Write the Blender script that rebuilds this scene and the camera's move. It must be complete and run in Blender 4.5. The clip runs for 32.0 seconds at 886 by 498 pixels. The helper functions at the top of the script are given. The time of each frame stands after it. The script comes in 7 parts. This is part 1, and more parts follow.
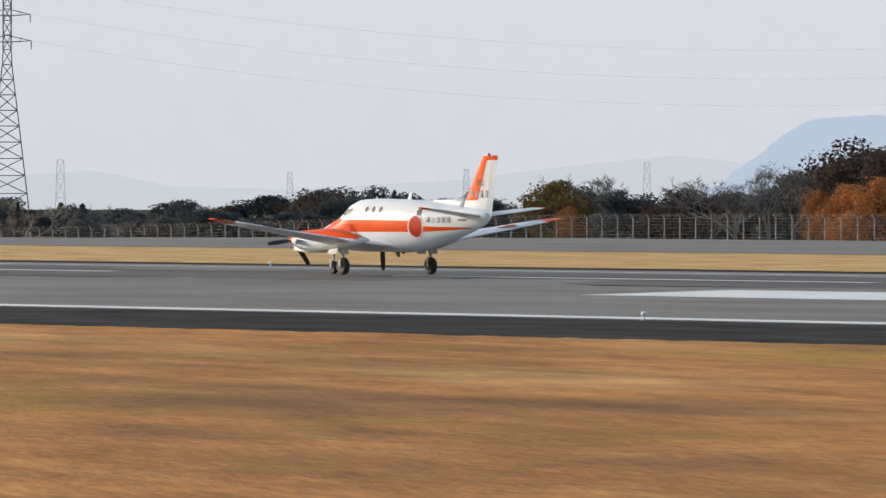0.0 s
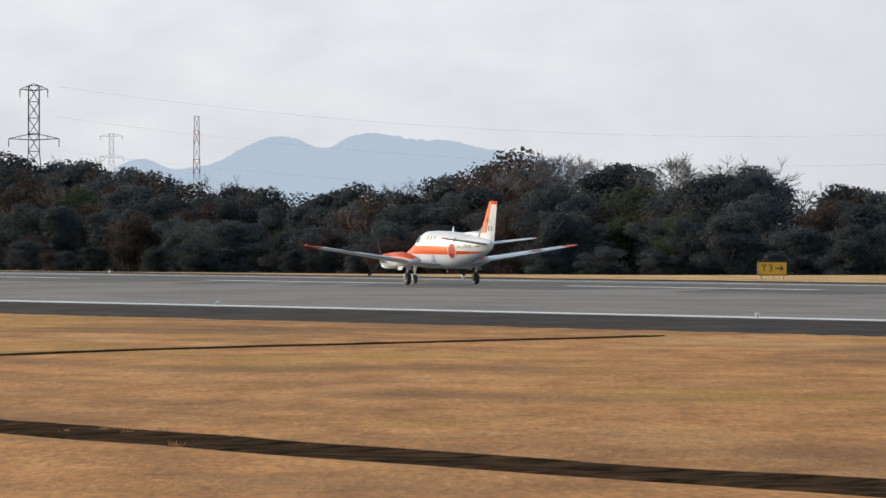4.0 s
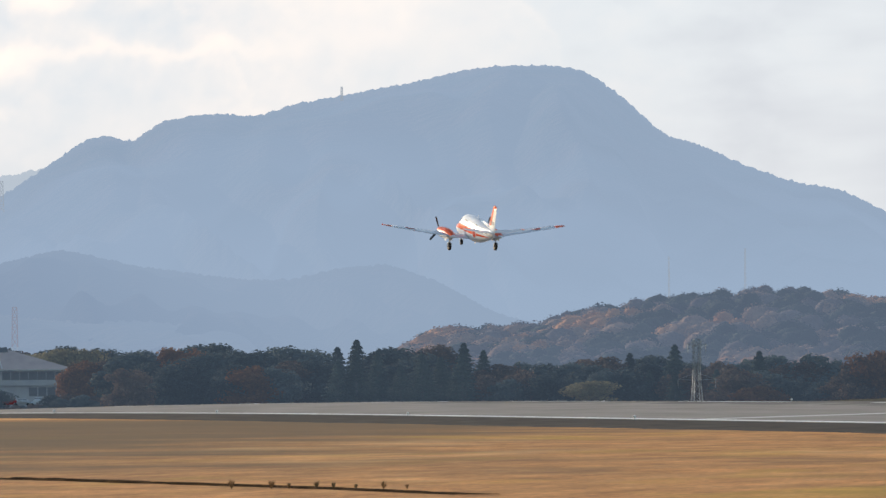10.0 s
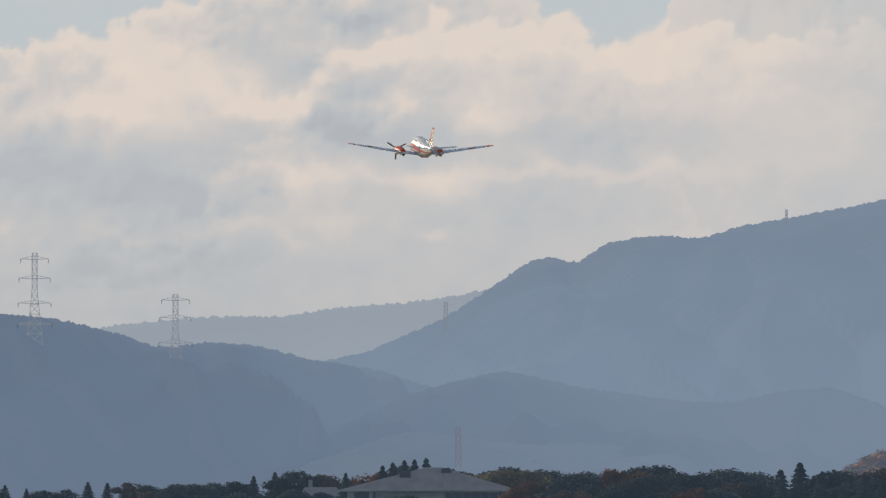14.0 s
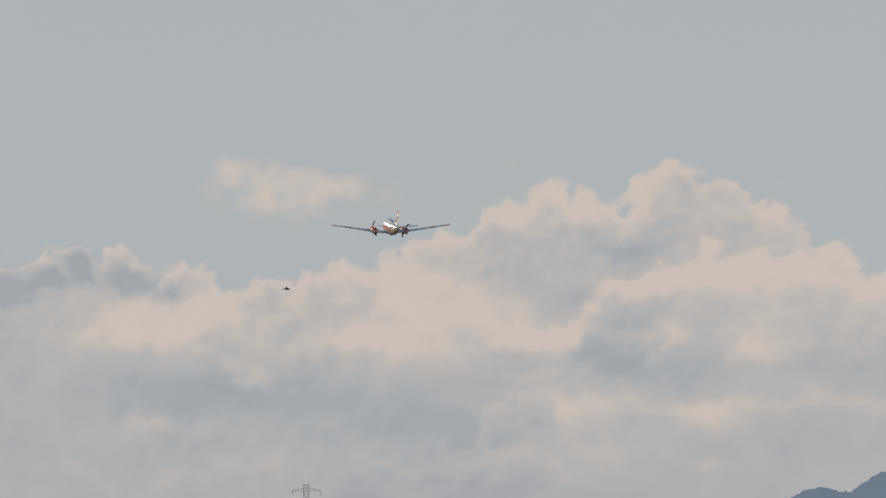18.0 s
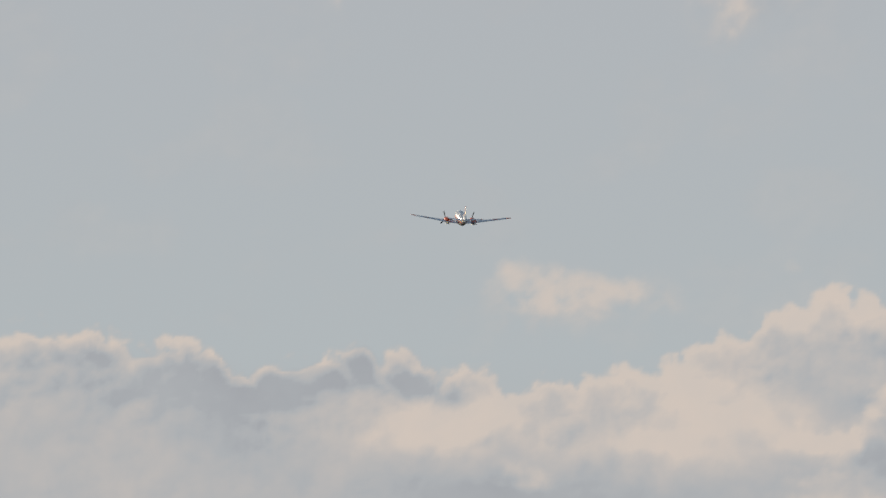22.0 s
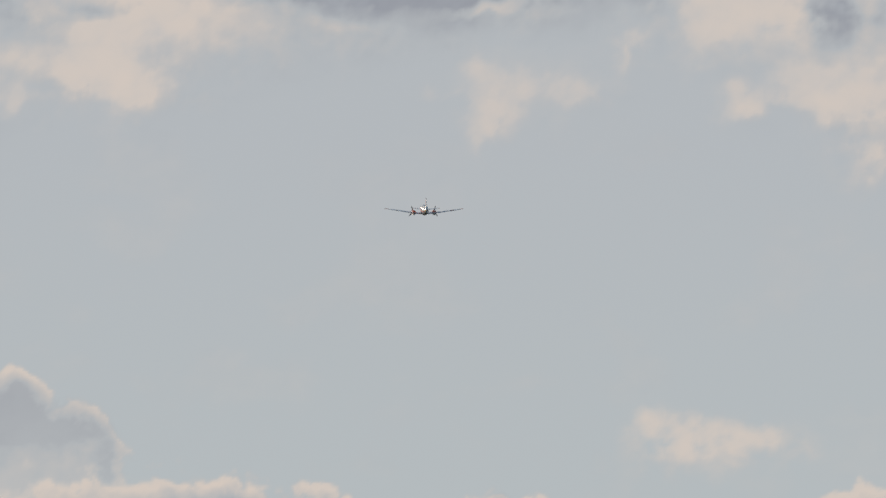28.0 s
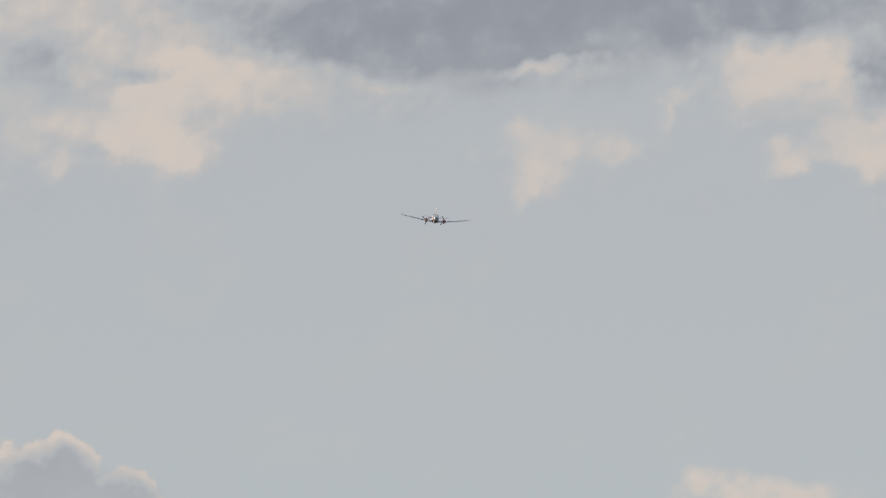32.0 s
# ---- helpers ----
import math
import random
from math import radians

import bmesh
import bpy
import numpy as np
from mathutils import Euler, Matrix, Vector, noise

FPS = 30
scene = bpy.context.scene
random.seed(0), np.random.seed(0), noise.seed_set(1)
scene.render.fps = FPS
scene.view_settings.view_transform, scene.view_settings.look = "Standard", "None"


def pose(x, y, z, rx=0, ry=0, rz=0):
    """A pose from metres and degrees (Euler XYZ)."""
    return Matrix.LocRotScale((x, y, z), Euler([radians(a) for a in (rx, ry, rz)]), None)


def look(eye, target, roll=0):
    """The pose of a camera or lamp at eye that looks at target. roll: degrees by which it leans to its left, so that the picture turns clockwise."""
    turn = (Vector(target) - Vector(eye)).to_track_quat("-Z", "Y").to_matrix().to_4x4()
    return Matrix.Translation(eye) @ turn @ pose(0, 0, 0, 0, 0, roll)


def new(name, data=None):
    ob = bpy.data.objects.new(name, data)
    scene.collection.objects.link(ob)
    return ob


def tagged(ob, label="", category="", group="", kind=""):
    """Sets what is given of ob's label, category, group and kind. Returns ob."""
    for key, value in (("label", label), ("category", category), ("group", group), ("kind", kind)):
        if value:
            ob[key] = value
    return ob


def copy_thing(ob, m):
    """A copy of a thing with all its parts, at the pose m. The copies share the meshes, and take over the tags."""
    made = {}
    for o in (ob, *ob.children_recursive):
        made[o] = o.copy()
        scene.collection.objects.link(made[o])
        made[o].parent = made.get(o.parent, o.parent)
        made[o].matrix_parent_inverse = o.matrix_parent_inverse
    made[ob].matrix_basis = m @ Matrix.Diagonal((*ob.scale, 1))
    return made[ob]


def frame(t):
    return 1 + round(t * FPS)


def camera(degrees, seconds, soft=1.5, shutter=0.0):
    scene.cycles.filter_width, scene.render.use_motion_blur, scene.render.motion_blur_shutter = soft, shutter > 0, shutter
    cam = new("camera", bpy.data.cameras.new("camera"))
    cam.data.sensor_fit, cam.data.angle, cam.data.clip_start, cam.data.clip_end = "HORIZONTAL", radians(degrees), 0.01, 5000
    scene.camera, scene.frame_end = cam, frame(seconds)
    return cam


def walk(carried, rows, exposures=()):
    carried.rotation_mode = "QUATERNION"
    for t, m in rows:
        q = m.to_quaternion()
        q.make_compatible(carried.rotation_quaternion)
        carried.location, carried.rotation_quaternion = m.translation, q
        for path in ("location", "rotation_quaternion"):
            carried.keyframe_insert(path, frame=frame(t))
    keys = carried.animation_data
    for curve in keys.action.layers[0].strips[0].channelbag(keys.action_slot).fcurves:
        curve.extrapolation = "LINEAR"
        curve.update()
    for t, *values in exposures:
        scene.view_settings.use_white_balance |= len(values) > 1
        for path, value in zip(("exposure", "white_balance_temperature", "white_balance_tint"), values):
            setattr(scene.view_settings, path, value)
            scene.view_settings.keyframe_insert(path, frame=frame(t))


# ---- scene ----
EYE = (0.0, 0.0, 4.0)


def aim(yaw, pitch, roll):
    """The camera's pose: yaw clockwise from the runway's heading, pitch up, in degrees."""
    a, e = radians(yaw), radians(pitch)
    way = Vector((math.sin(a) * math.cos(e), math.cos(a) * math.cos(e), math.sin(e)))
    return look(EYE, Vector(EYE) + way * 100, roll)


cam = camera(5.281, 32.0, soft=1.5)
walk(cam, [(t, aim(y, p, r)) for t, y, p, r in (
    (0, 33.659, -0.371, 0.07), (0.5, 32.092, -0.424, -0.07), (1, 30.161, -0.344, -0.10), (1.5, 28.946, -0.210, -0.01),
    (2, 27.695, -0.253, 0.17), (2.5, 26.309, -0.402, -0.05), (3, 25.211, -0.296, 0.10), (3.5, 24.153, -0.169, 0.11),
    (4, 22.927, -0.167, 0.02), (4.5, 22.072, -0.077, -0.20), (6.5, 18.562, -0.109, -0.10), (7, 17.883, -0.049, -0.06),
    (7.5, 17.189, 0.003, 0.07), (8, 16.469, 0.142, 0.04), (8.5, 15.814, 0.338, 0.06), (9, 15.600, 0.438, -0.07),
    (9.5, 14.988, 0.597, -0.21), (10, 14.307, 0.655, -0.42), (10.5, 13.644, 0.706, -0.31), (11, 13.413, 0.730, -0.08),
    (11.5, 13.065, 0.850, 0.05), (12, 12.778, 1.036, 0.34), (12.5, 12.454, 1.079, 0.23), (13, 12.276, 1.151, 0.22),
    (13.5, 12.018, 1.224, -0.03), (14, 11.661, 1.393, -0.04), (14.5, 11.335, 1.570, 0.04),
    (16.5, 10.856, 2.413, -0.05), (17, 10.718, 2.555, -0.12), (17.5, 10.271, 2.641, -0.13),
    (18, 10.046, 2.772, -0.19), (18.5, 9.707, 2.894, -0.34), (19, 9.474, 2.982, -0.47), (19.5, 9.509, 3.017, -0.16),
    (20, 9.411, 3.134, -0.02), (20.5, 8.903, 3.197, -0.19), (21, 8.764, 3.272, -0.10), (21.5, 8.523, 3.344, 0.02),
    (22, 8.362, 3.392, 0.05), (22.5, 8.287, 3.308, 0.07), (23, 8.148, 3.438, 0.06), (23.5, 8.038, 3.624, 0.23),
    (24, 8.194, 3.769, 0.44), (24.5, 8.162, 3.864, 0.57), (25, 8.056, 3.916, 0.33), (25.5, 7.972, 3.978, 0.18),
    (26, 7.893, 4.067, 0.30), (26.5, 7.732, 4.168, 0.07), (28.5, 7.492, 4.320, 0.26), (29, 7.493, 4.428, 0.13),
    (29.5, 7.503, 4.548, 0.04), (30, 7.479, 4.647, 0.18), (30.5, 7.456, 4.673, 0.04), (31, 7.346, 4.589, -0.22),
    (31.5, 7.281, 4.601, -0.32), (32, 7.262, 4.630, -0.39),
)], exposures=((0, 0.50), (1, 0.42), (4, 0.45), (9, 0.48), (10, 0.43), (12, 0.20), (13, -0.03), (14, -0.26), (14.5, -0.32), (17, -0.57), (22, -0.50), (32, -0.44)))

# ---- world, sun ----
SUN_AZ, SUN_EL = radians(-23), radians(11.5)
SUN_WAY = Vector((math.sin(SUN_AZ) * math.cos(SUN_EL), math.cos(SUN_AZ) * math.cos(SUN_EL), math.sin(SUN_EL)))
world = bpy.data.worlds.new("world")
scene.world = world
world.use_nodes = True
sky = world.node_tree.nodes.new("ShaderNodeTexSky")
sky.sky_type, sky.sun_disc = "NISHITA", False
sky.sun_elevation, sky.sun_rotation = SUN_EL, SUN_AZ % (2 * math.pi)
sky.air_density, sky.dust_density = 1.0, 1.2
world.node_tree.links.new(sky.outputs[0], world.node_tree.nodes["Background"].inputs[0])
world.node_tree.nodes["Background"].inputs[1].default_value = 0.16
sun_lamp = new("sun", bpy.data.lights.new("sun", "SUN"))
sun_lamp.data.energy, sun_lamp.data.angle, sun_lamp.data.color = 3.3, radians(1.0), (1.0, 0.875, 0.72)
sun_lamp.matrix_world = look((0, 0, 300), Vector((0, 0, 300)) - SUN_WAY * 100)

AIRLIGHT = 0.71  # the glow of the sky sheet and of the haze mixed into far surfaces

# ---- materials ----


def mat(name, colors, scale=1.0, rough=0.6, metal=0.0, detail=6.0, bump=0.0, bump_scale=None, stretch=(1, 1, 1),
        spec=0.5, spread=(0.35, 0.65), fine=0.12, per_piece=0.0, coat=0.0):
    """A surface of two or more colours mixed by a broad noise, with a fine grain and a little relief, in metres."""
    m = bpy.data.materials.new(name)
    m.use_nodes = True
    n, l = m.node_tree.nodes, m.node_tree.links
    b = n["Principled BSDF"]
    tc = n.new("ShaderNodeTexCoord")
    mp = n.new("ShaderNodeMapping")
    mp.inputs["Scale"].default_value = stretch
    l.new(tc.outputs["Object"], mp.inputs[0])
    tex = n.new("ShaderNodeTexNoise")
    tex.inputs["Scale"].default_value, tex.inputs["Detail"].default_value = scale, detail
    l.new(mp.outputs[0], tex.inputs["Vector"])
    ramp = n.new("ShaderNodeValToRGB")
    e = ramp.color_ramp.elements
    e[0].position, e[1].position = spread
    e[0].color, e[1].color = (*colors[0], 1), (*colors[-1], 1)
    for i, c in enumerate(colors[1:-1], 1):
        k = e.new(spread[0] + (spread[1] - spread[0]) * i / (len(colors) - 1))
        k.color = (*c, 1)
    l.new(tex.outputs[0], ramp.inputs[0])
    tf = n.new("ShaderNodeTexNoise")
    tf.inputs["Scale"].default_value, tf.inputs["Detail"].default_value = (bump_scale or scale * 9), 4
    l.new(mp.outputs[0], tf.inputs["Vector"])
    hsv = n.new("ShaderNodeHueSaturation")
    mr = n.new("ShaderNodeMapRange")
    mr.inputs["To Min"].default_value, mr.inputs["To Max"].default_value = 1 - 2 * fine, 1 + 2 * fine
    l.new(tf.outputs[0], mr.inputs[0])
    last = mr.outputs[0]
    if per_piece:
        oi = n.new("ShaderNodeObjectInfo")
        m2 = n.new("ShaderNodeMapRange")
        m2.inputs["To Min"].default_value, m2.inputs["To Max"].default_value = 1 - per_piece, 1 + per_piece
        l.new(oi.outputs["Random"], m2.inputs[0])
        mu = n.new("ShaderNodeMath")
        mu.operation = "MULTIPLY"
        l.new(last, mu.inputs[0])
        l.new(m2.outputs[0], mu.inputs[1])
        last = mu.outputs[0]
    l.new(last, hsv.inputs["Value"])
    l.new(ramp.outputs[0], hsv.inputs["Color"])
    l.new(hsv.outputs[0], b.inputs["Base Color"])
    b.inputs["Roughness"].default_value, b.inputs["Metallic"].default_value = rough, metal
    b.inputs["Specular IOR Level"].default_value = spec
    b.inputs["Coat Weight"].default_value = coat
    if bump:
        bp = n.new("ShaderNodeBump")
        bp.inputs["Strength"].default_value, bp.inputs["Distance"].default_value = 0.6, bump
        l.new(tf.outputs[0], bp.inputs["Height"])
        l.new(bp.outputs[0], b.inputs["Normal"])
    return m


def soft_leaves(name, colors, **kw):
    """Leaves that let part of the light through."""
    m = mat(name, colors, **kw)
    n, l = m.node_tree.nodes, m.node_tree.links
    t, mix = n.new("ShaderNodeBsdfTranslucent"), n.new("ShaderNodeMixShader")
    mix.inputs[0].default_value = 0.25
    hsv = [x for x in n if x.type == "HUE_SAT"][0]
    l.new(hsv.outputs[0], t.inputs["Color"])
    l.new(n["Principled BSDF"].outputs[0], mix.inputs[1])
    l.new(t.outputs[0], mix.inputs[2])
    l.new(mix.outputs[0], n["Material Output"].inputs["Surface"])
    return m


WHITE = mat("white_paint", [(0.68, 0.71, 0.75), (0.74, 0.77, 0.81)], 1.2, 0.3, fine=0.02, spec=0.08)
ORANGE = mat("orange_paint", [(0.66, 0.066, 0.006), (0.72, 0.080, 0.009)], 1.4, 0.3, fine=0.03, spec=0.05)
RED = mat("red_paint", [(0.40, 0.028, 0.012), (0.47, 0.036, 0.016)], 1.5, 0.5, fine=0.03, spec=0.04)
DARK_RED = mat("tower_red", [(0.4, 0.06, 0.04), (0.5, 0.1, 0.07)], 0.5, 0.6)
METAL = mat("bare_metal", [(0.5, 0.51, 0.53), (0.62, 0.63, 0.64)], 3, 0.3, 0.9, fine=0.04)
BOOT = mat("rubber_boot", [(0.02, 0.02, 0.022), (0.035, 0.035, 0.035)], 3, 0.55)
TYRE = mat("tyre_rubber", [(0.012, 0.012, 0.013), (0.03, 0.03, 0.03)], 6, 0.75)
BLACK = mat("black_paint", [(0.012, 0.012, 0.014), (0.025, 0.025, 0.025)], 3, 0.45)
GLASS = mat("cabin_glass", [(0.02, 0.025, 0.03), (0.04, 0.045, 0.05)], 2, 0.08, spec=0.8)
WING = mat("wing_paint", [(0.68, 0.70, 0.73), (0.74, 0.76, 0.79)], 1.2, 0.34, fine=0.03, spec=0.08)
MATTE = mat("matte_white_paint", [(0.60, 0.62, 0.64), (0.68, 0.69, 0.70)], 1.2, 0.7, fine=0.04, spec=0.1)
NUMBER = mat("black_lettering", [(0.02, 0.02, 0.022), (0.03, 0.03, 0.03)], 4, 0.5)

# ---- helpers of the scene ----


def mesh_of(bm, name):
    me = bpy.data.meshes.new(name)
    bm.to_mesh(me)
    bm.free()
    return me


def part(name, bm, material, parent=None, label="", smooth=False):
    me = mesh_of(bm, name) if isinstance(bm, bmesh.types.BMesh) else bm
    if smooth:
        for p in me.polygons:
            p.use_smooth = True
    if material and not me.materials:
        me.materials.append(material)
    ob = new(name, me)
    if parent:
        ob.parent = parent
    return tagged(ob, label)


def thing(name, at, label, category, group="", kind=""):
    ob = new(name)
    ob.matrix_basis = at
    return tagged(ob, label, category, group, kind)


def box(bm, c, s, m=None, bevel=0.0):
    r = bmesh.ops.create_cube(bm, size=1, matrix=Matrix.Translation(c) @ (m or Matrix()) @ Matrix.Diagonal((*s, 1)))
    if bevel:
        ed = list({e for v in r["verts"] for e in v.link_edges})
        bmesh.ops.bevel(bm, geom=ed, offset=bevel, segments=1, affect="EDGES")
    return bm


def rod(bm, a, b, r0, r1=None, n=8):
    """A tapered rod from a to b."""
    a, b = Vector(a), Vector(b)
    d = b - a
    m = Matrix.Translation((a + b) / 2) @ d.to_track_quat("Z", "Y").to_matrix().to_4x4()
    bmesh.ops.create_cone(bm, cap_ends=True, segments=n, radius1=r0, radius2=r0 if r1 is None else r1, depth=d.length, matrix=m)
    return bm


def loft(rings, closed=True, caps=True):
    """A skin through rings of equally many points."""
    bm = bmesh.new()
    vs = [[bm.verts.new(p) for p in ring] for ring in rings]
    n = len(rings[0])
    for a, b in zip(vs, vs[1:]):
        for i in range(n if closed else n - 1):
            j = (i + 1) % n
            bm.faces.new((a[i], a[j], b[j], b[i]))
    if caps:
        bm.faces.new(vs[0][::-1])
        bm.faces.new(vs[-1])
    bmesh.ops.recalc_face_normals(bm, faces=bm.faces)
    return bm


def step(a, b, x):
    t = min(1.0, max(0.0, (x - a) / (b - a)))
    return t * t * (3 - 2 * t)


def curve(points, x):
    """Straight from point to point of (x, value)."""
    if x <= points[0][0]:
        return points[0][1]
    for (x0, v0), (x1, v1) in zip(points, points[1:]):
        if x <= x1:
            return v0 + (v1 - v0) * (x - x0) / (x1 - x0)
    return points[-1][1]

# ---- ground and runway ----
CROSS = ((-400, 0.0), (40, 0.3), (62, 0.1), (100, 0.0), (140, -0.25), (155, -0.3), (165, 0.0), (196.5, 0.7), (227, 0.45),
         (245, 0.35), (300, 0.4), (330, 0.45), (385, 0.35), (420, -0.6), (470, -1.5), (3000, -1.5))


def along(y):
    d = max(0.0, y - 650)
    return max(-6.0, -1.65e-5 * d * d)


def gz(x, y):
    """The ground's height: a cambered runway over a crest, woods on a bank beyond it, a valley past its end."""
    w = 1 - step(330, 430, x) * (1 - step(1380, 1500, y))
    return curve(CROSS, x) + along(y) * w - 1.9 * step(560, 720, y) * step(245, 330, x) * (1 - step(1380, 1500, y))


def strip(name, x0, x1, y0, y1, lift, material, label, category="", ny=None, nx=1, kind="structure", parent=None, edge=0.0, seed=3):
    """A sheet that lies on the ground between two lines along the runway."""
    ny = ny or max(1, int((y1 - y0) / 15))
    xs = sorted({x0, x1, *[p[0] for p in CROSS if x0 < p[0] < x1]})
    bm, prev = bmesh.new(), None
    for j in range(ny + 1):
        y = y0 + (y1 - y0) * j / ny
        row = []
        for i, x in enumerate(xs):
            w = edge * noise.noise((x * 3, y * 0.31, seed)) if i in (0, len(xs) - 1) else 0
            row.append(bm.verts.new((x + w, y, gz(x, y) + lift)))
        if prev:
            for a, b, c, d in zip(prev, prev[1:], row[1:], row):
                bm.faces.new((a, b, c, d))
        prev = row
    return tagged(part(name, bm, material, parent), label, category, kind=kind)


def grass_material():
    m = mat("dry_grass", [(0.27, 0.105, 0.025), (0.44, 0.180, 0.044), (0.56, 0.245, 0.066), (0.66, 0.330, 0.105)], 0.55, 0.95,
            detail=12, bump=0.06, bump_scale=5.0, spec=0.1, fine=0.25, spread=(0.26, 0.76))
    n, l = m.node_tree.nodes, m.node_tree.links
    for x in n:
        if x.type == "TEX_NOISE":
            x.inputs["Roughness"].default_value = 0.62
    hsv = [x for x in n if x.type == "HUE_SAT"][0]
    tc = [x for x in n if x.type == "TEX_COORD"][0]
    # the mower's way lies 23 degrees off the runway, and all patches are drawn out along it
    turned = n.new("ShaderNodeMapping")
    turned.inputs["Rotation"].default_value = (0, 0, radians(23))
    l.new(tc.outputs["Object"], turned.inputs[0])

    def noise_along(scale, detail, roughness=0.55):
        mp = n.new("ShaderNodeMapping")
        mp.inputs["Scale"].default_value = (*scale, 1.0)
        l.new(turned.outputs[0], mp.inputs[0])
        t = n.new("ShaderNodeTexNoise")
        t.inputs["Scale"].default_value, t.inputs["Detail"].default_value, t.inputs["Roughness"].default_value = 1.0, detail, roughness
        l.new(mp.outputs[0], t.inputs["Vector"])
        return t.outputs[0]

    def ranged(value, a, b, low, high):
        r = n.new("ShaderNodeMapRange")
        for key, v in (("From Min", a), ("From Max", b), ("To Min", low), ("To Max", high)):
            r.inputs[key].default_value = v
        l.new(value, r.inputs[0])
        return r.outputs[0]

    def patches(under, value, a, b, most, colour):
        x = n.new("ShaderNodeMix")
        x.data_type = "RGBA"
        x.inputs["B"].default_value = (*colour, 1)
        l.new(ranged(value, a, b, 0.0, most), x.inputs["Factor"])
        l.new(under, x.inputs["A"])
        return x.outputs["Result"]
    base = [x for x in n if x.type == "MAPPING" and x is not turned][0]
    base.inputs["Scale"].default_value = (1.0, 0.16, 1.0)
    l.new(turned.outputs[0], base.inputs[0])
    # pale straw, yellow-green weeds, trodden brown ground
    col = patches(hsv.outputs[0], noise_along((0.09, 0.016), 8, 0.6), 0.54, 0.68, 0.6, (0.72, 0.41, 0.155))
    col = patches(col, noise_along((0.055, 0.013), 9, 0.65), 0.52, 0.64, 0.75, (0.44, 0.25, 0.022))
    col = patches(col, noise_along((0.045, 0.018), 9, 0.62), 0.50, 0.66, 0.8, (0.17, 0.078, 0.026))
    # low swells of the ground, longer and shorter growth
    swell_value = n.new("ShaderNodeHueSaturation")
    l.new(ranged(noise_along((0.16, 0.075), 8, 0.6), 0.32, 0.68, 0.78, 1.22), swell_value.inputs["Value"])
    l.new(col, swell_value.inputs["Color"])
    col = swell_value.outputs[0]
    # fine tufts
    mown = n.new("ShaderNodeHueSaturation")
    l.new(ranged(noise_along((5.0, 0.5), 6, 0.7), 0.28, 0.72, 0.74, 1.24), mown.inputs["Value"])
    l.new(col, mown.inputs["Color"])
    # darker unmown grass between the field and the runway's far end
    sep = n.new("ShaderNodeSeparateXYZ")
    l.new(tc.outputs["Object"], sep.inputs[0])

    def math_node(op, a, b):
        x = n.new("ShaderNodeMath")
        x.operation = op
        for i, v in enumerate((a, b)):
            if isinstance(v, (int, float)):
                x.inputs[i].default_value = v
            else:
                l.new(v, x.inputs[i])
        return x.outputs[0]
    t3 = n.new("ShaderNodeTexNoise")
    t3.inputs["Scale"].default_value, t3.inputs["Detail"].default_value = 0.05, 8
    l.new(tc.outputs["Object"], t3.inputs["Vector"])
    side = math_node("SUBTRACT", math_node("MULTIPLY", sep.outputs["Y"], 0.37), sep.outputs["X"])
    side = math_node("ADD", math_node("MULTIPLY", t3.outputs[0], 60.0), math_node("SUBTRACT", side, 90.0))
    r3 = n.new("ShaderNodeMapRange")
    r3.interpolation_type = "SMOOTHSTEP"
    r3.inputs["From Min"].default_value, r3.inputs["From Max"].default_value = -22.0, 14.0
    r3.inputs["To Max"].default_value = 0.9
    l.new(side, r3.inputs[0])
    past = n.new("ShaderNodeMapRange")
    past.inputs["From Min"].default_value, past.inputs["From Max"].default_value = 700.0, 660.0
    l.new(sep.outputs["Y"], past.inputs[0])
    rough = n.new("ShaderNodeMix")
    rough.data_type = "RGBA"
    rough.inputs["B"].default_value = (0.105, 0.060, 0.023, 1)
    l.new(math_node("MULTIPLY", r3.outputs[0], past.outputs[0]), rough.inputs["Factor"])
    l.new(mown.outputs[0], rough.inputs["A"])
    l.new(rough.outputs["Result"], n["Principled BSDF"].inputs["Base Color"])
    return m


GRASS = grass_material()
ASPHALT = mat("worn_asphalt", [(0.19, 0.176, 0.164), (0.255, 0.237, 0.222)], 0.25, 0.95, spec=0.1, stretch=(1, 0.25, 1), detail=8, bump=0.01, bump_scale=9, fine=0.1)
SHOULDER = mat("dark_asphalt", [(0.016, 0.016, 0.018), (0.046, 0.043, 0.041)], 0.6, 0.95, spec=0.05, stretch=(1, 0.3, 1), detail=8, bump=0.01, bump_scale=9, fine=0.12)
RUBBER = mat("rubber_streaks", [(0.11, 0.105, 0.10), (0.19, 0.18, 0.172)], 0.5, 0.95, spec=0.05, stretch=(2.5, 0.03, 1), detail=8, fine=0.1)
LINE = mat("runway_line_paint", [(0.72, 0.72, 0.70), (0.84, 0.84, 0.82)], 0.8, 0.7, stretch=(1, 0.3, 1), fine=0.06)
SOIL = mat("ditch_soil", [(0.024, 0.017, 0.012), (0.10, 0.06, 0.034)], 0.9, 1.0, spec=0.0, detail=8, bump=0.05, fine=0.2)


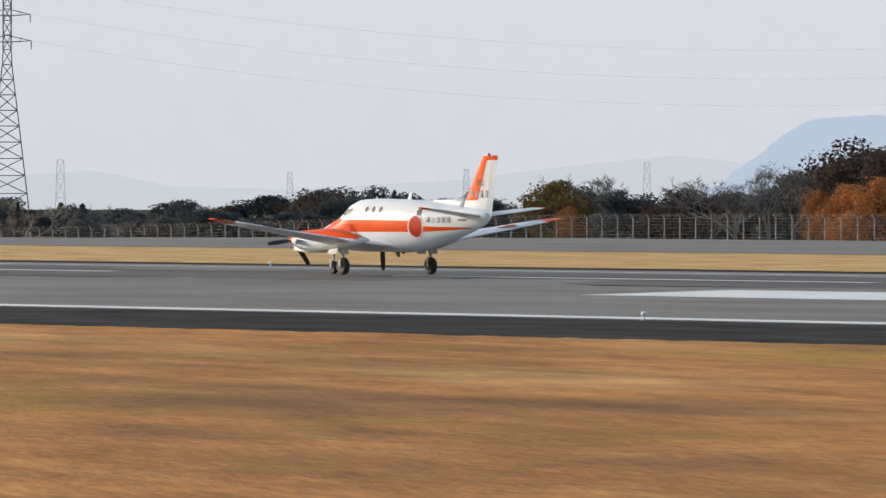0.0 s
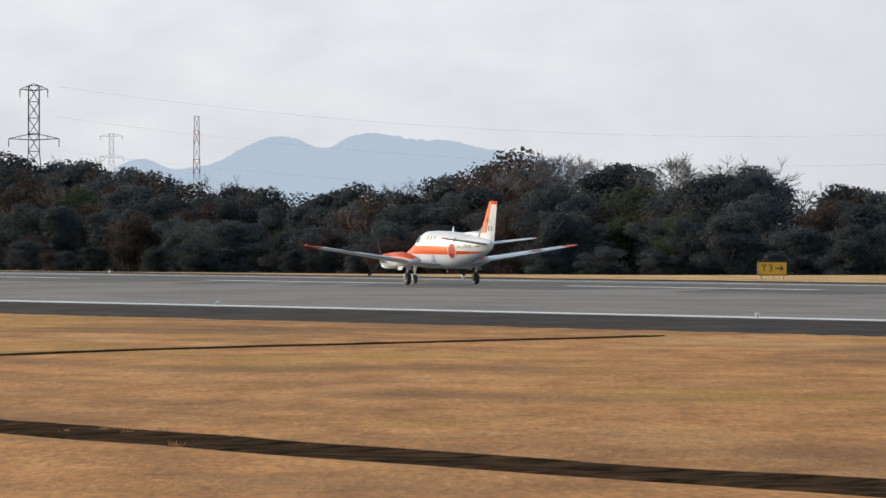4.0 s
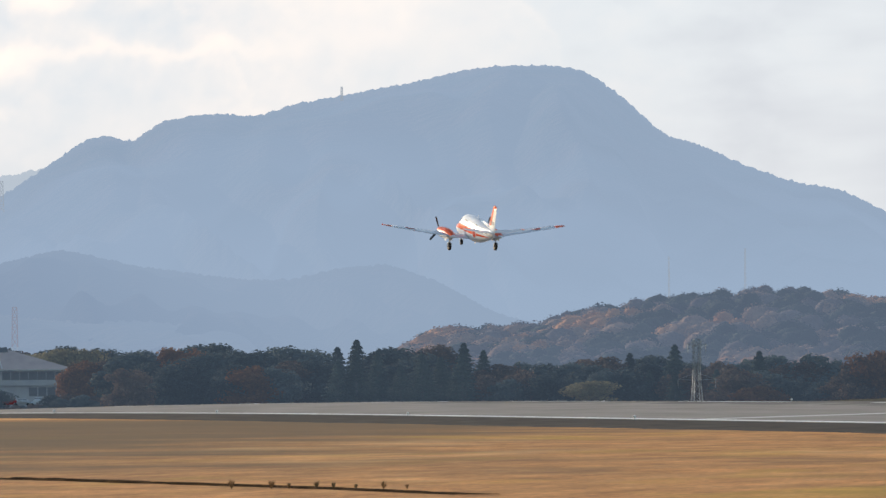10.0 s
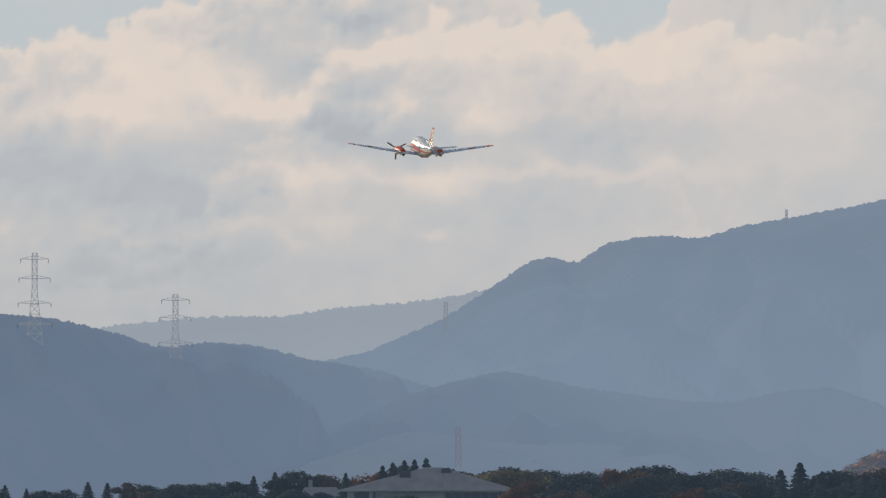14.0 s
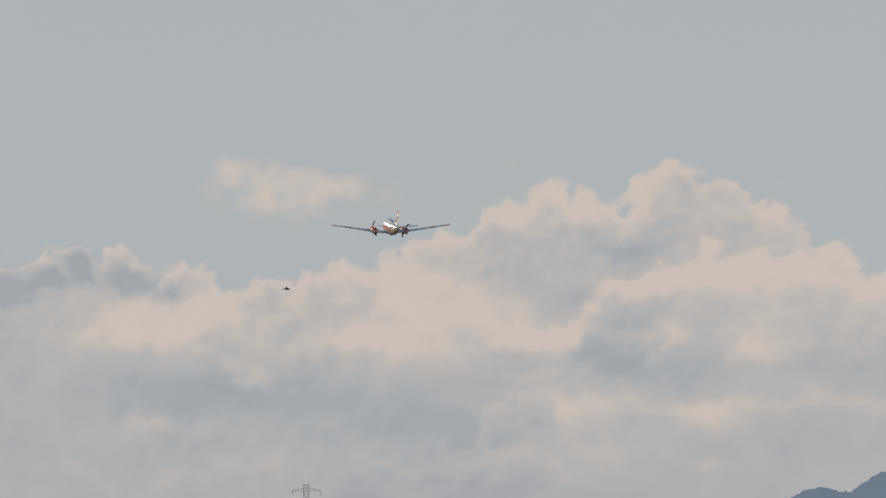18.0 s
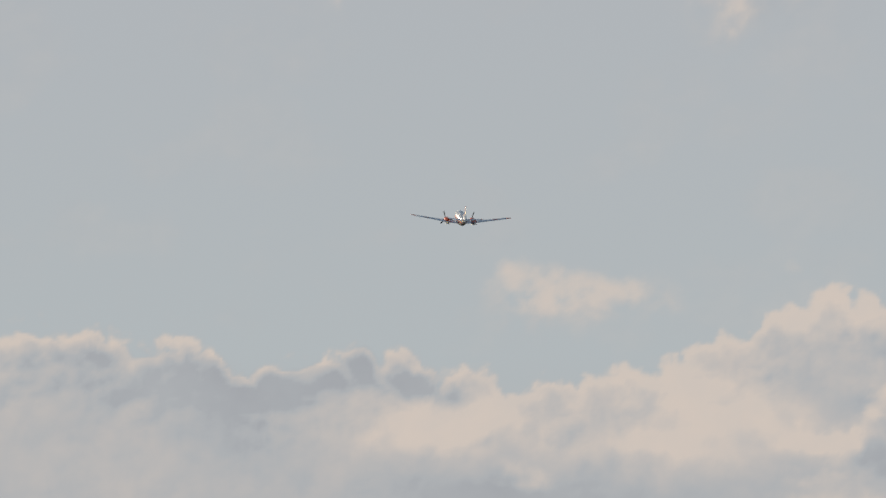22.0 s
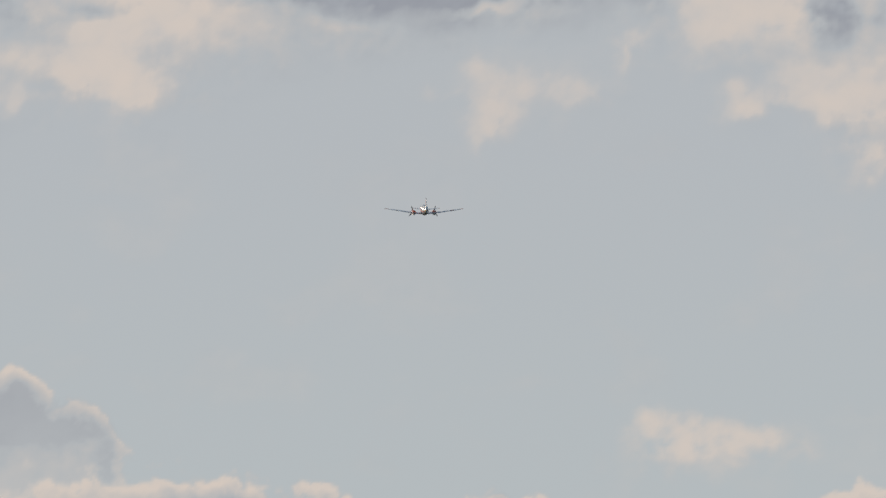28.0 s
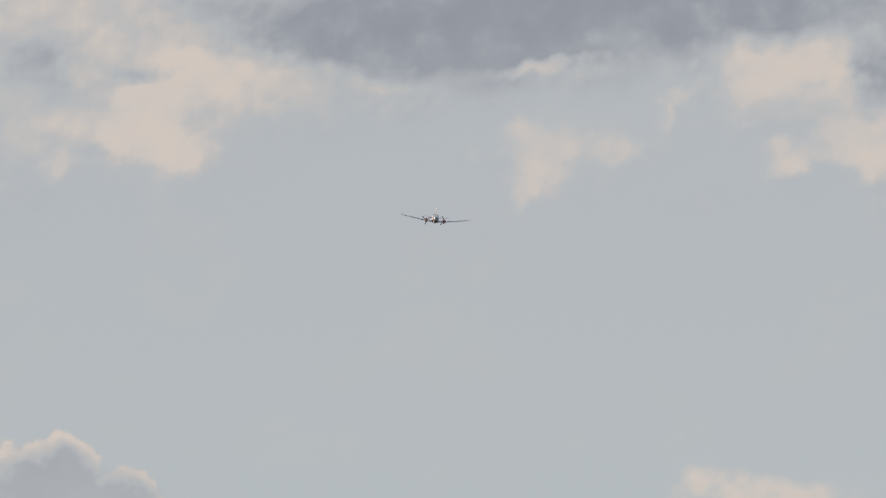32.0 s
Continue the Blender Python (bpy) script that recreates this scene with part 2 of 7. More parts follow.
def make_ground():
    xs = [-600, -300, -100, 0, 30, 45, 62, 80, 100, 120, 140, 155, 165, 196.5, 227, 245, 270, 300, 330, 358, 385, 402, 420, 445, 470, 600, 900, 1500, 2500, 4900]
    ys = [-900, -400, -100, 0, 60] + list(range(90, 660, 30)) + list(range(660, 1560, 30)) + [1700, 2000, 2600, 3400, 4900]
    bm = bmesh.new()
    vs = [[bm.verts.new((x, y, gz(x, y) - (0.06 if 155 < x < 245 else 0.0))) for x in xs] for y in ys]
    for a, b in zip(vs, vs[1:]):
        for i in range(len(xs) - 1):
            bm.faces.new((a[i], a[i + 1], b[i + 1], b[i]))
    g = part("ground", bm, GRASS, smooth=True)
    return tagged(g, "dry golden airfield grass with greenish patches", "ground", kind="structure")


make_ground()
runway = strip("runway", 165, 236, -300, 1180, 0.0, ASPHALT, "grey worn asphalt runway with a cambered surface", "runway")
strip("runway_shoulder", 154, 165, -300, 1180, 0.0, SHOULDER, "dark asphalt shoulder along the runway", "runway", edge=1.6, ny=1400)
STRAW = mat("straw_grass", [(0.50, 0.285, 0.105), (0.65, 0.40, 0.165), (0.76, 0.50, 0.24)], 0.5, 0.95, spec=0.05, stretch=(1, 0.4, 1), detail=9, bump=0.05, bump_scale=4, fine=0.2)
strip("grass_strip", 242.5, 300.5, -250, 1100, 0.03, STRAW, "pale straw-coloured grass strip beyond the runway", "ground", edge=1.2, ny=500)
strip("runway_shoulder_far", 236, 243, -300, 1180, 0.0, SHOULDER, "dark asphalt shoulder beyond the runway", "runway")
strip("taxiway", 300, 382, -200, 620, 0.05, ASPHALT, "grey asphalt taxiway beyond a grass strip", "taxiway")
strip("rubber_marks", 191, 219, 60, 760, 0.005, RUBBER, "black tyre marks along the runway's middle", "marking", edge=2.5, ny=120)


def markings():
    def bar(name, x0, x1, y0, y1, label):
        strip(name, x0, x1, y0, y1, 0.012, LINE, label, "marking", ny=max(1, int((y1 - y0) / 30)))
    bar("edge_line", 165.4, 166.7, -300, 1180, "white painted runway edge line")
    bar("edge_line", 226.3, 227.6, -300, 1180, "white painted runway edge line")
    for k in range(-4, 23):
        bar("centre_line_dash", 196.05, 196.95, k * 50 + 18, k * 50 + 48, "white painted runway centre line dash")
    strip("cross_band", 167, 226, 585.5, 590, 0.008, mat("pale_patch", [(0.46, 0.46, 0.45), (0.58, 0.575, 0.56)], 0.5, 0.9, spec=0.1), "pale painted line across the runway", "marking", ny=2)
    bar("aiming_bar", 182, 188.2, 205, 265, "broad white painted aiming bar")
    bar("aiming_bar", 205, 211, 205, 265, "broad white painted aiming bar")


markings()


def ditches():
    """Two open drains in the grass: a narrow one that slants to the runway and a broad one alongside it."""
    def drain(name, line, width, high, label, seed):
        """high: the banks' height at the line's start and end."""
        bm, prev = bmesh.new(), None
        n = 160
        for k in range(n + 1):
            t = k / n * (len(line) - 1)
            i = min(int(t), len(line) - 2)
            f = t - i
            y = line[i][1] * (1 - f) + line[i + 1][1] * f
            x = line[i][0] * (1 - f) + line[i + 1][0] * f + 0.35 * noise.noise((t * 3.1, seed, 0)) + 0.08 * noise.noise((t * 17, seed, 5))
            d = Vector((line[i + 1][0] - line[i][0], line[i + 1][1] - line[i][1], 0)).normalized().cross(Vector((0, 0, 1)))
            w = width * (1 + 0.2 * noise.noise((t * 4.3, seed, 9)))
            h = (high[0] + (high[1] - high[0]) * k / n) * (1 + 0.35 * noise.noise((t * 6, seed, 2)) + 0.2 * noise.noise((t * 31, seed, 4)))
            g = gz(x, y)
            row = [bm.verts.new(Vector((x, y, g)) + d * (w * o) + Vector((0, 0, 0.006 + z * h))) for o, z in
                   ((-1.3, -0.1), (-1.05, 0.9), (-0.8, 0.8), (-0.5, 0.12), (0.0, 0.05), (0.5, 0.1), (0.8, 0.85), (1.05, 1.0), (1.35, -0.1))]
            if prev:
                for a, b, c, e in zip(prev, prev[1:], row[1:], row):
                    bm.faces.new((a, b, c, e))
            prev = row
        return tagged(part(name, bm, SOIL, smooth=True), label, "ditch", kind="structure")
    drain("ditch_broad", ((58.6, 100), (60.2, 138), (62.8, 168), (64.6, 184), (65.4, 194), (66.2, 204), (68, 227)), 1.25, (0.06, 0.014), "broad dark earth ditch in the dry grass", 1)
    drain("furrow", ((65.1, 315.4), (66.4, 305.3), (67.4, 295.9), (68.6, 285), (68.9, 276), (69.2, 268)), 0.5, (0.06, 0.015), "shallow dark furrow in the dry grass", 6)
    drain("ditch_narrow", ((54, 254), (57.3, 249), (60.6, 243.8), (62.7, 240.4), (66, 238.4), (69.2, 238.4), (73.6, 241.2), (79, 246), (89, 258.5), (100, 269), (107.5, 280), (126, 302), (146, 325)),
          0.35, (0.012, 0.042), "narrow dark drain slanting across the grass", 2)


ditches()


FAR_LAND = mat("wooded_valley_floor", [(0.02, 0.024, 0.016), (0.045, 0.042, 0.028), (0.07, 0.066, 0.055)], 0.02, 0.95, detail=9, bump=0.6, bump_scale=0.08, fine=0.2, spec=0.05)
strip("valley_floor", -600, 4890, 1230, 4880, 0.25, FAR_LAND, "dark wooded valley floor beyond the airfield", "ground")
strip("valley_side", 900, 4890, -890, 1395, 0.25, FAR_LAND, "dark wooded land beside the airfield", "ground")
strip("undergrowth", 412, 1200, 250, 1400, 0.03, mat("wood_floor", [(0.018, 0.02, 0.012), (0.05, 0.04, 0.025)], 0.4, 0.95, detail=8, bump=0.2, fine=0.25), "dark leaf-strewn floor of the woods", "ground")

# ---- sky and distance, all far behind the rest ----
SKYLINE_BACK = ((4.75, 2.82), (5.22, 2.87), (5.62, 2.91), (5.79, 2.9), (6.06, 2.91), (6.3, 2.86), (6.53, 2.77), (6.68, 2.86), (6.9, 2.9), (7.1, 2.78), (7.21, 2.69), (7.48, 2.73), (7.61, 2.82), (7.91, 2.79), (7.99, 2.69), (8.14, 2.73), (8.29, 2.66), (8.31, 2.64), (8.58, 2.63), (8.75, 2.65), (8.92, 2.58), (9.05, 2.63), (9.26, 2.66), (9.46, 2.68), (9.63, 2.72), (9.76, 2.79), (9.96, 2.86), (10.23, 2.89), (10.4, 3.0), (10.49, 3.07), (10.94, 3.13), (11.18, 3.08), (11.3, 3.22), (11.45, 3.26), (11.65, 3.24), (11.82, 3.12), (12.06, 2.99), (12.32, 2.88), (12.53, 2.69), (12.79, 2.15))
SKYLINE_FRONT = ((10.7, 2.29), (10.87, 2.46), (11.04, 2.63), (11.28, 2.67), (11.62, 2.72), (11.82, 2.76), (12.05, 2.76), (12.22, 2.8), (12.43, 2.74), (12.69, 2.61), (12.88, 2.58), (13.1, 2.7), (13.27, 2.74), (13.47, 2.68), (13.97, 2.75), (14.48, 2.61))
SKYLINE_SIDE = ((12.8, 2.75), (12.93, 2.87), (12.96, 3.15), (13.14, 3.26), (13.36, 3.28), (13.81, 3.36), (14.31, 3.18), (14.82, 2.91))
SKYLINE_LEFT = ((4.07, 3.44), (4.41, 3.52), (4.61, 3.54), (4.76, 3.55), (4.95, 3.54), (5.22, 3.48), (5.35, 3.4), (5.52, 3.22), (5.62, 2.99))
WISPS_A = (
    (8.97, 3.16, 0.19, 0.09, 0.9), (9.42, 3.16, 0.15, 0.07, 0.8), (9.09, 3.03, 0.37, 0.09, 0.6), (9.69, 3.03, 0.10, 0.05, 0.4), (8.78, 2.93, 0.20, 0.08, 0.35), (10.55, 3.25, 0.06, 0.08, 0.5), (12.07, 3.16, 0.06, 0.04, 0.35), (12.56, 3.14, 0.08, 0.05, 0.25), (5.47, 5.28, 0.20, 0.10, 0.7), (5.74, 5.22, 0.24, 0.13, 0.75), (5.04, 5.70, 0.30, 0.20, 0.6), (5.51, 5.40, 0.17, 0.15, 1.0), (5.65, 5.20, 0.13, 0.10, 0.85), (5.75, 5.57, 0.40, 0.13, 0.8), (5.61, 5.77, 0.44, 0.17, 0.8), (6.26, 5.71, 0.47, 0.15, 0.75), (6.33, 5.47, 0.51, 0.10, 0.55), (4.94, 5.11, 0.15, 0.08, 0.6), (4.97, 5.33, 0.20, 0.10, 0.5))
WISPS_B = (
    (5.21, 5.26, 0.30, 0.10, 0.4), (6.93, 5.59, 0.54, 0.10, 0.6), (5.99, 5.27, 0.30, 0.10, 0.35), (7.85, 5.68, 0.44, 0.07, 0.65), (8.09, 5.76, 0.13, 0.08, 0.5), (7.82, 5.16, 0.13, 0.13, 0.95), (7.82, 4.99, 0.10, 0.07, 0.7), (7.78, 5.34, 0.08, 0.05, 0.5), (8.02, 5.22, 0.13, 0.08, 0.7), (8.36, 5.19, 0.19, 0.08, 0.7), (7.51, 5.19, 0.08, 0.03, 0.35), (8.63, 5.48, 0.05, 0.09, 0.75), (8.70, 5.76, 0.12, 0.10, 0.35), (9.24, 5.68, 0.29, 0.19, 1.0), (9.64, 5.61, 0.40, 0.20, 1.0), (10.05, 5.71, 0.30, 0.30, 1.0), (9.07, 5.36, 0.17, 0.05, 0.25), (9.30, 5.11, 0.09, 0.09, 0.9), (9.54, 5.19, 0.12, 0.06, 0.5))
WISPS_C = (
    (9.88, 5.19, 0.22, 0.12, 1.0), (10.01, 5.04, 0.17, 0.13, 1.0), (10.06, 4.80, 0.12, 0.13, 0.7), (10.39, 5.24, 0.30, 0.40, 0.8), (7.19, 5.98, 1.28, 0.25, 1.7), (8.68, 6.14, 1.42, 0.20, 1.6), (5.63, 6.26, 1.35, 0.20, 0.9), (4.68, 3.90, 0.07, 0.13, 0.35), (9.07, 3.14, 0.24, 0.08, 0.6), (9.52, 3.13, 0.10, 0.07, 0.5), (4.43, 5.50, 0.40, 0.54, 0.8), (5.17, 5.97, 0.84, 0.20, 0.7))
LIT_A = (
    (8.98, 3.18, 0.24, 0.10, 0.7), (9.46, 3.18, 0.13, 0.06, 0.6), (5.51, 5.43, 0.20, 0.20, 0.7), (5.65, 5.22, 0.17, 0.13, 0.6), (5.75, 5.59, 0.44, 0.15, 0.6), (5.65, 5.79, 0.37, 0.10, 0.5), (6.29, 5.71, 0.40, 0.10, 0.4), (9.20, 5.66, 0.27, 0.15, 0.7), (9.57, 5.54, 0.34, 0.10, 0.4), (9.88, 5.22, 0.20, 0.12, 0.8), (7.82, 5.16, 0.20, 0.20, 0.7), (8.36, 5.19, 0.20, 0.08, 0.4), (8.63, 5.48, 0.07, 0.10, 0.5), (9.30, 5.11, 0.12, 0.10, 0.6), (7.88, 5.70, 0.44, 0.05, 0.4), (4.94, 5.11, 0.13, 0.07, 0.5), (8.34, 2.32, 0.51, 0.09, 0.6), (8.71, 2.45, 0.30, 0.11, 0.6), (9.86, 2.58, 0.30, 0.17, 0.5))
LIT_B = (
    (10.20, 2.34, 0.30, 0.10, 0.6), (10.63, 2.25, 0.20, 0.05, 0.7), (9.59, 2.23, 0.37, 0.12, 0.5), (8.41, 2.36, 0.40, 0.12, 0.5), (9.69, 2.56, 0.51, 0.15, 0.5), (10.10, 2.42, 0.20, 0.07, 0.5), (9.59, 2.21, 0.47, 0.07, 0.4), (10.60, 2.25, 0.20, 0.07, 0.8), (8.82, 2.06, 0.09, 0.06, 0.7), (10.71, 3.00, 0.40, 0.10, 0.5), (11.28, 3.13, 0.20, 0.10, 0.5), (11.79, 2.99, 0.27, 0.10, 0.5), (11.62, 2.59, 0.47, 0.09, 0.6), (12.29, 2.59, 0.34, 0.12, 0.6), (11.41, 2.25, 0.11, 0.06, 0.8), (11.88, 2.25, 0.08, 0.12, 0.7), (12.00, 2.15, 0.17, 0.07, 0.8), (10.96, 2.40, 0.08, 0.03, 0.6), (13.06, 2.45, 0.37, 0.20, 0.6))
LIT_C = (
    (13.13, 3.09, 0.24, 0.24, 0.6), (10.74, 1.83, 0.10, 0.15, 0.7), (10.97, 1.82, 0.20, 0.13, 0.5), (11.61, 1.78, 0.20, 0.10, 0.7), (11.01, 1.56, 0.20, 0.07, 0.7), (10.50, 1.53, 0.20, 0.05, 0.5), (11.44, 1.85, 0.84, 0.05, 0.4), (12.62, 1.85, 0.51, 0.04, 0.35), (8.28, 1.74, 0.12, 0.04, 0.6), (9.02, 1.52, 0.17, 0.04, 0.5), (9.76, 1.46, 0.20, 0.03, 0.35), (11.61, 1.45, 0.10, 0.03, 0.5), (10.77, 1.45, 0.13, 0.04, 0.4), (8.58, 1.72, 0.13, 0.04, 0.35), (13.06, 2.57, 0.24, 0.13, 0.3), (13.67, 2.51, 0.27, 0.17, 0.6), (14.01, 2.13, 0.37, 0.20, 0.5), (13.50, 2.27, 0.34, 0.13, 0.4), (13.91, 1.90, 0.51, 0.08, 0.3))
LIT_D = (
    (13.00, 1.87, 0.20, 0.05, 0.3), (14.28, 2.47, 0.34, 0.34, 0.4))
SHADE_A = (
    (7.03, 2.40, 0.40, 0.20, 0.7), (7.75, 2.64, 0.19, 0.07, 0.7), (8.17, 2.54, 0.29, 0.07, 0.8), (7.40, 2.50, 0.24, 0.08, 0.5), (8.98, 2.43, 0.13, 0.04, 0.5), (9.66, 2.48, 0.13, 0.06, 0.4), (8.28, 2.53, 0.20, 0.05, 0.6), (9.19, 2.53, 0.20, 0.05, 0.3), (10.91, 2.42, 0.30, 0.13, 0.6), (11.14, 2.81, 0.37, 0.05, 0.6), (10.43, 2.59, 0.20, 0.13, 0.4), (11.52, 3.11, 0.10, 0.08, 0.4), (11.48, 2.52, 0.24, 0.05, 0.6), (12.46, 2.62, 0.30, 0.07, 0.6), (12.59, 2.11, 0.67, 0.13, 0.7), (11.11, 2.12, 0.44, 0.13, 0.7), (13.33, 2.62, 0.13, 0.12, 0.5), (11.78, 2.05, 0.51, 0.10, 0.5), (9.25, 1.89, 1.01, 0.15, 0.6))
SHADE_B = (
    (10.10, 1.68, 0.40, 0.10, 0.5), (8.41, 1.95, 0.51, 0.10, 0.4), (12.46, 1.61, 0.67, 0.10, 0.4), (9.59, 1.28, 1.01, 0.13, 0.35), (13.34, 2.95, 0.20, 0.13, 0.3), (6.23, 2.73, 0.37, 0.08, 0.7), (6.90, 2.70, 0.24, 0.07, 0.7), (5.52, 3.03, 0.13, 0.17, 0.7), (6.57, 2.56, 0.51, 0.08, 0.5), (7.85, 2.70, 0.17, 0.07, 0.6), (8.29, 2.57, 0.27, 0.06, 0.6), (7.31, 2.57, 0.20, 0.07, 0.4), (4.98, 3.26, 0.35, 0.15, 1.6), (7.26, 5.98, 1.35, 0.25, 3.4), (6.99, 5.75, 0.61, 0.12, 1.2), (8.85, 6.10, 1.35, 0.17, 3.0), (4.82, 5.76, 0.24, 0.15, 1.5), (5.41, 5.70, 0.17, 0.06, 1.2), (9.84, 5.69, 0.13, 0.24, 1.7))
SHADE_C = (
    (5.80, 6.12, 0.40, 0.10, 0.4), (5.45, 5.70, 0.13, 0.10, 1.0), (5.99, 5.37, 0.20, 0.07, 0.4), (9.85, 5.65, 0.20, 0.10, 1.2), (10.12, 5.75, 0.20, 0.17, 0.6))
RIDGE_BIG = ((10.34, 0.519), (10.86, 0.708), (11.2, 0.776), (11.66, 0.976), (11.93, 1.153), (12.19, 1.329), (12.33, 1.350), (12.46, 1.293), (12.60, 1.418), (12.80, 1.459), (13.00, 1.473), (13.19, 1.451), (13.44, 1.529), (13.68, 1.570), (14.18, 1.659), (14.4, 1.715), (14.65, 1.746), (14.92, 1.748), (15.15, 1.717), (15.30, 1.623), (15.46, 1.487), (15.63, 1.325), (15.86, 1.260), (16.09, 1.149), (16.40, 1.040), (16.67, 0.996), (16.90, 0.888), (17.10, 0.783), (17.34, 0.702), (17.61, 0.651), (17.91, 0.613), (18.18, 0.583), (18.35, 0.569), (18.48, 0.508), (18.82, 0.366))
RIDGE_MIDRIDGE = ((8.69, 0.974), (9.03, 1.008), (9.37, 0.975), (9.70, 0.898), (9.97, 0.804), (10.28, 0.841), (10.58, 0.814), (10.88, 0.730), (11.25, 0.680), (11.63, 0.569), (12.03, 0.671), (12.47, 0.570), (12.87, 0.513), (13.15, 0.48), (13.40, 0.480), (13.70, 0.547), (13.97, 0.570), (14.28, 0.462), (14.61, 0.276), (14.91, 0.192))
RIDGE_PALE_LEFT = ((8.49, 0.896), (9.37, 0.897), (9.77, 0.945), (10.21, 0.989), (10.72, 0.993), (11.02, 1.044), (11.39, 1.068), (11.73, 1.112), (12.00, 1.169), (12.27, 1.220))
RIDGE_PALE_RIGHT = ((17.03, 0.605), (17.15, 0.763), (17.25, 0.763), (17.40, 0.688), (17.67, 0.570))
RIDGE_RIGHT_HILL = ((18.41, 0.400), (18.62, 0.545), (18.82, 0.568), (18.92, 0.575), (19.16, 0.591), (19.32, 0.557), (19.56, 0.506), (19.76, 0.448), (19.96, 0.421), (20.30, 0.296))
RIDGE_BLUE_FAR = ((20.96, 0.307), (21.08, 0.374), (21.18, 0.371), (21.30, 0.300), (21.57, 0.341), (21.73, 0.435), (21.90, 0.510), (22.04, 0.500), (22.22, 0.415), (22.37, 0.510), (22.51, 0.530), (22.68, 0.500), (22.78, 0.483), (22.98, 0.483), (23.15, 0.433), (23.32, 0.416), (23.65, 0.342), (24.16, 0.241))
RIDGE_CONE = ((27.79, -0.071), (28.06, 0.080), (28.19, 0.205), (28.33, 0.292), (28.46, 0.330), (28.60, 0.323), (28.73, 0.265), (28.90, 0.131), (29.07, 0.003), (29.34, -0.089))
RIDGE_PALE_MID = ((28.97, 0.063), (29.14, 0.120), (29.27, 0.124), (29.51, 0.056), (29.78, 0.114), (29.94, 0.090), (30.21, 0.147), (30.69, 0.113), (31.02, 0.063), (31.59, 0.096), (32.03, 0.001), (32.70, -0.015), (33.71, 0.036), (34.39, 0.122), (35.06, 0.190), (35.50, 0.140))
RIDGE_RIGHT_FAR = ((35.16, 0.005), (35.36, 0.079), (35.53, 0.180), (35.70, 0.325), (35.86, 0.410), (36.07, 0.420), (36.27, 0.434), (36.54, 0.393), (37.08, 0.242))


def place(az, el, d):
    """The point at azimuth and elevation, degrees, and a horizontal distance."""
    a = radians(az)
    return Vector((math.sin(a) * d, math.cos(a) * d, EYE[2] + d * math.tan(radians(el))))


def swirl(X, Y, seed):
    """Gradient noise at the points X, Y, lattice step 1, turned so that no rows show."""
    c, sn = math.cos(seed * 1.7), math.sin(seed * 1.7)
    x, y = X * c - Y * sn + 100 + seed * 3.1, X * sn + Y * c + 100
    g = np.random.RandomState(seed).rand(256, 256) * 2 * math.pi
    ix, iy = np.floor(x).astype(int), np.floor(y).astype(int)
    fx, fy = x - ix, y - iy
    u, v = fx ** 3 * (fx * (fx * 6 - 15) + 10), fy ** 3 * (fy * (fy * 6 - 15) + 10)

    def corner(i, j):
        th = g[(iy + j) % 256, (ix + i) % 256]
        return np.cos(th) * (fx - i) + np.sin(th) * (fy - j)
    n0 = corner(0, 0) * (1 - u) + corner(1, 0) * u
    n1 = corner(0, 1) * (1 - u) + corner(1, 1) * u
    return n0 * (1 - v) + n1 * v


def swell(X, Y, cell, seed, octaves=5, gain=0.55):
    """Soft fractal noise, about 0 on the mean and 1 wide."""
    out, amp = 0, 1.0
    for k in range(octaves):
        out = out + amp * swirl(X / cell, Y / cell, seed + k)
        amp, cell = amp * gain, cell / 2.03
    return (out - out.mean()) / out.std()


def billows(X, Y, cell, seed, octaves=5, gain=0.55):
    """Rounded heaps with creases between them, about 0 on the mean and 1 wide."""
    out, amp = 0, 1.0
    for k in range(octaves):
        out = out + amp * np.abs(swirl(X / cell, Y / cell, seed + k))
        amp, cell = amp * gain, cell / 2.03
    return (out - out.mean()) / out.std()


def smooth(a, b, x):
    t = np.clip((x - a) / (b - a), 0, 1)
    return t * t * (3 - 2 * t)


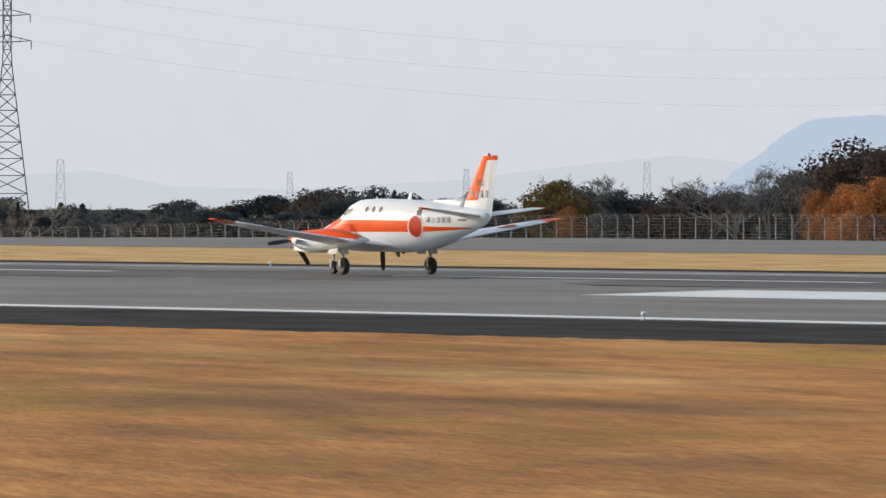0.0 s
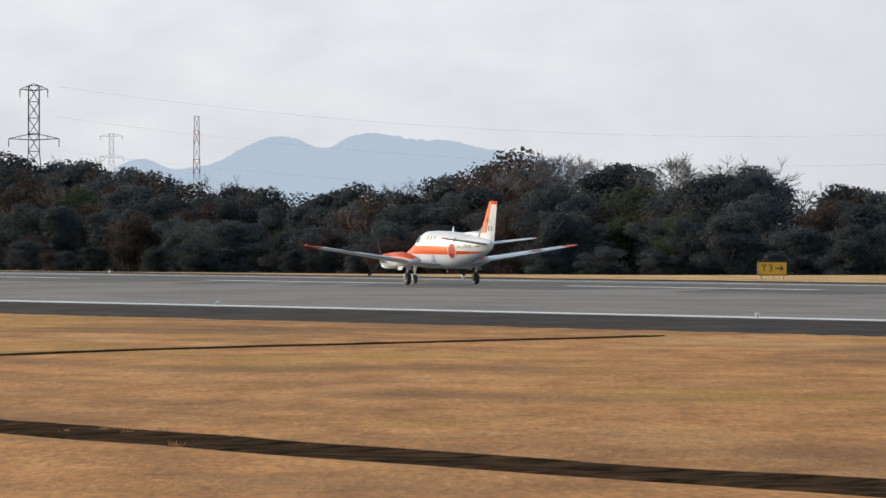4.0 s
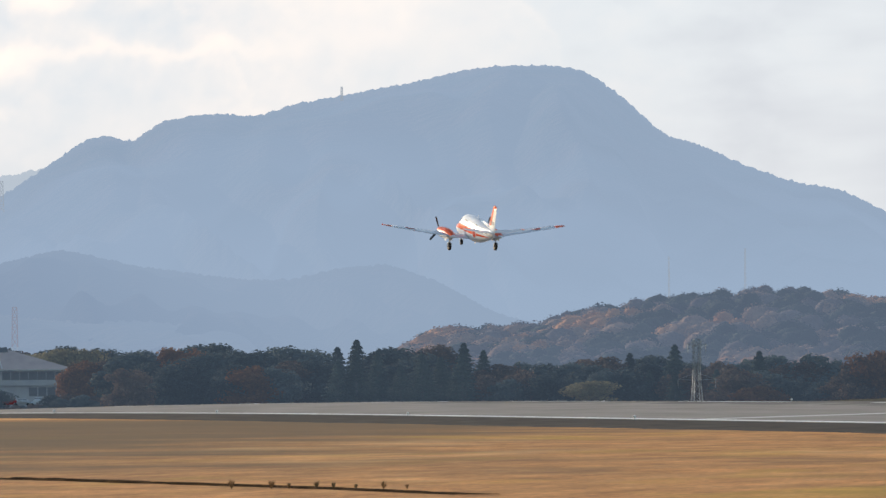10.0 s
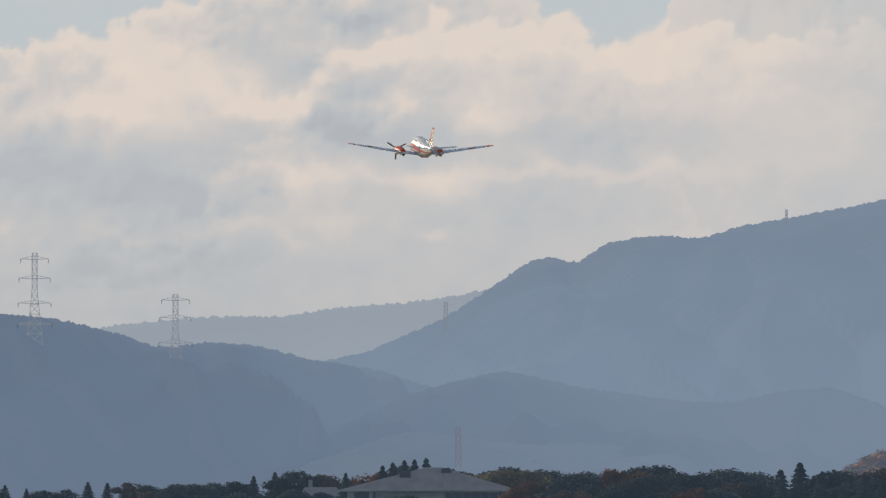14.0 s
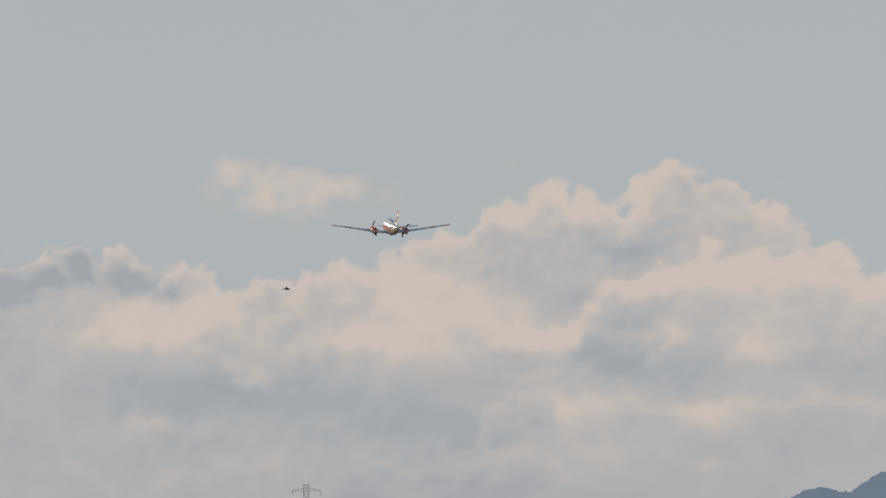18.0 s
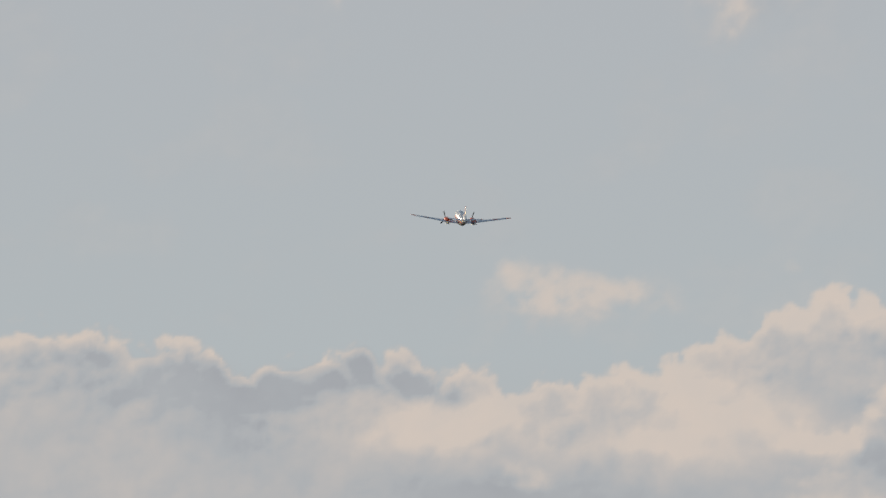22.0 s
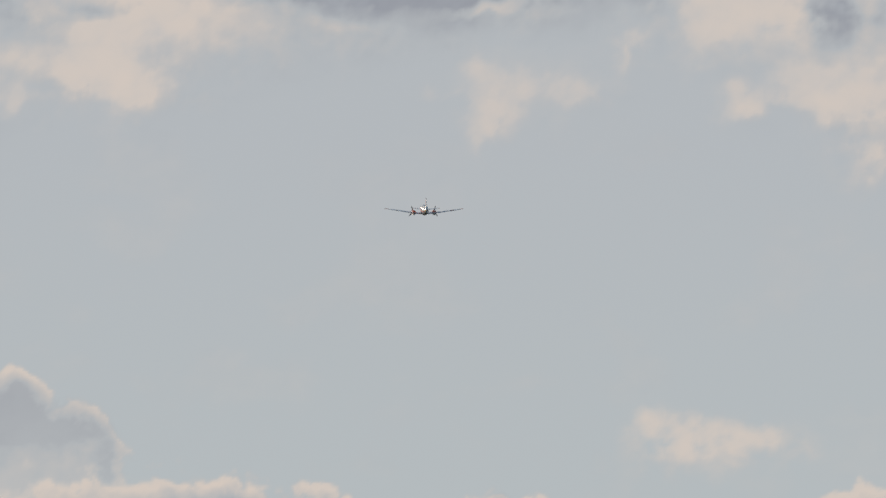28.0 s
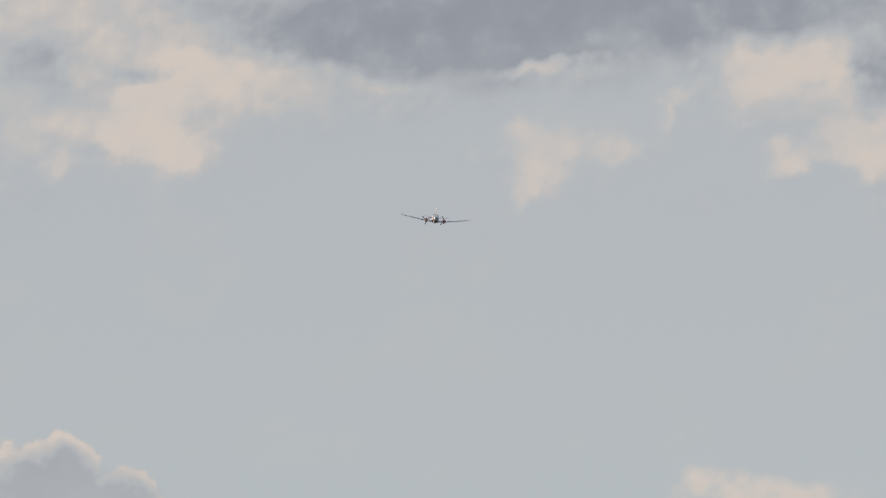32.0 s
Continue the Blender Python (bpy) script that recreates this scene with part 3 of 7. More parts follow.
def sky_material():
    m = bpy.data.materials.new("cloudy_sky")
    m.use_nodes = True
    n, l = m.node_tree.nodes, m.node_tree.links
    n.clear()

    def node(kind, **kw):
        x = n.new(kind)
        for k, v in kw.items():
            x.inputs[k].default_value = v
        return x
    cover, lit, tc = n.new("ShaderNodeAttribute"), n.new("ShaderNodeAttribute"), n.new("ShaderNodeTexCoord")
    cover.attribute_name, lit.attribute_name = "cover", "lit"
    wisp = node("ShaderNodeTexNoise", Scale=0.05, Detail=8.0, Roughness=0.5)
    l.new(tc.outputs["Object"], wisp.inputs["Vector"])

    def ramp(value, spread, noise_gain):
        s = n.new("ShaderNodeMath")
        s.operation = "MULTIPLY_ADD"
        l.new(wisp.outputs[0], s.inputs[0])
        s.inputs[1].default_value = noise_gain
        l.new(value, s.inputs[2])
        r = n.new("ShaderNodeMapRange")
        r.interpolation_type = "LINEAR"
        r.inputs["From Min"].default_value, r.inputs["From Max"].default_value = spread[0] + noise_gain / 2, spread[1] + noise_gain / 2
        l.new(s.outputs[0], r.inputs[0])
        return r.outputs[0]
    sep = n.new("ShaderNodeSeparateXYZ")
    l.new(tc.outputs["Object"], sep.inputs[0])
    high = node("ShaderNodeMapRange", **{"From Min": 20.0, "From Max": 420.0})
    l.new(sep.outputs["Z"], high.inputs[0])
    air = n.new("ShaderNodeValToRGB")
    e = air.color_ramp.elements
    e[0].color, e[1].color = (0.70, 0.71, 0.73, 1), (0.868, 0.922, 0.972, 1)
    k = e.new(0.25)
    k.color = (0.84, 0.86, 0.88, 1)
    k = e.new(0.55)
    k.color = (0.875, 0.95, 0.985, 1)
    l.new(high.outputs[0], air.inputs[0])
    cloud = n.new("ShaderNodeValToRGB")
    e = cloud.color_ramp.elements
    e[0].color, e[1].color = (0.50, 0.525, 0.61, 1), (1.28, 1.11, 0.985, 1)
    k = e.new(0.40)
    k.color = (0.83, 0.86, 0.895, 1)
    l.new(ramp(lit.outputs["Fac"], (0.02, 0.98), 0.07), cloud.inputs[0])
    mix = n.new("ShaderNodeMix")
    mix.data_type = "RGBA"
    l.new(ramp(cover.outputs["Fac"], (0.0, 1.0), 0.12), mix.inputs["Factor"])
    l.new(air.outputs[0], mix.inputs["A"])
    l.new(cloud.outputs[0], mix.inputs["B"])
    em = n.new("ShaderNodeEmission")
    em.inputs["Strength"].default_value = AIRLIGHT
    l.new(mix.outputs["Result"], em.inputs["Color"])
    out = n.new("ShaderNodeOutputMaterial")
    l.new(em.outputs[0], out.inputs["Surface"])
    return m


def make_sky():
    """A far curved sheet of sky: banks with heaped skylines and loose wisps, lit from the upper left."""
    az = np.concatenate([np.linspace(-14, 3.9, 60), np.arange(4.0, 16.4, 0.016), np.linspace(16.5, 60, 300)])
    el = np.concatenate([np.linspace(-1.0, 0.35, 8), np.arange(0.4, 6.5, 0.016), np.linspace(6.6, 14, 60)])
    A, E = np.meshgrid(az, el)
    wa = A + 0.045 * swell(A, E, 0.5, 11) + 0.008 * swell(A, E, 0.16, 19)
    we = E + 0.028 * swell(A, E, 0.45, 23) + 0.006 * swell(A, E, 0.14, 29)
    heaps, fine = billows(A, E * 1.2, 0.40, 41, 5, 0.5), swell(A, E, 0.22, 61)
    wide, streaks = swell(A, E * 1.5, 1.1, 91), swell(A, E * 2.2, 0.7, 71)
    # relief: what faces the upper left is lit
    step_a, step_e = 0.035, 0.045
    relief = heaps - billows(A - step_a, (E + step_e) * 1.2, 0.40, 41, 5, 0.5)
    # wisps
    w_sum = 0.0
    for a, e, rx, ry, w in WISPS_A + WISPS_B + WISPS_C:
        q = ((wa - a) / (rx * 1.3)) ** 2 + ((we - e) / (ry * 1.35)) ** 2
        w_sum = w_sum + w * (0.45 * np.exp(-q) + 0.62 * np.exp(-1.9 * np.sqrt(q)))
    far = (0.42 + 0.12 * streaks + 0.06 * fine) * smooth(12.9, 14.2, A) * (1 - smooth(18, 26, A) * 0.55) * smooth(0.3, 1.0, E)
    high = smooth(4.2, 4.9, E)
    rough = 1 - 0.5 * high
    puffs = np.maximum(w_sum * (1 + (0.28 * fine + 0.22 * heaps) * rough + 0.10 * swell(A, E * 1.3, 0.3, 131) * high), 0)
    cover = 0.86 * (1 - np.exp(-1.2 * puffs ** (1.6 - 0.35 * high)))
    cover = np.maximum(cover, 0.8 * smooth(0.1, 0.8, far))
    cover = np.maximum(cover, smooth(-0.4, 2.2, wide + 0.4 * streaks) * 0.14)
    soft_relief = w_sum - np.roll(np.roll(w_sum, 5, axis=1), -4, axis=0)
    lit = 0.58 - 0.07 * high + 0.05 * wide + 0.04 * fine + 0.05 * relief + 0.30 * np.minimum(w_sum, 1.2) + 1.1 * np.clip(soft_relief, -0.16, 0.16) * high
    # banks, back to front
    for line, rim, floor_el, glow in ((SKYLINE_LEFT, 0.22, 2.9, 1.0), (SKYLINE_SIDE, 0.34, 1.6, 1.0), (SKYLINE_BACK, 0.17, 1.45, 1.02), (SKYLINE_FRONT, 0.30, 1.45, 1.04)):
        ends = ((line[0][0] - 0.7, line[0][1] - 0.8),) + line + ((line[-1][0] + 0.7, line[-1][1] - 1.0),)
        top = np.interp(wa, [p[0] for p in ends], [p[1] for p in ends])
        deep = top + 0.042 * heaps + 0.007 * fine - we
        c = smooth(-0.030, 0.062 + 0.25 * smooth(line[0][0] + 0.5, line[0][0] - 0.3, A), deep) * (0.9 + 0.03 * fine) * (0.55 + 0.45 * smooth(floor_el - 0.5, floor_el + 0.7, E))
        bank = glow + 0.03 - 0.47 * smooth(0.03, rim + 0.02, deep) + 0.08 * relief * smooth(0.7, 0.1, deep) + 0.012 * relief + 0.03 * wide + 0.02 * fine
        lit = lit * (1 - c) + bank * c
        cover = np.maximum(cover, c)
    for a, e, rx, ry, w in LIT_A + LIT_B + LIT_C + LIT_D:
        lit = lit + 0.56 * w * np.exp(-((wa - a) / rx / 1.1) ** 2 - ((we - e) / ry / 1.15) ** 2)
    for a, e, rx, ry, w in SHADE_A + SHADE_B + SHADE_C:
        lit = lit - 0.36 * w * (1 - 0.45 * smooth(10.9, 11.9, A)) * np.exp(-((wa - a) / rx / 1.1) ** 2 - ((we - e) / ry / 1.15) ** 2)
    lit = lit - 0.10 * smooth(2.2, 1.7, E) * (1 - smooth(12.3, 13.3, A))
    lit = lit + 0.05 * smooth(10.9, 12.0, A)
    lit = lit - 0.14 * smooth(0.7, 1.0, lit) * smooth(11.2, 12.2, A)
    # low banks are never as dark as the high grey sheet
    lit = np.maximum(lit, 0.33 + 0.03 * wide - 0.4 * smooth(4.0, 5.0, E))
    # the clouds thin out into an even bright haze
    veil = smooth(12.7, 16.2, A)
    lit, cover = lit * (1 - veil) + (0.35 + 0.04 * streaks) * veil, np.maximum(cover * (1 - 0.4 * veil), 0.62 * veil)
    # a thin grey veil over the airfield's side
    veil = smooth(22.5, 27, A)
    lit, cover = lit * (1 - veil) + 0.20 * veil, np.maximum(cover, 0.8 * veil)
    shape = A.shape
    R = 4900.0
    ar, er = np.radians(A), np.radians(E)
    co = np.stack([R * np.sin(ar) * np.cos(er), R * np.cos(ar) * np.cos(er), EYE[2] + R * np.sin(er)], -1).reshape(-1, 3)
    ny, nx = shape
    i = np.arange(ny * nx).reshape(shape)
    quads = np.stack([i[:-1, :-1], i[:-1, 1:], i[1:, 1:], i[1:, :-1]], -1).reshape(-1, 4)
    me = bpy.data.meshes.new("sky_backdrop")
    me.vertices.add(len(co))
    me.vertices.foreach_set("co", co.astype(np.float32).ravel())
    me.loops.add(quads.size)
    me.loops.foreach_set("vertex_index", quads.astype(np.int32).ravel())
    me.polygons.add(len(quads))
    me.polygons.foreach_set("loop_start", np.arange(0, quads.size, 4, dtype=np.int32))
    me.update(calc_edges=True)
    for name, f in (("cover", cover), ("lit", np.clip(lit, 0, 1))):
        at = me.attributes.new(name, "FLOAT", "POINT")
        at.data.foreach_set("value", f.astype(np.float32).ravel())
    ob = part("sky_backdrop", me, sky_material())
    ob.visible_shadow = False
    return tagged(ob, "pale grey-blue sky with cream-lit cumulus banks", "sky", kind="structure")


make_sky()


def hazed_mat(name, haze, share, greens=((0.03, 0.04, 0.02), (0.07, 0.055, 0.03), (0.10, 0.06, 0.035)), scale=0.03, bump=6.0, side=None, grain=0.16):
    """Far surfaces, mostly wooded slopes, with pale haze mixed in as their own glow."""
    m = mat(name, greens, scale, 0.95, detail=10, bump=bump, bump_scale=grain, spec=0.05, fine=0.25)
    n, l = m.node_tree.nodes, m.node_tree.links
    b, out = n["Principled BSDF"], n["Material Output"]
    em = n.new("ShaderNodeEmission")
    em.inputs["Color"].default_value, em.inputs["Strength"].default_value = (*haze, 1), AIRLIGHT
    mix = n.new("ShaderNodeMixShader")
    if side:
        # the painted haze grows brighter from x0 to x1 along the range
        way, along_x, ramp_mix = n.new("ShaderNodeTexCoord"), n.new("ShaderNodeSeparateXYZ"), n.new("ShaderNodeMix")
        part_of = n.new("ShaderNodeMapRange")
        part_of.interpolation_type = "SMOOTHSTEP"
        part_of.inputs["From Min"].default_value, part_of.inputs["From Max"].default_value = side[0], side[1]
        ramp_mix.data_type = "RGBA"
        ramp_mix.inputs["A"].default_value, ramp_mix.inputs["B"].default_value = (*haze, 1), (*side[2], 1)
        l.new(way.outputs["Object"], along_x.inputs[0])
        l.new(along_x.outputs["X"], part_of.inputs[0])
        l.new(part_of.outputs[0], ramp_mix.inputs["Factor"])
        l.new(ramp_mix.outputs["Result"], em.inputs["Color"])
    # the painted haze is uneven: thicker in places and down in the valleys
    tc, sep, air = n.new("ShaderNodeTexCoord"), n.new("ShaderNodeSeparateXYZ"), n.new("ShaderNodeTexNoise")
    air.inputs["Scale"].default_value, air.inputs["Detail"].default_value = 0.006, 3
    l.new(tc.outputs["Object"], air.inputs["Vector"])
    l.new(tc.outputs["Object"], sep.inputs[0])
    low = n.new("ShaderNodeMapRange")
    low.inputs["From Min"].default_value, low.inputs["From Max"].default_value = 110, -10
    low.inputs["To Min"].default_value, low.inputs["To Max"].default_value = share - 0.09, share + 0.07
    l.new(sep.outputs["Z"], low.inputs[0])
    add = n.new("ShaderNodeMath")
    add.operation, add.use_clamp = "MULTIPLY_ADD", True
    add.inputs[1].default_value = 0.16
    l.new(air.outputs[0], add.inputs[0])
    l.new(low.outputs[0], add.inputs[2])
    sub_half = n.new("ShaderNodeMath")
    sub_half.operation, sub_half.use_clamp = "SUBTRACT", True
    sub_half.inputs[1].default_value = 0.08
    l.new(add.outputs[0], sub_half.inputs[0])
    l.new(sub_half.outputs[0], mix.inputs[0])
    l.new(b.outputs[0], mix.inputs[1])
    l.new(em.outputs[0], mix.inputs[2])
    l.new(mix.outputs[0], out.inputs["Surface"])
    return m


def mountain(name, ridge, dist, depth, material, label, fuzz=0.6, spur=0.3, seed=1, da=0.012, rows=34):
    ridge = sorted(ridge)
    a0, a1 = ridge[0][0], ridge[-1][0]
    n = int((a1 - a0) / da)
    base = -14.0
    bm = bmesh.new()
    prev = None
    for i in range(n + 1):
        az = a0 + (a1 - a0) * i / n
        # a rounded ridge line with tree tops on it
        el = sum(np.interp(az + k * 0.02, [p[0] for p in ridge], [p[1] for p in ridge]) for k in (-3, -2, -1, 0, 1, 2, 3)) / 7
        top = EYE[2] + dist * math.tan(radians(el)) 
        trees = fuzz * (noise.noise((az * 22, seed, 0)) + 0.8 * noise.noise((az * 60, seed, 3)) + 0.5 * random.uniform(-1, 1))
        col = []
        for j in range(rows + 1):
            s = j / rows
            d = dist - depth * (1 - s)
            h = base + (top - base) * (s ** 0.85)
            r = 1 - abs(noise.noise((az * 1.5 + 1.6 * s, s * 2.4, seed)) * 2)
            r += 0.5 * noise.noise((az * 4 + 2 * s, s * 6.5, seed + 5))
            h += spur * (top - base) * (r - 0.5) * s * (1 - s) * 2.2
            p = place(az, 0, d)
            col.append(bm.verts.new((p.x, p.y, min(h, top - (top - base) * 0.02) if j < rows else top + trees)))
        p = place(az, 0, dist + 60)
        col.append(bm.verts.new((p.x, p.y, base)))
        if prev:
            for j in range(rows + 1):
                bm.faces.new((prev[j], col[j], col[j + 1], prev[j + 1]))
        prev = col
    return tagged(part(name, bm, material, smooth=True), label, "mountain", kind="structure")


# each range's blue haze is emission in its own material
mountain("mountain_main", RIDGE_BIG, 4500, 900, hazed_mat("haze_main", (0.368, 0.48, 0.645), 0.91), "high flat-topped wooded mountain in blue haze", 0.7, 0.3, 2)
mountain("mountain_near_ridge", tuple(p for p in RIDGE_MIDRIDGE if p[0] < 11.6) + ((5.0, 0.85), (7.0, 0.9), (11.65, 0.55), (12.0, 0.47), (12.5, 0.38), (13.2, 0.2)), 3700, 800, hazed_mat("haze_near", (0.25, 0.335, 0.475), 0.90, side=(560, 770, (0.345, 0.45, 0.61))), "wooded ridge in blue haze", 0.7, 0.6, 5)
mountain("mountain_low_hills", tuple(p for p in RIDGE_MIDRIDGE if p[0] > 11.9) + ((11.65, 0.585), (11.4, 0.50), (11.1, 0.36), (10.7, 0.15)), 3350, 500, hazed_mat("haze_low", (0.25, 0.335, 0.475), 0.92, side=(560, 760, (0.330, 0.430, 0.580))), "low hills in pale blue haze", 0.55, 0.6, 6)
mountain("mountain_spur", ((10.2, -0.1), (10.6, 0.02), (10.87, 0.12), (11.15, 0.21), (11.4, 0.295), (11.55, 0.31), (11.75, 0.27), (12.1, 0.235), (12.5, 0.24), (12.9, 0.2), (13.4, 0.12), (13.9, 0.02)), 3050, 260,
         hazed_mat("haze_spur", (0.265, 0.35, 0.485), 0.87, ((0.05, 0.045, 0.03), (0.16, 0.12, 0.08), (0.24, 0.18, 0.12)), side=(540, 690, (0.315, 0.412, 0.56))), "low wooded spur with a tan top", 0.6, 0.5, 15)
mountain("mountain_left", RIDGE_PALE_LEFT + ((4.0, 0.8), (6.5, 0.85)), 4720, 500, hazed_mat("haze_left", (0.58, 0.665, 0.77), 0.92), "pale far ridge", 1.0, 0.2, 7)
mountain("mountain_peak", RIDGE_PALE_RIGHT, 4780, 300, hazed_mat("haze_peak", (0.55, 0.63, 0.75), 0.94), "pale far peak behind a ridge", 0.4, 0.2, 8)
mountain("mountain_wood_hill", RIDGE_RIGHT_HILL, 3900, 500, hazed_mat("haze_wood_hill", (0.33, 0.42, 0.56), 0.74), "wooded hill in light haze", 1.1, 0.3, 9)
mountain("mountain_double", RIDGE_BLUE_FAR, 4700, 300, hazed_mat("haze_double", (0.50, 0.60, 0.73), 0.94), "pale blue double-topped mountain", 0.4, 0.2, 10)
mountain("mountain_cone", RIDGE_CONE, 4300, 300, hazed_mat("haze_cone", (0.34, 0.43, 0.57), 0.88), "blue cone-shaped hill", 1.0, 0.25, 11)
mountain("mountain_pale_range", RIDGE_PALE_MID, 4800, 200, hazed_mat("haze_range", (0.65, 0.69, 0.745), 0.97), "very pale far range", 0.4, 0.2, 12)
mountain("mountain_table", RIDGE_RIGHT_FAR, 4760, 300, hazed_mat("haze_table", (0.52, 0.62, 0.755), 0.94), "pale blue table mountain", 0.4, 0.2, 13)

# ---- the aircraft ----
# length along y with the nose forward, origin on the ground between the main wheels
FUSE = ((4.55, 1.36, 0.05, 0.05), (4.42, 1.37, 0.19, 0.18), (4.2, 1.39, 0.30, 0.29), (3.8, 1.42, 0.43, 0.41), (3.2, 1.48, 0.55, 0.53),
        (2.65, 1.56, 0.62, 0.64), (2.3, 1.65, 0.66, 0.76), (1.9, 1.77, 0.69, 0.90), (1.5, 1.83, 0.70, 0.97), (0.6, 1.85, 0.71, 0.99),
        (-1.4, 1.84, 0.71, 0.98), (-2.5, 1.86, 0.69, 0.92), (-3.5, 1.91, 0.62, 0.79), (-4.7, 1.97, 0.47, 0.60), (-5.8, 2.08, 0.29, 0.43),
        (-6.6, 2.16, 0.13, 0.26), (-6.85, 2.19, 0.04, 0.12))


def fuse_at(y):
    pts = sorted(FUSE)
    return [curve([(p[0], p[i]) for p in pts], y) for i in (1, 2, 3)]


def fuse_x(y, z, out=0.0):
    """Half the fuselage's width at a height."""
    zc, w, h = fuse_at(y)
    q = min(0.999, abs((z - zc) / h))
    return w * (1 - q ** 2.3) ** (1 / 2.3) + out


def ring(y, zc, w, h, n=28, p=2.3):
    pts = []
    for i in range(n):
        a = 2 * math.pi * i / n
        c, s = math.cos(a), math.sin(a)
        pts.append((math.copysign(abs(c) ** (2 / p), c) * w, y, zc + math.copysign(abs(s) ** (2 / p), s) * h))
    return pts


def patch(y0, y1, low, high, side, out=0.008, ny=24, nz=5):
    """A thin skin on the fuselage's flank between two lines low(y) and high(y)."""
    rings = []
    for i in range(ny + 1):
        y = y0 + (y1 - y0) * i / ny
        a, b = low(y), high(y)
        rings.append([(side * fuse_x(y, a + (b - a) * k / nz, out), y, a + (b - a) * k / nz) for k in range(nz + 1)])
    return loft(rings, closed=False, caps=False)


def disc(yc, zc, ry, rz, side, out, n=24, inner=0.0):
    bm = bmesh.new()
    rows = []
    for q in ([inner] if inner else []) + [0.35, 0.7, 1.0]:
        if q < inner:
            continue
        r = []
        for i in range(n):
            y, z = yc + q * ry * math.cos(2 * math.pi * i / n), zc + q * rz * math.sin(2 * math.pi * i / n)
            r.append(bm.verts.new((side * fuse_x(y, z, out), y, z)))
        rows.append(r)
    if not inner:
        bm.faces.new(rows[0])
    for a, b in zip(rows, rows[1:]):
        for i in range(n):
            bm.faces.new((a[i], a[(i + 1) % n], b[(i + 1) % n], b[i]))
    bmesh.ops.recalc_face_normals(bm, faces=bm.faces)
    return bm


def aero(root, tip, n=14, span_axis="x", steps=6):
    """A wing-like body between two sections (span position, leading y, trailing y, height, thickness)."""
    rings = []
    for k in range(steps + 1):
        t = k / steps
        s, le, te, z, th = [a + (b - a) * t for a, b in zip(root, tip)]
        r = []
        for i in range(n):
            u = i / n
            c = 0.5 + 0.5 * math.cos(2 * math.pi * u)
            yy = te + (le - te) * c
            prof = 2.6 * (math.sqrt(max(0, 1 - c)) * (1 - (1 - c)) + 0.02)
            off = th * 0.5 * min(1, prof) * (1 if u < 0.5 else -0.7)
            r.append((s, yy, z + off) if span_axis == "x" else (z + off, yy, s))
        rings.append(r)
    return loft(rings)


def lettering(text, size, m, name, parent, material=None, label=""):
    cu = bpy.data.curves.new(name, "FONT")
    cu.body, cu.size, cu.align_x, cu.align_y, cu.resolution_u = text, size, "CENTER", "CENTER", 3
    cu.extrude = 0.004
    ob = bpy.data.objects.new(name, cu)
    scene.collection.objects.link(ob)
    dg = bpy.context.evaluated_depsgraph_get()
    me = bpy.data.meshes.new_from_object(ob.evaluated_get(dg))
    bpy.data.objects.remove(ob)
    o = part(name, me, material or NUMBER, parent, label)
    o.matrix_basis = m
    return o


def turned_to(side):
    """Writing upright on the flank of that side."""
    return Matrix.Rotation(radians(90 * side), 4, "Z") @ Matrix.Rotation(radians(90), 4, "X")


def laid(ob, side, out):
    """Lay flat writing on a curved skin whose half width at a point is out(point)."""
    for v in ob.data.vertices:
        p = ob.matrix_basis @ v.co
        v.co = (side * (out(p) + 0.5 * abs(p.x)), p.y, p.z)
    ob.matrix_basis = Matrix()
    return ob


def fin_line(z):
    """The fin's leading and trailing edge and thickness at a height."""
    t = (z - 2.3) / 2.12
    return -4.95 - 1.47 * t, -6.75 - 0.37 * t, 0.17 - 0.08 * t


def fin_half(y, z):
    lead, trail, thick = fin_line(z)
    c = min(1.0, max(0.0, (y - trail) / (lead - trail)))
    return thick / 2 * min(1.0, 2.6 * math.sqrt(1 - c) * c + 0.1)


def fin_skin(side, rows, z0, z1, out=0.006, nz=8, ny=10):
    """A thin sheet on the fin between two shares of its chord, counted from the leading edge."""
    rings = []
    for k in range(nz + 1):
        z = z0 + (z1 - z0) * k / nz
        lead, trail, _ = fin_line(z)
        rings.append([(side * (fin_half(y, z) + out), y, z) for y in [lead + 0.008 + (trail - lead) * (rows[0] + (rows[1] - rows[0]) * (i / ny) ** 1.6) for i in range(ny + 1)]])
    return loft(rings, closed=False, caps=False)


def propeller(parent, x, z):
    hub = thing("propeller", pose(x, 3.36, z), "", "")
    hub.parent = parent
    bm = loft([ring(y, 0, r, r, 16, 2) for y, r in ((-0.12, 0.17), (0.0, 0.17), (0.12, 0.14), (0.22, 0.08), (0.27, 0.015))])
    part("spinner", bm, ORANGE, hub, "orange spinner", True)
    for k in range(3):
        a = k * 2 * math.pi / 3
        rings = []
        for r, ch, tw in ((0.12, 0.10, 60), (0.35, 0.17, 45), (0.7, 0.19, 32), (1.0, 0.17, 24), (1.15, 0.10, 20)):
            rg = []
            for i in range(8):
                c, s = math.cos(i * math.pi / 4) * ch / 2, math.sin(i * math.pi / 4) * 0.018
                t = radians(tw)
                rg.append((c * math.cos(t) - s * math.sin(t), c * math.sin(t) + s * math.cos(t), r))
            rings.append(rg)
        bl = part("blade", loft(rings), BLACK, hub, "black propeller blade")
        bl.matrix_basis = Matrix.Rotation(a, 4, "Y")
    return hub


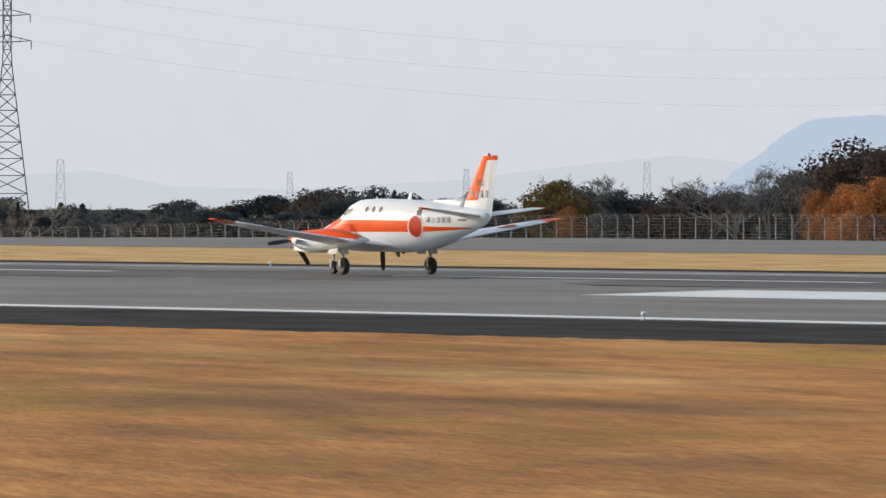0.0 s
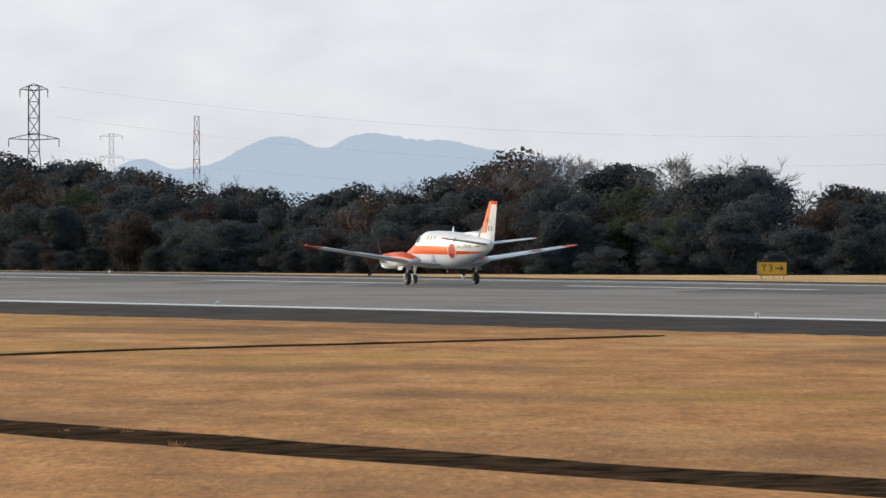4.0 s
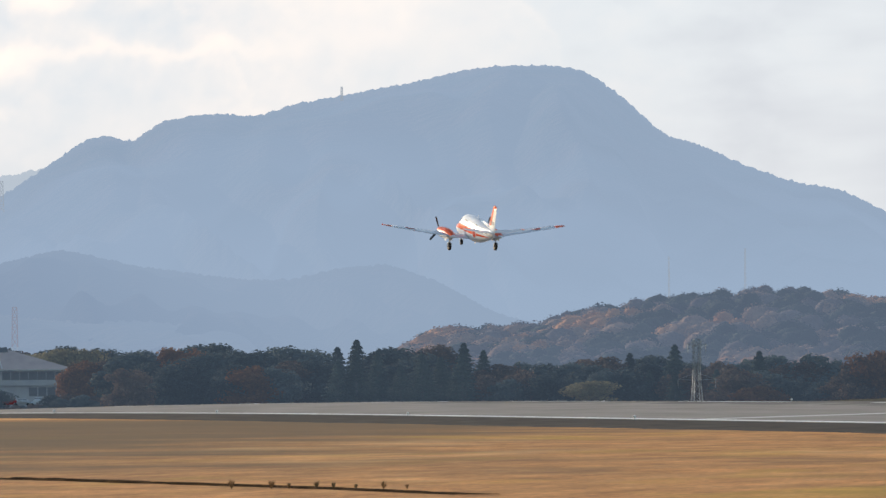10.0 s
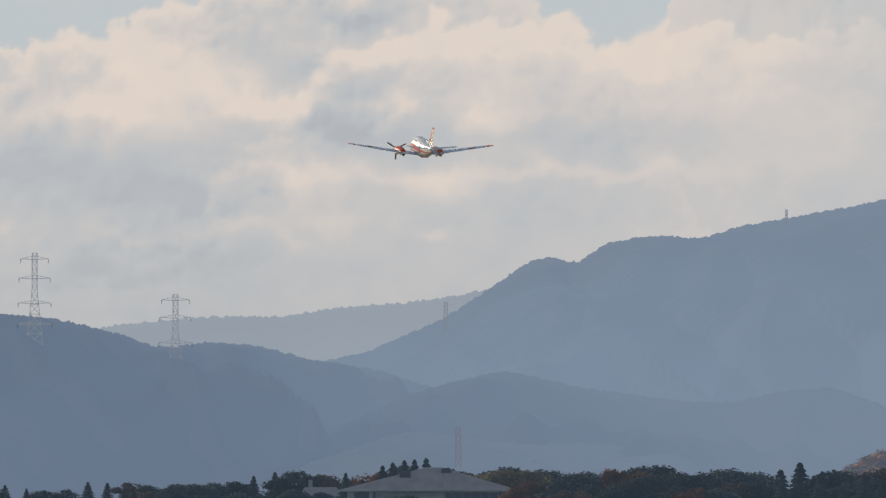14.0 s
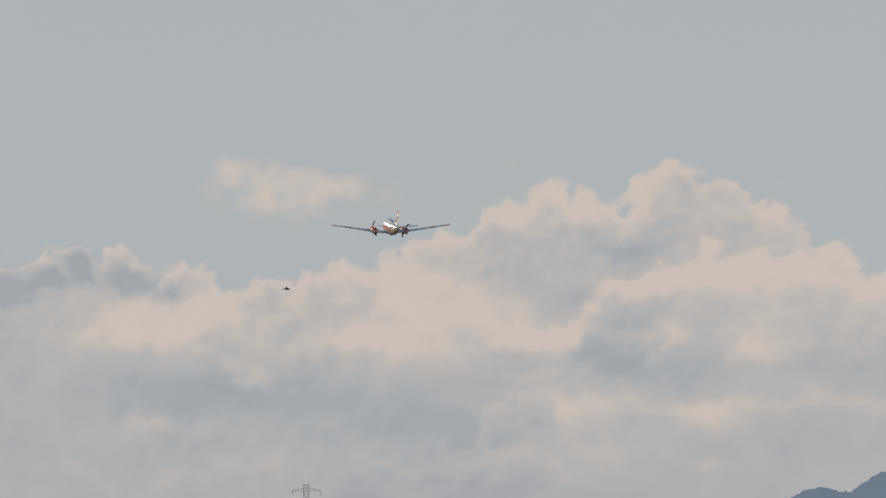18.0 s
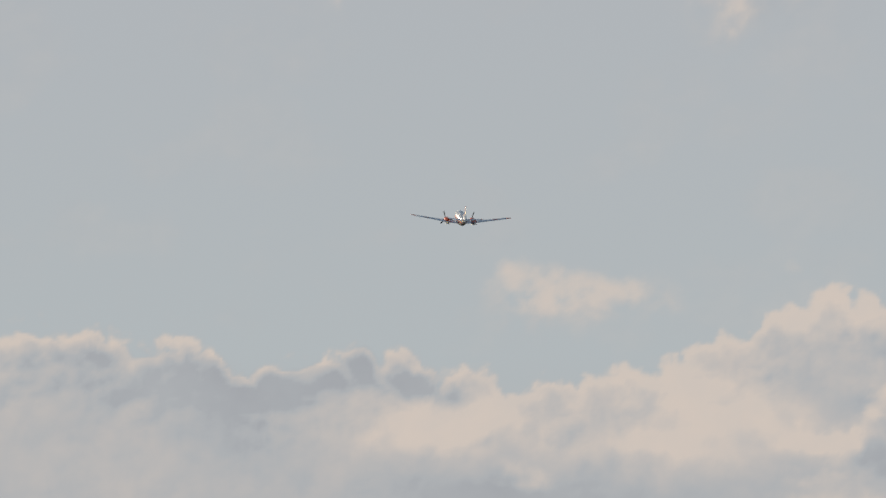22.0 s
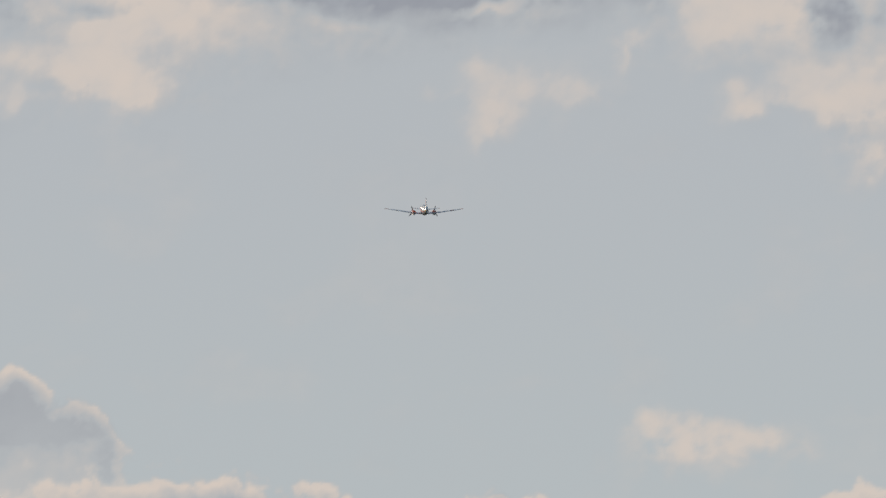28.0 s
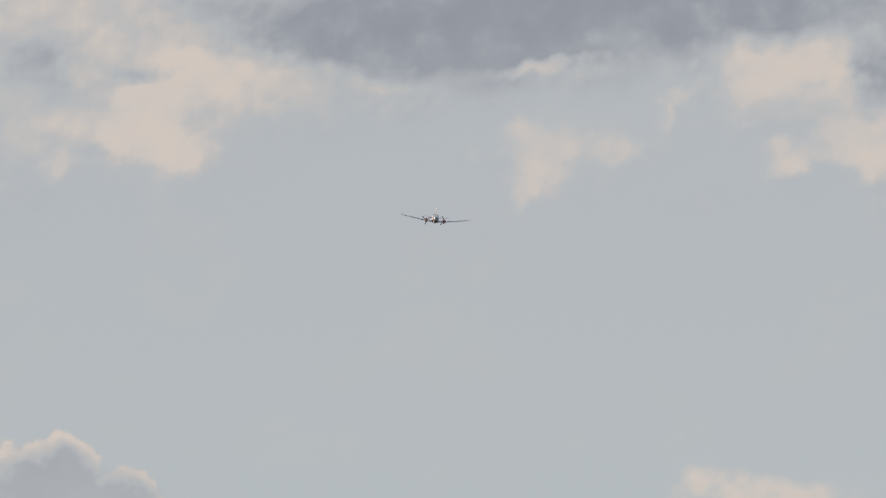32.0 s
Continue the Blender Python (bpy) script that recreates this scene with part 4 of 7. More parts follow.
def wheel(bm_parent, r, w, x=0.0, y=0.0, z=0.0):
    prof = ((-w / 2, r * 0.55), (-w / 2, r * 0.85), (-w * 0.35, r * 0.97), (0, r), (w * 0.35, r * 0.97), (w / 2, r * 0.85), (w / 2, r * 0.55))
    rings = [[(x + px, y + pr * math.cos(i * math.pi / 10), z + pr * math.sin(i * math.pi / 10)) for i in range(20)] for px, pr in prof]
    part("tyre", loft(rings), TYRE, bm_parent, "black rubber tyre", True)
    rings = [[(x + px, y + pr * math.cos(i * math.pi / 8), z + pr * math.sin(i * math.pi / 8)) for i in range(16)]
             for px, pr in ((-w * 0.46, r * 0.3), (-w * 0.46, r * 0.62), (w * 0.46, r * 0.62), (w * 0.46, r * 0.3))]
    part("rim", loft(rings), MATTE, bm_parent, "pale wheel rim", True)
    part("hub_cap", loft([[(x + px, y + pr * math.cos(i * math.pi / 6), z + pr * math.sin(i * math.pi / 6)) for i in range(12)] for px, pr in ((-w * 0.5, r * 0.12), (-w * 0.44, r * 0.26), (w * 0.44, r * 0.26), (w * 0.5, r * 0.12))]), WHITE, bm_parent, "white hub cap", True)


def gear_leg(parent, name, x, y, ztop, r, w):
    leg = thing(name, pose(x, y, ztop), "", "")
    leg.parent = parent
    bm = bmesh.new()
    rod(bm, (0, 0, 0.1), (0, 0, -(ztop - r) * 0.62), 0.065, 0.06, 10)
    rod(bm, (0, 0, -(ztop - r) * 0.55), (0, 0, -(ztop - r) + 0.02), 0.04, 0.04, 10)
    rod(bm, (-w * 0.75, 0, r - ztop), (w * 0.75, 0, r - ztop), 0.03, 0.03, 8)
    box(bm, (w * 0.72, 0, (r - ztop) * 0.83), (0.04, 0.07, (ztop - r) * 0.4))
    box(bm, (-w * 0.72, 0, (r - ztop) * 0.83), (0.04, 0.07, (ztop - r) * 0.4))
    part("strut", bm, MATTE, leg, "white oleo strut")
    bm = bmesh.new()
    rod(bm, (0, -0.05, -0.3), (0, -0.5, 0.05), 0.03, 0.03, 6)
    rod(bm, (0, 0.06, -(ztop - r) * 0.5), (0, 0.16, -(ztop - r) * 0.68), 0.02, 0.02, 6)
    rod(bm, (0, 0.16, -(ztop - r) * 0.68), (0, 0.04, -(ztop - r) * 0.9), 0.02, 0.02, 6)
    part("brace", bm, MATTE, leg)
    wheel(leg, r, w, 0, 0, r - ztop)
    return leg


def make_aircraft():
    a = thing("aircraft", pose(0, 0, 0), "white twin-propeller training aircraft with orange stripe and red roundels", "aircraft")
    fs = part("fuselage", loft([ring(*s) for s in FUSE]), WHITE, a, "glossy white fuselage", True)

    def lo(y):
        return curve(((-5.9, 1.74), (-4.8, 1.68), (-3.6, 1.63), (-2.6, 1.61), (1.8, 1.60), (2.8, 1.60), (3.6, 1.52), (4.4, 1.38)), y)

    def hi(y):
        return curve(((-5.9, 1.78), (-4.8, 1.80), (-3.5, 1.82), (-3.2, 1.84), (-2.9, 2.02), (1.6, 2.05), (2.4, 2.09), (2.9, 2.0), (3.6, 1.72), (4.4, 1.50)), y)
    for s in (-1, 1):
        part("stripe", patch(-5.9, 4.35, lo, hi, s, 0.006, 60), ORANGE, fs, "orange stripe along the flank", True)
        part("roundel", disc(-2.9, 1.81, 0.40, 0.40, s, 0.014), RED, fs, "red disc with a white rim", True)
        part("roundel_rim", disc(-2.9, 1.81, 0.46, 0.46, s, 0.011), WHITE, fs, "", True)
        for y in (0.45, 0.0, -0.48):
            part("window", disc(y, 2.44, 0.10, 0.11, s, 0.01), GLASS, fs, "dark oval cabin window", True)
        part("window", disc(-3.05, 2.36, 0.14, 0.15, s, 0.012), GLASS, fs, "dark round cabin window", True)
        part("cockpit_window", patch(1.45, 2.15, lambda y: 2.20, lambda y: 2.46 - 0.16 * max(0, y - 1.7), s, 0.01, 6, 3), GLASS, fs, "dark cockpit side window", True)
    # windscreen and anti-glare nose
    rings = []
    for k in range(7):
        y = 2.62 - 0.085 * k
        zc, w, h = fuse_at(y)
        rings.append([((w + 0.01) * math.cos(t) * 0.98, y, zc + (h + 0.012) * math.sin(t) ** 0.87) for t in [radians(38 + 104 * i / 12) for i in range(13)]])
    part("windscreen", loft(rings, closed=False, caps=False), GLASS, fs, "dark curved windscreen", True)
    rings = []
    for k in range(9):
        y = 4.3 - 0.19 * k
        zc, w, h = fuse_at(y)
        rings.append([((w + 0.006) * math.cos(t), y, zc + (h + 0.008) * math.sin(t) ** 0.87) for t in [radians(35 + 110 * i / 12) for i in range(13)]])
    part("nose_panel", loft(rings, closed=False, caps=False), ORANGE, fs, "orange nose panel", True)
    # lettering above the stripe
    for s in (-1, 1):
        word = "\u6d77\u4e0a\u81ea\u885b\u968a"
        for i, ch in enumerate(word):
            y = -3.66 - 0.29 * (i if s < 0 else 4 - i)
            laid(lettering(ch, 0.25, Matrix.Translation((0, y, 2.05)) @ turned_to(s), "letter", fs), s, lambda v: fuse_x(v.y, v.z, 0.009))
        part("small_text", patch(-5.75, -5.3, lambda y: 2.03, lambda y: 2.09, s, 0.009, 4, 2), NUMBER, fs, "small dark line of writing")
    # wings
    for s in (-1, 1):
        w = part("wing", aero((s * 0.45, 1.25, -1.05, 1.08, 0.40), (s * 2.2, 1.12, -0.98, 1.24, 0.34)), WING, a, "white centre section of the wing", True)
        o = part("outer_wing", aero((s * 2.2, 0.98, -0.95, 1.25, 0.30), (s * 6.9, 0.60, -0.50, 1.95, 0.15)), WING, w, "white outer wing panel", True)
        part("wing_tip", aero((s * 6.9, 0.60, -0.50, 1.95, 0.15), (s * 7.66, 0.30, -0.44, 2.08, 0.06)), ORANGE, w, "orange wing tip", True)
        bm = loft([[(s * x, le + 0.012, z + 0.02), (s * x, le + 0.016, z), (s * x, le - 0.09, z + th * 0.42), (s * x, le - 0.10, z + th * 0.36)]
                   for x, le, z, th in ((2.6, 0.95, 1.31, 0.29), (4.7, 0.78, 1.62, 0.22), (6.9, 0.60, 1.95, 0.15))])
        part("deicing_boot", bm, BOOT, w, "black rubber de-icing boot", True)
        bm = loft([[(s * x, te + 0.36, z + 0.075), (s * x, te + 0.35, z + 0.08), (s * x, te + 0.02, z + 0.026), (s * x, te + 0.01, z + 0.02)]
                   for x, te, z in ((4.4, -0.75, 1.57), (6.8, -0.51, 1.935))])
        part("aileron", bm, WING, w, "white aileron")
        bm = loft([[(s * x, te + 0.45, z + 0.10), (s * x, te + 0.44, z + 0.105), (s * x, te + 0.02, z + 0.035), (s * x, te + 0.01, z + 0.028)]
                   for x, te, z in ((2.5, -0.94, 1.29), (4.3, -0.77, 1.55))])
        part("flap", bm, WING, w, "white wing flap")
        part("wing_light", bmesh_ball((s * 7.62, 0.2, 2.07), 0.06), RED if s < 0 else GLASS, w)
        part("wing_roundel", roundel_plate(s * 5.3, -0.02, 1.72 + 0.088, s), RED, w, "red roundel on the wing")
        # engine nacelle
        nac = part("nacelle", loft([ring(y, zc, wd, h, 20, 2.2) for y, zc, wd, h in (
            (3.22, 1.28, 0.19, 0.19), (3.02, 1.27, 0.30, 0.31), (2.4, 1.26, 0.38, 0.39), (1.5, 1.28, 0.41, 0.42), (0.6, 1.30, 0.40, 0.42),
            (-0.3, 1.30, 0.36, 0.34), (-1.1, 1.30, 0.26, 0.18), (-1.7, 1.30, 0.10, 0.06))]).copy(), WHITE, a, "white engine nacelle", True)
        nac.location.x = s * 1.98
        rings = []
        for y, zc, wd, h in ((3.0, 1.27, 0.30, 0.31), (2.4, 1.26, 0.38, 0.39), (1.5, 1.28, 0.41, 0.42), (0.6, 1.30, 0.40, 0.42), (-0.3, 1.30, 0.36, 0.34), (-1.1, 1.30, 0.26, 0.18), (-1.5, 1.30, 0.14, 0.09)):
            rings.append([((wd + 0.008) * math.cos(t), y, zc + (h + 0.008) * math.sin(t) ** 0.91) for t in [radians(14 + 152 * i / 14) for i in range(15)]])
        part("cowling_top", loft(rings, closed=False, caps=False), ORANGE, nac, "orange upper cowling", True)
        for e in (-1, 1):
            part("exhaust", rod(bmesh.new(), (e * 0.38, 2.5, 1.25), (e * 0.56, 2.2, 1.22), 0.10, 0.09, 12), METAL, nac, "bare metal exhaust stub")
        bm = loft([ring(y, zc, 0.19, h, 12, 3) for y, zc, h in ((3.05, 0.98, 0.10), (2.4, 0.92, 0.11), (1.3, 0.90, 0.08))])
        part("air_intake", bm, WHITE, nac, "white chin air intake", True)
        for e in (-1, 1):
            part("gear_door", box(bmesh.new(), (e * 0.24, 0.28, 0.88), (0.02, 0.62, 0.22), Matrix.Rotation(radians(-e * 16), 4, "Y"), 0.008), MATTE, nac, "open white gear door")
        # tailplane
        t = part("tailplane", aero((s * 0.1, -5.1, -6.5, 2.2, 0.16), (s * 2.42, -5.85, -6.66, 2.48, 0.09)), WING, a, "white tailplane half", True)
        part("tailplane_tip", aero((s * 2.42, -5.85, -6.66, 2.48, 0.09), (s * 2.64, -6.05, -6.64, 2.51, 0.05)), ORANGE, t, "orange tailplane tip", True)
        bm = loft([[(s * x, te + 0.36, z + 0.03), (s * x, te - 0.10, z + 0.012), (s * x, te - 0.10, z - 0.012), (s * x, te + 0.36, z - 0.03)]
                   for x, te, z in ((0.32, -6.55, 2.23), (2.40, -6.66, 2.48))])
        part("elevator", bm, WING, t, "white elevator")
    # fin
    rings = []
    for k in range(9):
        z = 2.3 + 2.12 * k / 8
        lead, trail, _ = fin_line(z)
        chord = [lead + (trail - lead) * (i / 14) ** 1.5 for i in range(15)]
        rings.append([(fin_half(y, z), y, z) for y in chord] + [(-fin_half(y, z), y, z) for y in chord[::-1]])
    fin = part("fin", loft(rings), WHITE, a, "white swept fin", True)
    part("dorsal_fin", loft([[(0.07, -2.4, 2.72), (-0.07, -2.4, 2.72), (0, -2.4, 2.74)], [(0.07, -4.9, 2.5), (-0.07, -4.9, 2.5), (0, -4.9, 2.86)],
                             [(0.05, -5.5, 2.5), (-0.05, -5.5, 2.5), (0, -5.5, 3.15)]]), WHITE, fin, "white dorsal fillet", True)
    part("rudder", loft([[(0.055, -6.70, 2.3), (0.0, -6.95, 2.15), (-0.055, -6.70, 2.3)], [(0.035, -7.07, 4.40), (0.0, -7.36, 4.42), (-0.035, -7.07, 4.40)]]), WHITE, fin, "white rudder")

    for s in (-1, 1):
        part("fin_panel", fin_skin(s, (0.0, 0.56), 2.78, 4.26), ORANGE, fin, "orange panel along the fin's leading edge", True)
        part("fin_cap", fin_skin(s, (0.0, 1.0), 4.26, 4.425), ORANGE, fin, "orange fin cap", True)
        part("rudder_cap", loft([[(s * 0.040, -7.05, 4.26), (s * 0.012, -7.33, 4.26)], [(s * 0.040, -7.09, 4.43), (s * 0.010, -7.36, 4.43)]], closed=False, caps=False), ORANGE, fin, "orange rudder top")
        laid(lettering("202", 0.32, Matrix.Translation((0, -6.32, 3.42)) @ turned_to(s), "letter", fin), s, lambda v: fin_half(v.y, v.z) + 0.010)
        for i in range(4):
            y = -5.80 - 0.30 * i
            part("number_bar", box(bmesh.new(), (s * (fin_half(y, 3.02) + 0.012), y, 3.02), (0.006, 0.13, 0.27)), NUMBER, fin, "black number bar")
    part("fin_beacon", bmesh_ball((0, -6.8, 4.46), 0.06), RED, fin, "red beacon on the fin")
    part("belly_beacon", bmesh_ball((0, -1.1, 0.84), 0.07), RED, fs, "red beacon under the belly")
    # aerials
    bm = loft([[(0.02, -1.45, 2.68), (0, -1.3, 2.68), (-0.02, -1.45, 2.68), (0, -1.62, 2.68)], [(0.01, -1.6, 3.08), (0, -1.54, 3.08), (-0.01, -1.6, 3.08), (0, -1.68, 3.08)]])
    part("blade_aerial", bm, WHITE, fs, "white blade aerial")
    part("belly_aerial", loft([[(0.02, -0.6, 0.92), (0, -0.5, 0.92), (-0.02, -0.6, 0.92), (0, -0.85, 0.92)], [(0.01, -0.75, 0.66), (0, -0.7, 0.66), (-0.01, -0.75, 0.66), (0, -0.9, 0.66)]]), BLACK, fs, "black belly aerial")
    props = [propeller(a, s * 1.98, 1.28) for s in (-1, 1)]
    legs = [gear_leg(a, "main_gear", s * 1.95, 0.0, 1.05, 0.33, 0.22) for s in (-1, 1)]
    legs.append(gear_leg(a, "nose_gear", 0, 3.65, 1.0, 0.25, 0.17))
    return a, props, legs


def bmesh_ball(c, r):
    bm = bmesh.new()
    bmesh.ops.create_icosphere(bm, subdivisions=1, radius=r, matrix=Matrix.Translation(c))
    return bm


def roundel_plate(x, y, z, s):
    bm = bmesh.new()
    vs = [bm.verts.new((x + 0.42 * math.cos(i * math.pi / 12), y + 0.42 * math.sin(i * math.pi / 12), z + s * 0.149 * 0.42 * math.cos(i * math.pi / 12))) for i in range(24)]
    bm.faces.new(vs)
    return bm


aircraft, propellers, gear_legs = make_aircraft()

# ---- trees ----
WOODS_TOP = ((17.03, -0.10), (17.20, 0.12), (17.94, 0.25), (18.11, 0.33), (18.35, 0.37), (18.48, 0.48), (18.82, 0.53), (19.02, 0.48), (19.16, 0.40), (19.32, 0.44), (19.49, 0.40), (20.29, 0.42), (22.21, 0.16), (22.54, 0.26), (22.78, 0.19), (23.42, 0.44), (24.16, 0.32), (24.40, 0.44), (25.05, 0.21), (26.40, 0.22), (26.60, 0.35), (26.84, 0.35), (27.07, 0.25), (27.52, 0.19), (28.12, 0.18), (28.33, 0.03), (28.63, -0.07), (29.04, -0.09), (29.50, -0.05), (29.64, 0.01), (29.77, -0.05), (29.94, -0.02), (31.02, -0.05), (31.69, -0.12), (31.93, -0.07), (32.33, -0.11), (32.84, 0.00), (33.24, 0.02), (33.51, -0.05), (34.15, -0.06), (34.32, 0.06), (34.59, 0.09), (34.72, 0.00), (34.89, -0.03), (36.00, 0.22), (36.14, 0.32), (36.30, 0.32))
BELT_TOP = ((9.64, -0.02), (9.91, 0.02), (10.08, 0.03), (10.25, 0.02), (10.41, 0.02), (10.65, 0.04), (10.85, 0.09), (11.07, 0.03), (11.09, 0.05), (11.41, 0.14), (11.95, 0.11), (12.22, 0.09), (12.45, 0.11), (12.69, 0.13), (13.03, 0.13), (13.26, 0.08), (13.53, 0.11), (13.80, 0.09), (14.10, 0.09), (14.31, 0.09), (14.44, 0.10), (14.61, -0.03), (14.78, 0.02), (15.01, 0.03), (15.32, 0.02), (15.65, 0.04), (15.92, 0.00), (16.16, 0.00), (16.50, 0.04), (16.66, -0.05), (16.87, -0.03), (17.00, -0.10))
RIDGE_AUTUMN = ((13.80, -0.096), (14.07, 0.089), (14.31, 0.224), (14.64, 0.240), (14.91, 0.274), (15.18, 0.324), (15.38, 0.364), (15.82, 0.401), (16.16, 0.441), (16.50, 0.420), (16.83, 0.389), (17.07, 0.345), (17.34, 0.372), (17.61, 0.405), (17.91, 0.421), (18.24, 0.465), (18.11, 0.418), (18.35, 0.367), (18.62, 0.232))
BARK = mat("bark", [(0.05, 0.04, 0.03), (0.10, 0.085, 0.07)], 1.5, 0.95)
PALE_BARK = mat("grey_twigs", [(0.17, 0.145, 0.13), (0.26, 0.22, 0.20)], 0.8, 0.95)
BROWN_TWIG = mat("brown_twigs", [(0.14, 0.10, 0.08), (0.22, 0.16, 0.125)], 0.8, 0.95)
LEAF_DARK = soft_leaves("evergreen_leaves", [(0.060, 0.068, 0.071), (0.098, 0.107, 0.107)], scale=0.35, rough=0.8, per_piece=0.3, fine=0.2, spec=0.05)
LEAF_GREEN = soft_leaves("green_leaves", [(0.046, 0.060, 0.034), (0.085, 0.10, 0.055)], scale=0.35, rough=0.8, per_piece=0.3, fine=0.2, spec=0.05)
LEAF_CEDAR = soft_leaves("cedar_leaves", [(0.036, 0.050, 0.040), (0.066, 0.082, 0.062)], scale=0.4, rough=0.8, per_piece=0.3, fine=0.2, spec=0.05)
LEAF_ORANGE = soft_leaves("orange_leaves", [(0.24, 0.10, 0.036), (0.40, 0.175, 0.065)], scale=0.3, rough=0.8, per_piece=0.3, fine=0.2, spec=0.05)
LEAF_BROWN = soft_leaves("brown_leaves", [(0.070, 0.051, 0.046), (0.120, 0.082, 0.066)], scale=0.3, rough=0.85, per_piece=0.3, fine=0.2, spec=0.05)
LEAF_YELLOW = soft_leaves("yellow_green_leaves", [(0.09, 0.07, 0.028), (0.19, 0.12, 0.045)], scale=0.3, rough=0.8, per_piece=0.3, fine=0.2, spec=0.05)


def add_haze(m, share, haze=(0.19, 0.265, 0.375)):
    """The same surface with the haze of two kilometres mixed in as its own glow."""
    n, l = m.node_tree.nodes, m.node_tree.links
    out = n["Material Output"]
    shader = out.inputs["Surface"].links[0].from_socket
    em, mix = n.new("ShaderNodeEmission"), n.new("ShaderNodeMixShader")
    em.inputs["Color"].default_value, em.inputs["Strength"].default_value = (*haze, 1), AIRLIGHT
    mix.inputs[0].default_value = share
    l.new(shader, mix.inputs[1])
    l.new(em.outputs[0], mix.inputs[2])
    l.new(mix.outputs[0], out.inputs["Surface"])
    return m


# bark and leaves of the belt, with haze painted in as emission
HAZED_BARK = add_haze(mat("hazed_bark", [(0.05, 0.04, 0.03), (0.10, 0.085, 0.07)], 1.5, 0.95), 0.24)
HAZED_DARK = add_haze(soft_leaves("hazed_evergreen_leaves", [(0.06, 0.075, 0.075), (0.10, 0.118, 0.11)], scale=0.35, rough=0.8, per_piece=0.3, fine=0.2, spec=0.05), 0.17)
HAZED_CEDAR = add_haze(soft_leaves("hazed_cedar_leaves", [(0.055, 0.075, 0.07), (0.09, 0.11, 0.095)], scale=0.4, rough=0.8, per_piece=0.3, fine=0.2, spec=0.05), 0.17)
HAZED_BROWN = add_haze(soft_leaves("hazed_brown_leaves", [(0.10, 0.07, 0.055), (0.16, 0.115, 0.085)], scale=0.3, rough=0.85, per_piece=0.3, fine=0.2, spec=0.05), 0.17)
HAZED_ORANGE = add_haze(soft_leaves("hazed_orange_leaves", [(0.16, 0.075, 0.035), (0.28, 0.13, 0.06)], scale=0.3, rough=0.85, per_piece=0.3, fine=0.2, spec=0.05), 0.17)
HAZED_YELLOW = add_haze(soft_leaves("hazed_yellow_leaves", [(0.24, 0.20, 0.11), (0.38, 0.31, 0.17)], scale=0.3, rough=0.85, per_piece=0.3, fine=0.2, spec=0.05), 0.17)


def leaves_mesh(name, spots, size, rng):
    """Many small bent leaf sprays at the spots (point, outward)."""
    vs, fs = [], []
    for p, o in spots:
        n = (o + Vector((rng.gauss(0, 0.4), rng.gauss(0, 0.4), rng.gauss(0, 0.4)))).normalized()
        t = n.orthogonal().normalized()
        t.rotate(Matrix.Rotation(rng.uniform(0, 6.28), 3, n))
        b = n.cross(t)
        s = size * rng.uniform(0.6, 1.35)
        k = len(vs)
        vs += [p + t * s, p + b * s * 0.6 + n * s * 0.25, p - t * s * 0.9, p - b * s * 0.7 + n * s * 0.2]
        fs.append((k, k + 1, k + 2, k + 3))
    me = bpy.data.meshes.new(name)
    me.from_pydata(vs, [], fs)
    return me


def trunk_bm(h, r, rng, limbs=6, spread=0.35):
    bm = bmesh.new()
    p, pr = Vector((0, 0, -0.6)), r * 1.25
    for k in range(5):
        q = Vector((rng.gauss(0, 0.02) * h, rng.gauss(0, 0.02) * h, h * (0.12 + 0.15 * k)))
        rod(bm, p, q, pr, r * (1 - 0.17 * k), 7)
        p, pr = q, r * (1 - 0.17 * k)
    for k in range(limbs):
        a = k * 2.4 + rng.uniform(-0.4, 0.4)
        z = h * rng.uniform(0.25, 0.65)
        rod(bm, (0, 0, z), (math.cos(a) * h * spread * rng.uniform(0.6, 1), math.sin(a) * h * spread * rng.uniform(0.6, 1), z + h * rng.uniform(0.1, 0.25)), r * 0.4, r * 0.1, 5)
    return bm


def broad_tree(name, label, leaf, seed, bark=None, h=10.0, width=0.36, n=9000, low=0.03, size=0.165, lobes=30):
    rng = random.Random(seed)
    t = thing(name, pose(0, 0, -900), label, "tree")
    part("trunk", trunk_bm(h, 0.17, rng), bark or BARK, t, "dark tapered trunk with limbs")
    blobs = []
    for k in range(lobes):
        z = h * rng.uniform(low + 0.12, 0.84)
        reach = h * width * math.sqrt(max(0.08, 1 - ((z / h - 0.5) / 0.5) ** 2))
        a, r = rng.uniform(0, 6.28), rng.uniform(0.15, 0.8) * reach
        blobs.append((Vector((math.cos(a) * r, math.sin(a) * r, z)), h * rng.uniform(0.09, 0.19)))
    blobs.append((Vector((rng.gauss(0, 0.4), rng.gauss(0, 0.4), h * 0.88)), h * 0.12))
    spots = []
    for k in range(n):
        c, r = blobs[rng.randrange(len(blobs))]
        d = Vector((rng.gauss(0, 1), rng.gauss(0, 1), rng.gauss(0, 1))).normalized()
        p = c + Vector((d.x, d.y, d.z * 0.75)) * r * rng.uniform(0.55, 1.15)
        if p.z > h * low:
            spots.append((p, d))
    part("crown", leaves_mesh("crown", spots, size, rng), leaf, t)
    return t


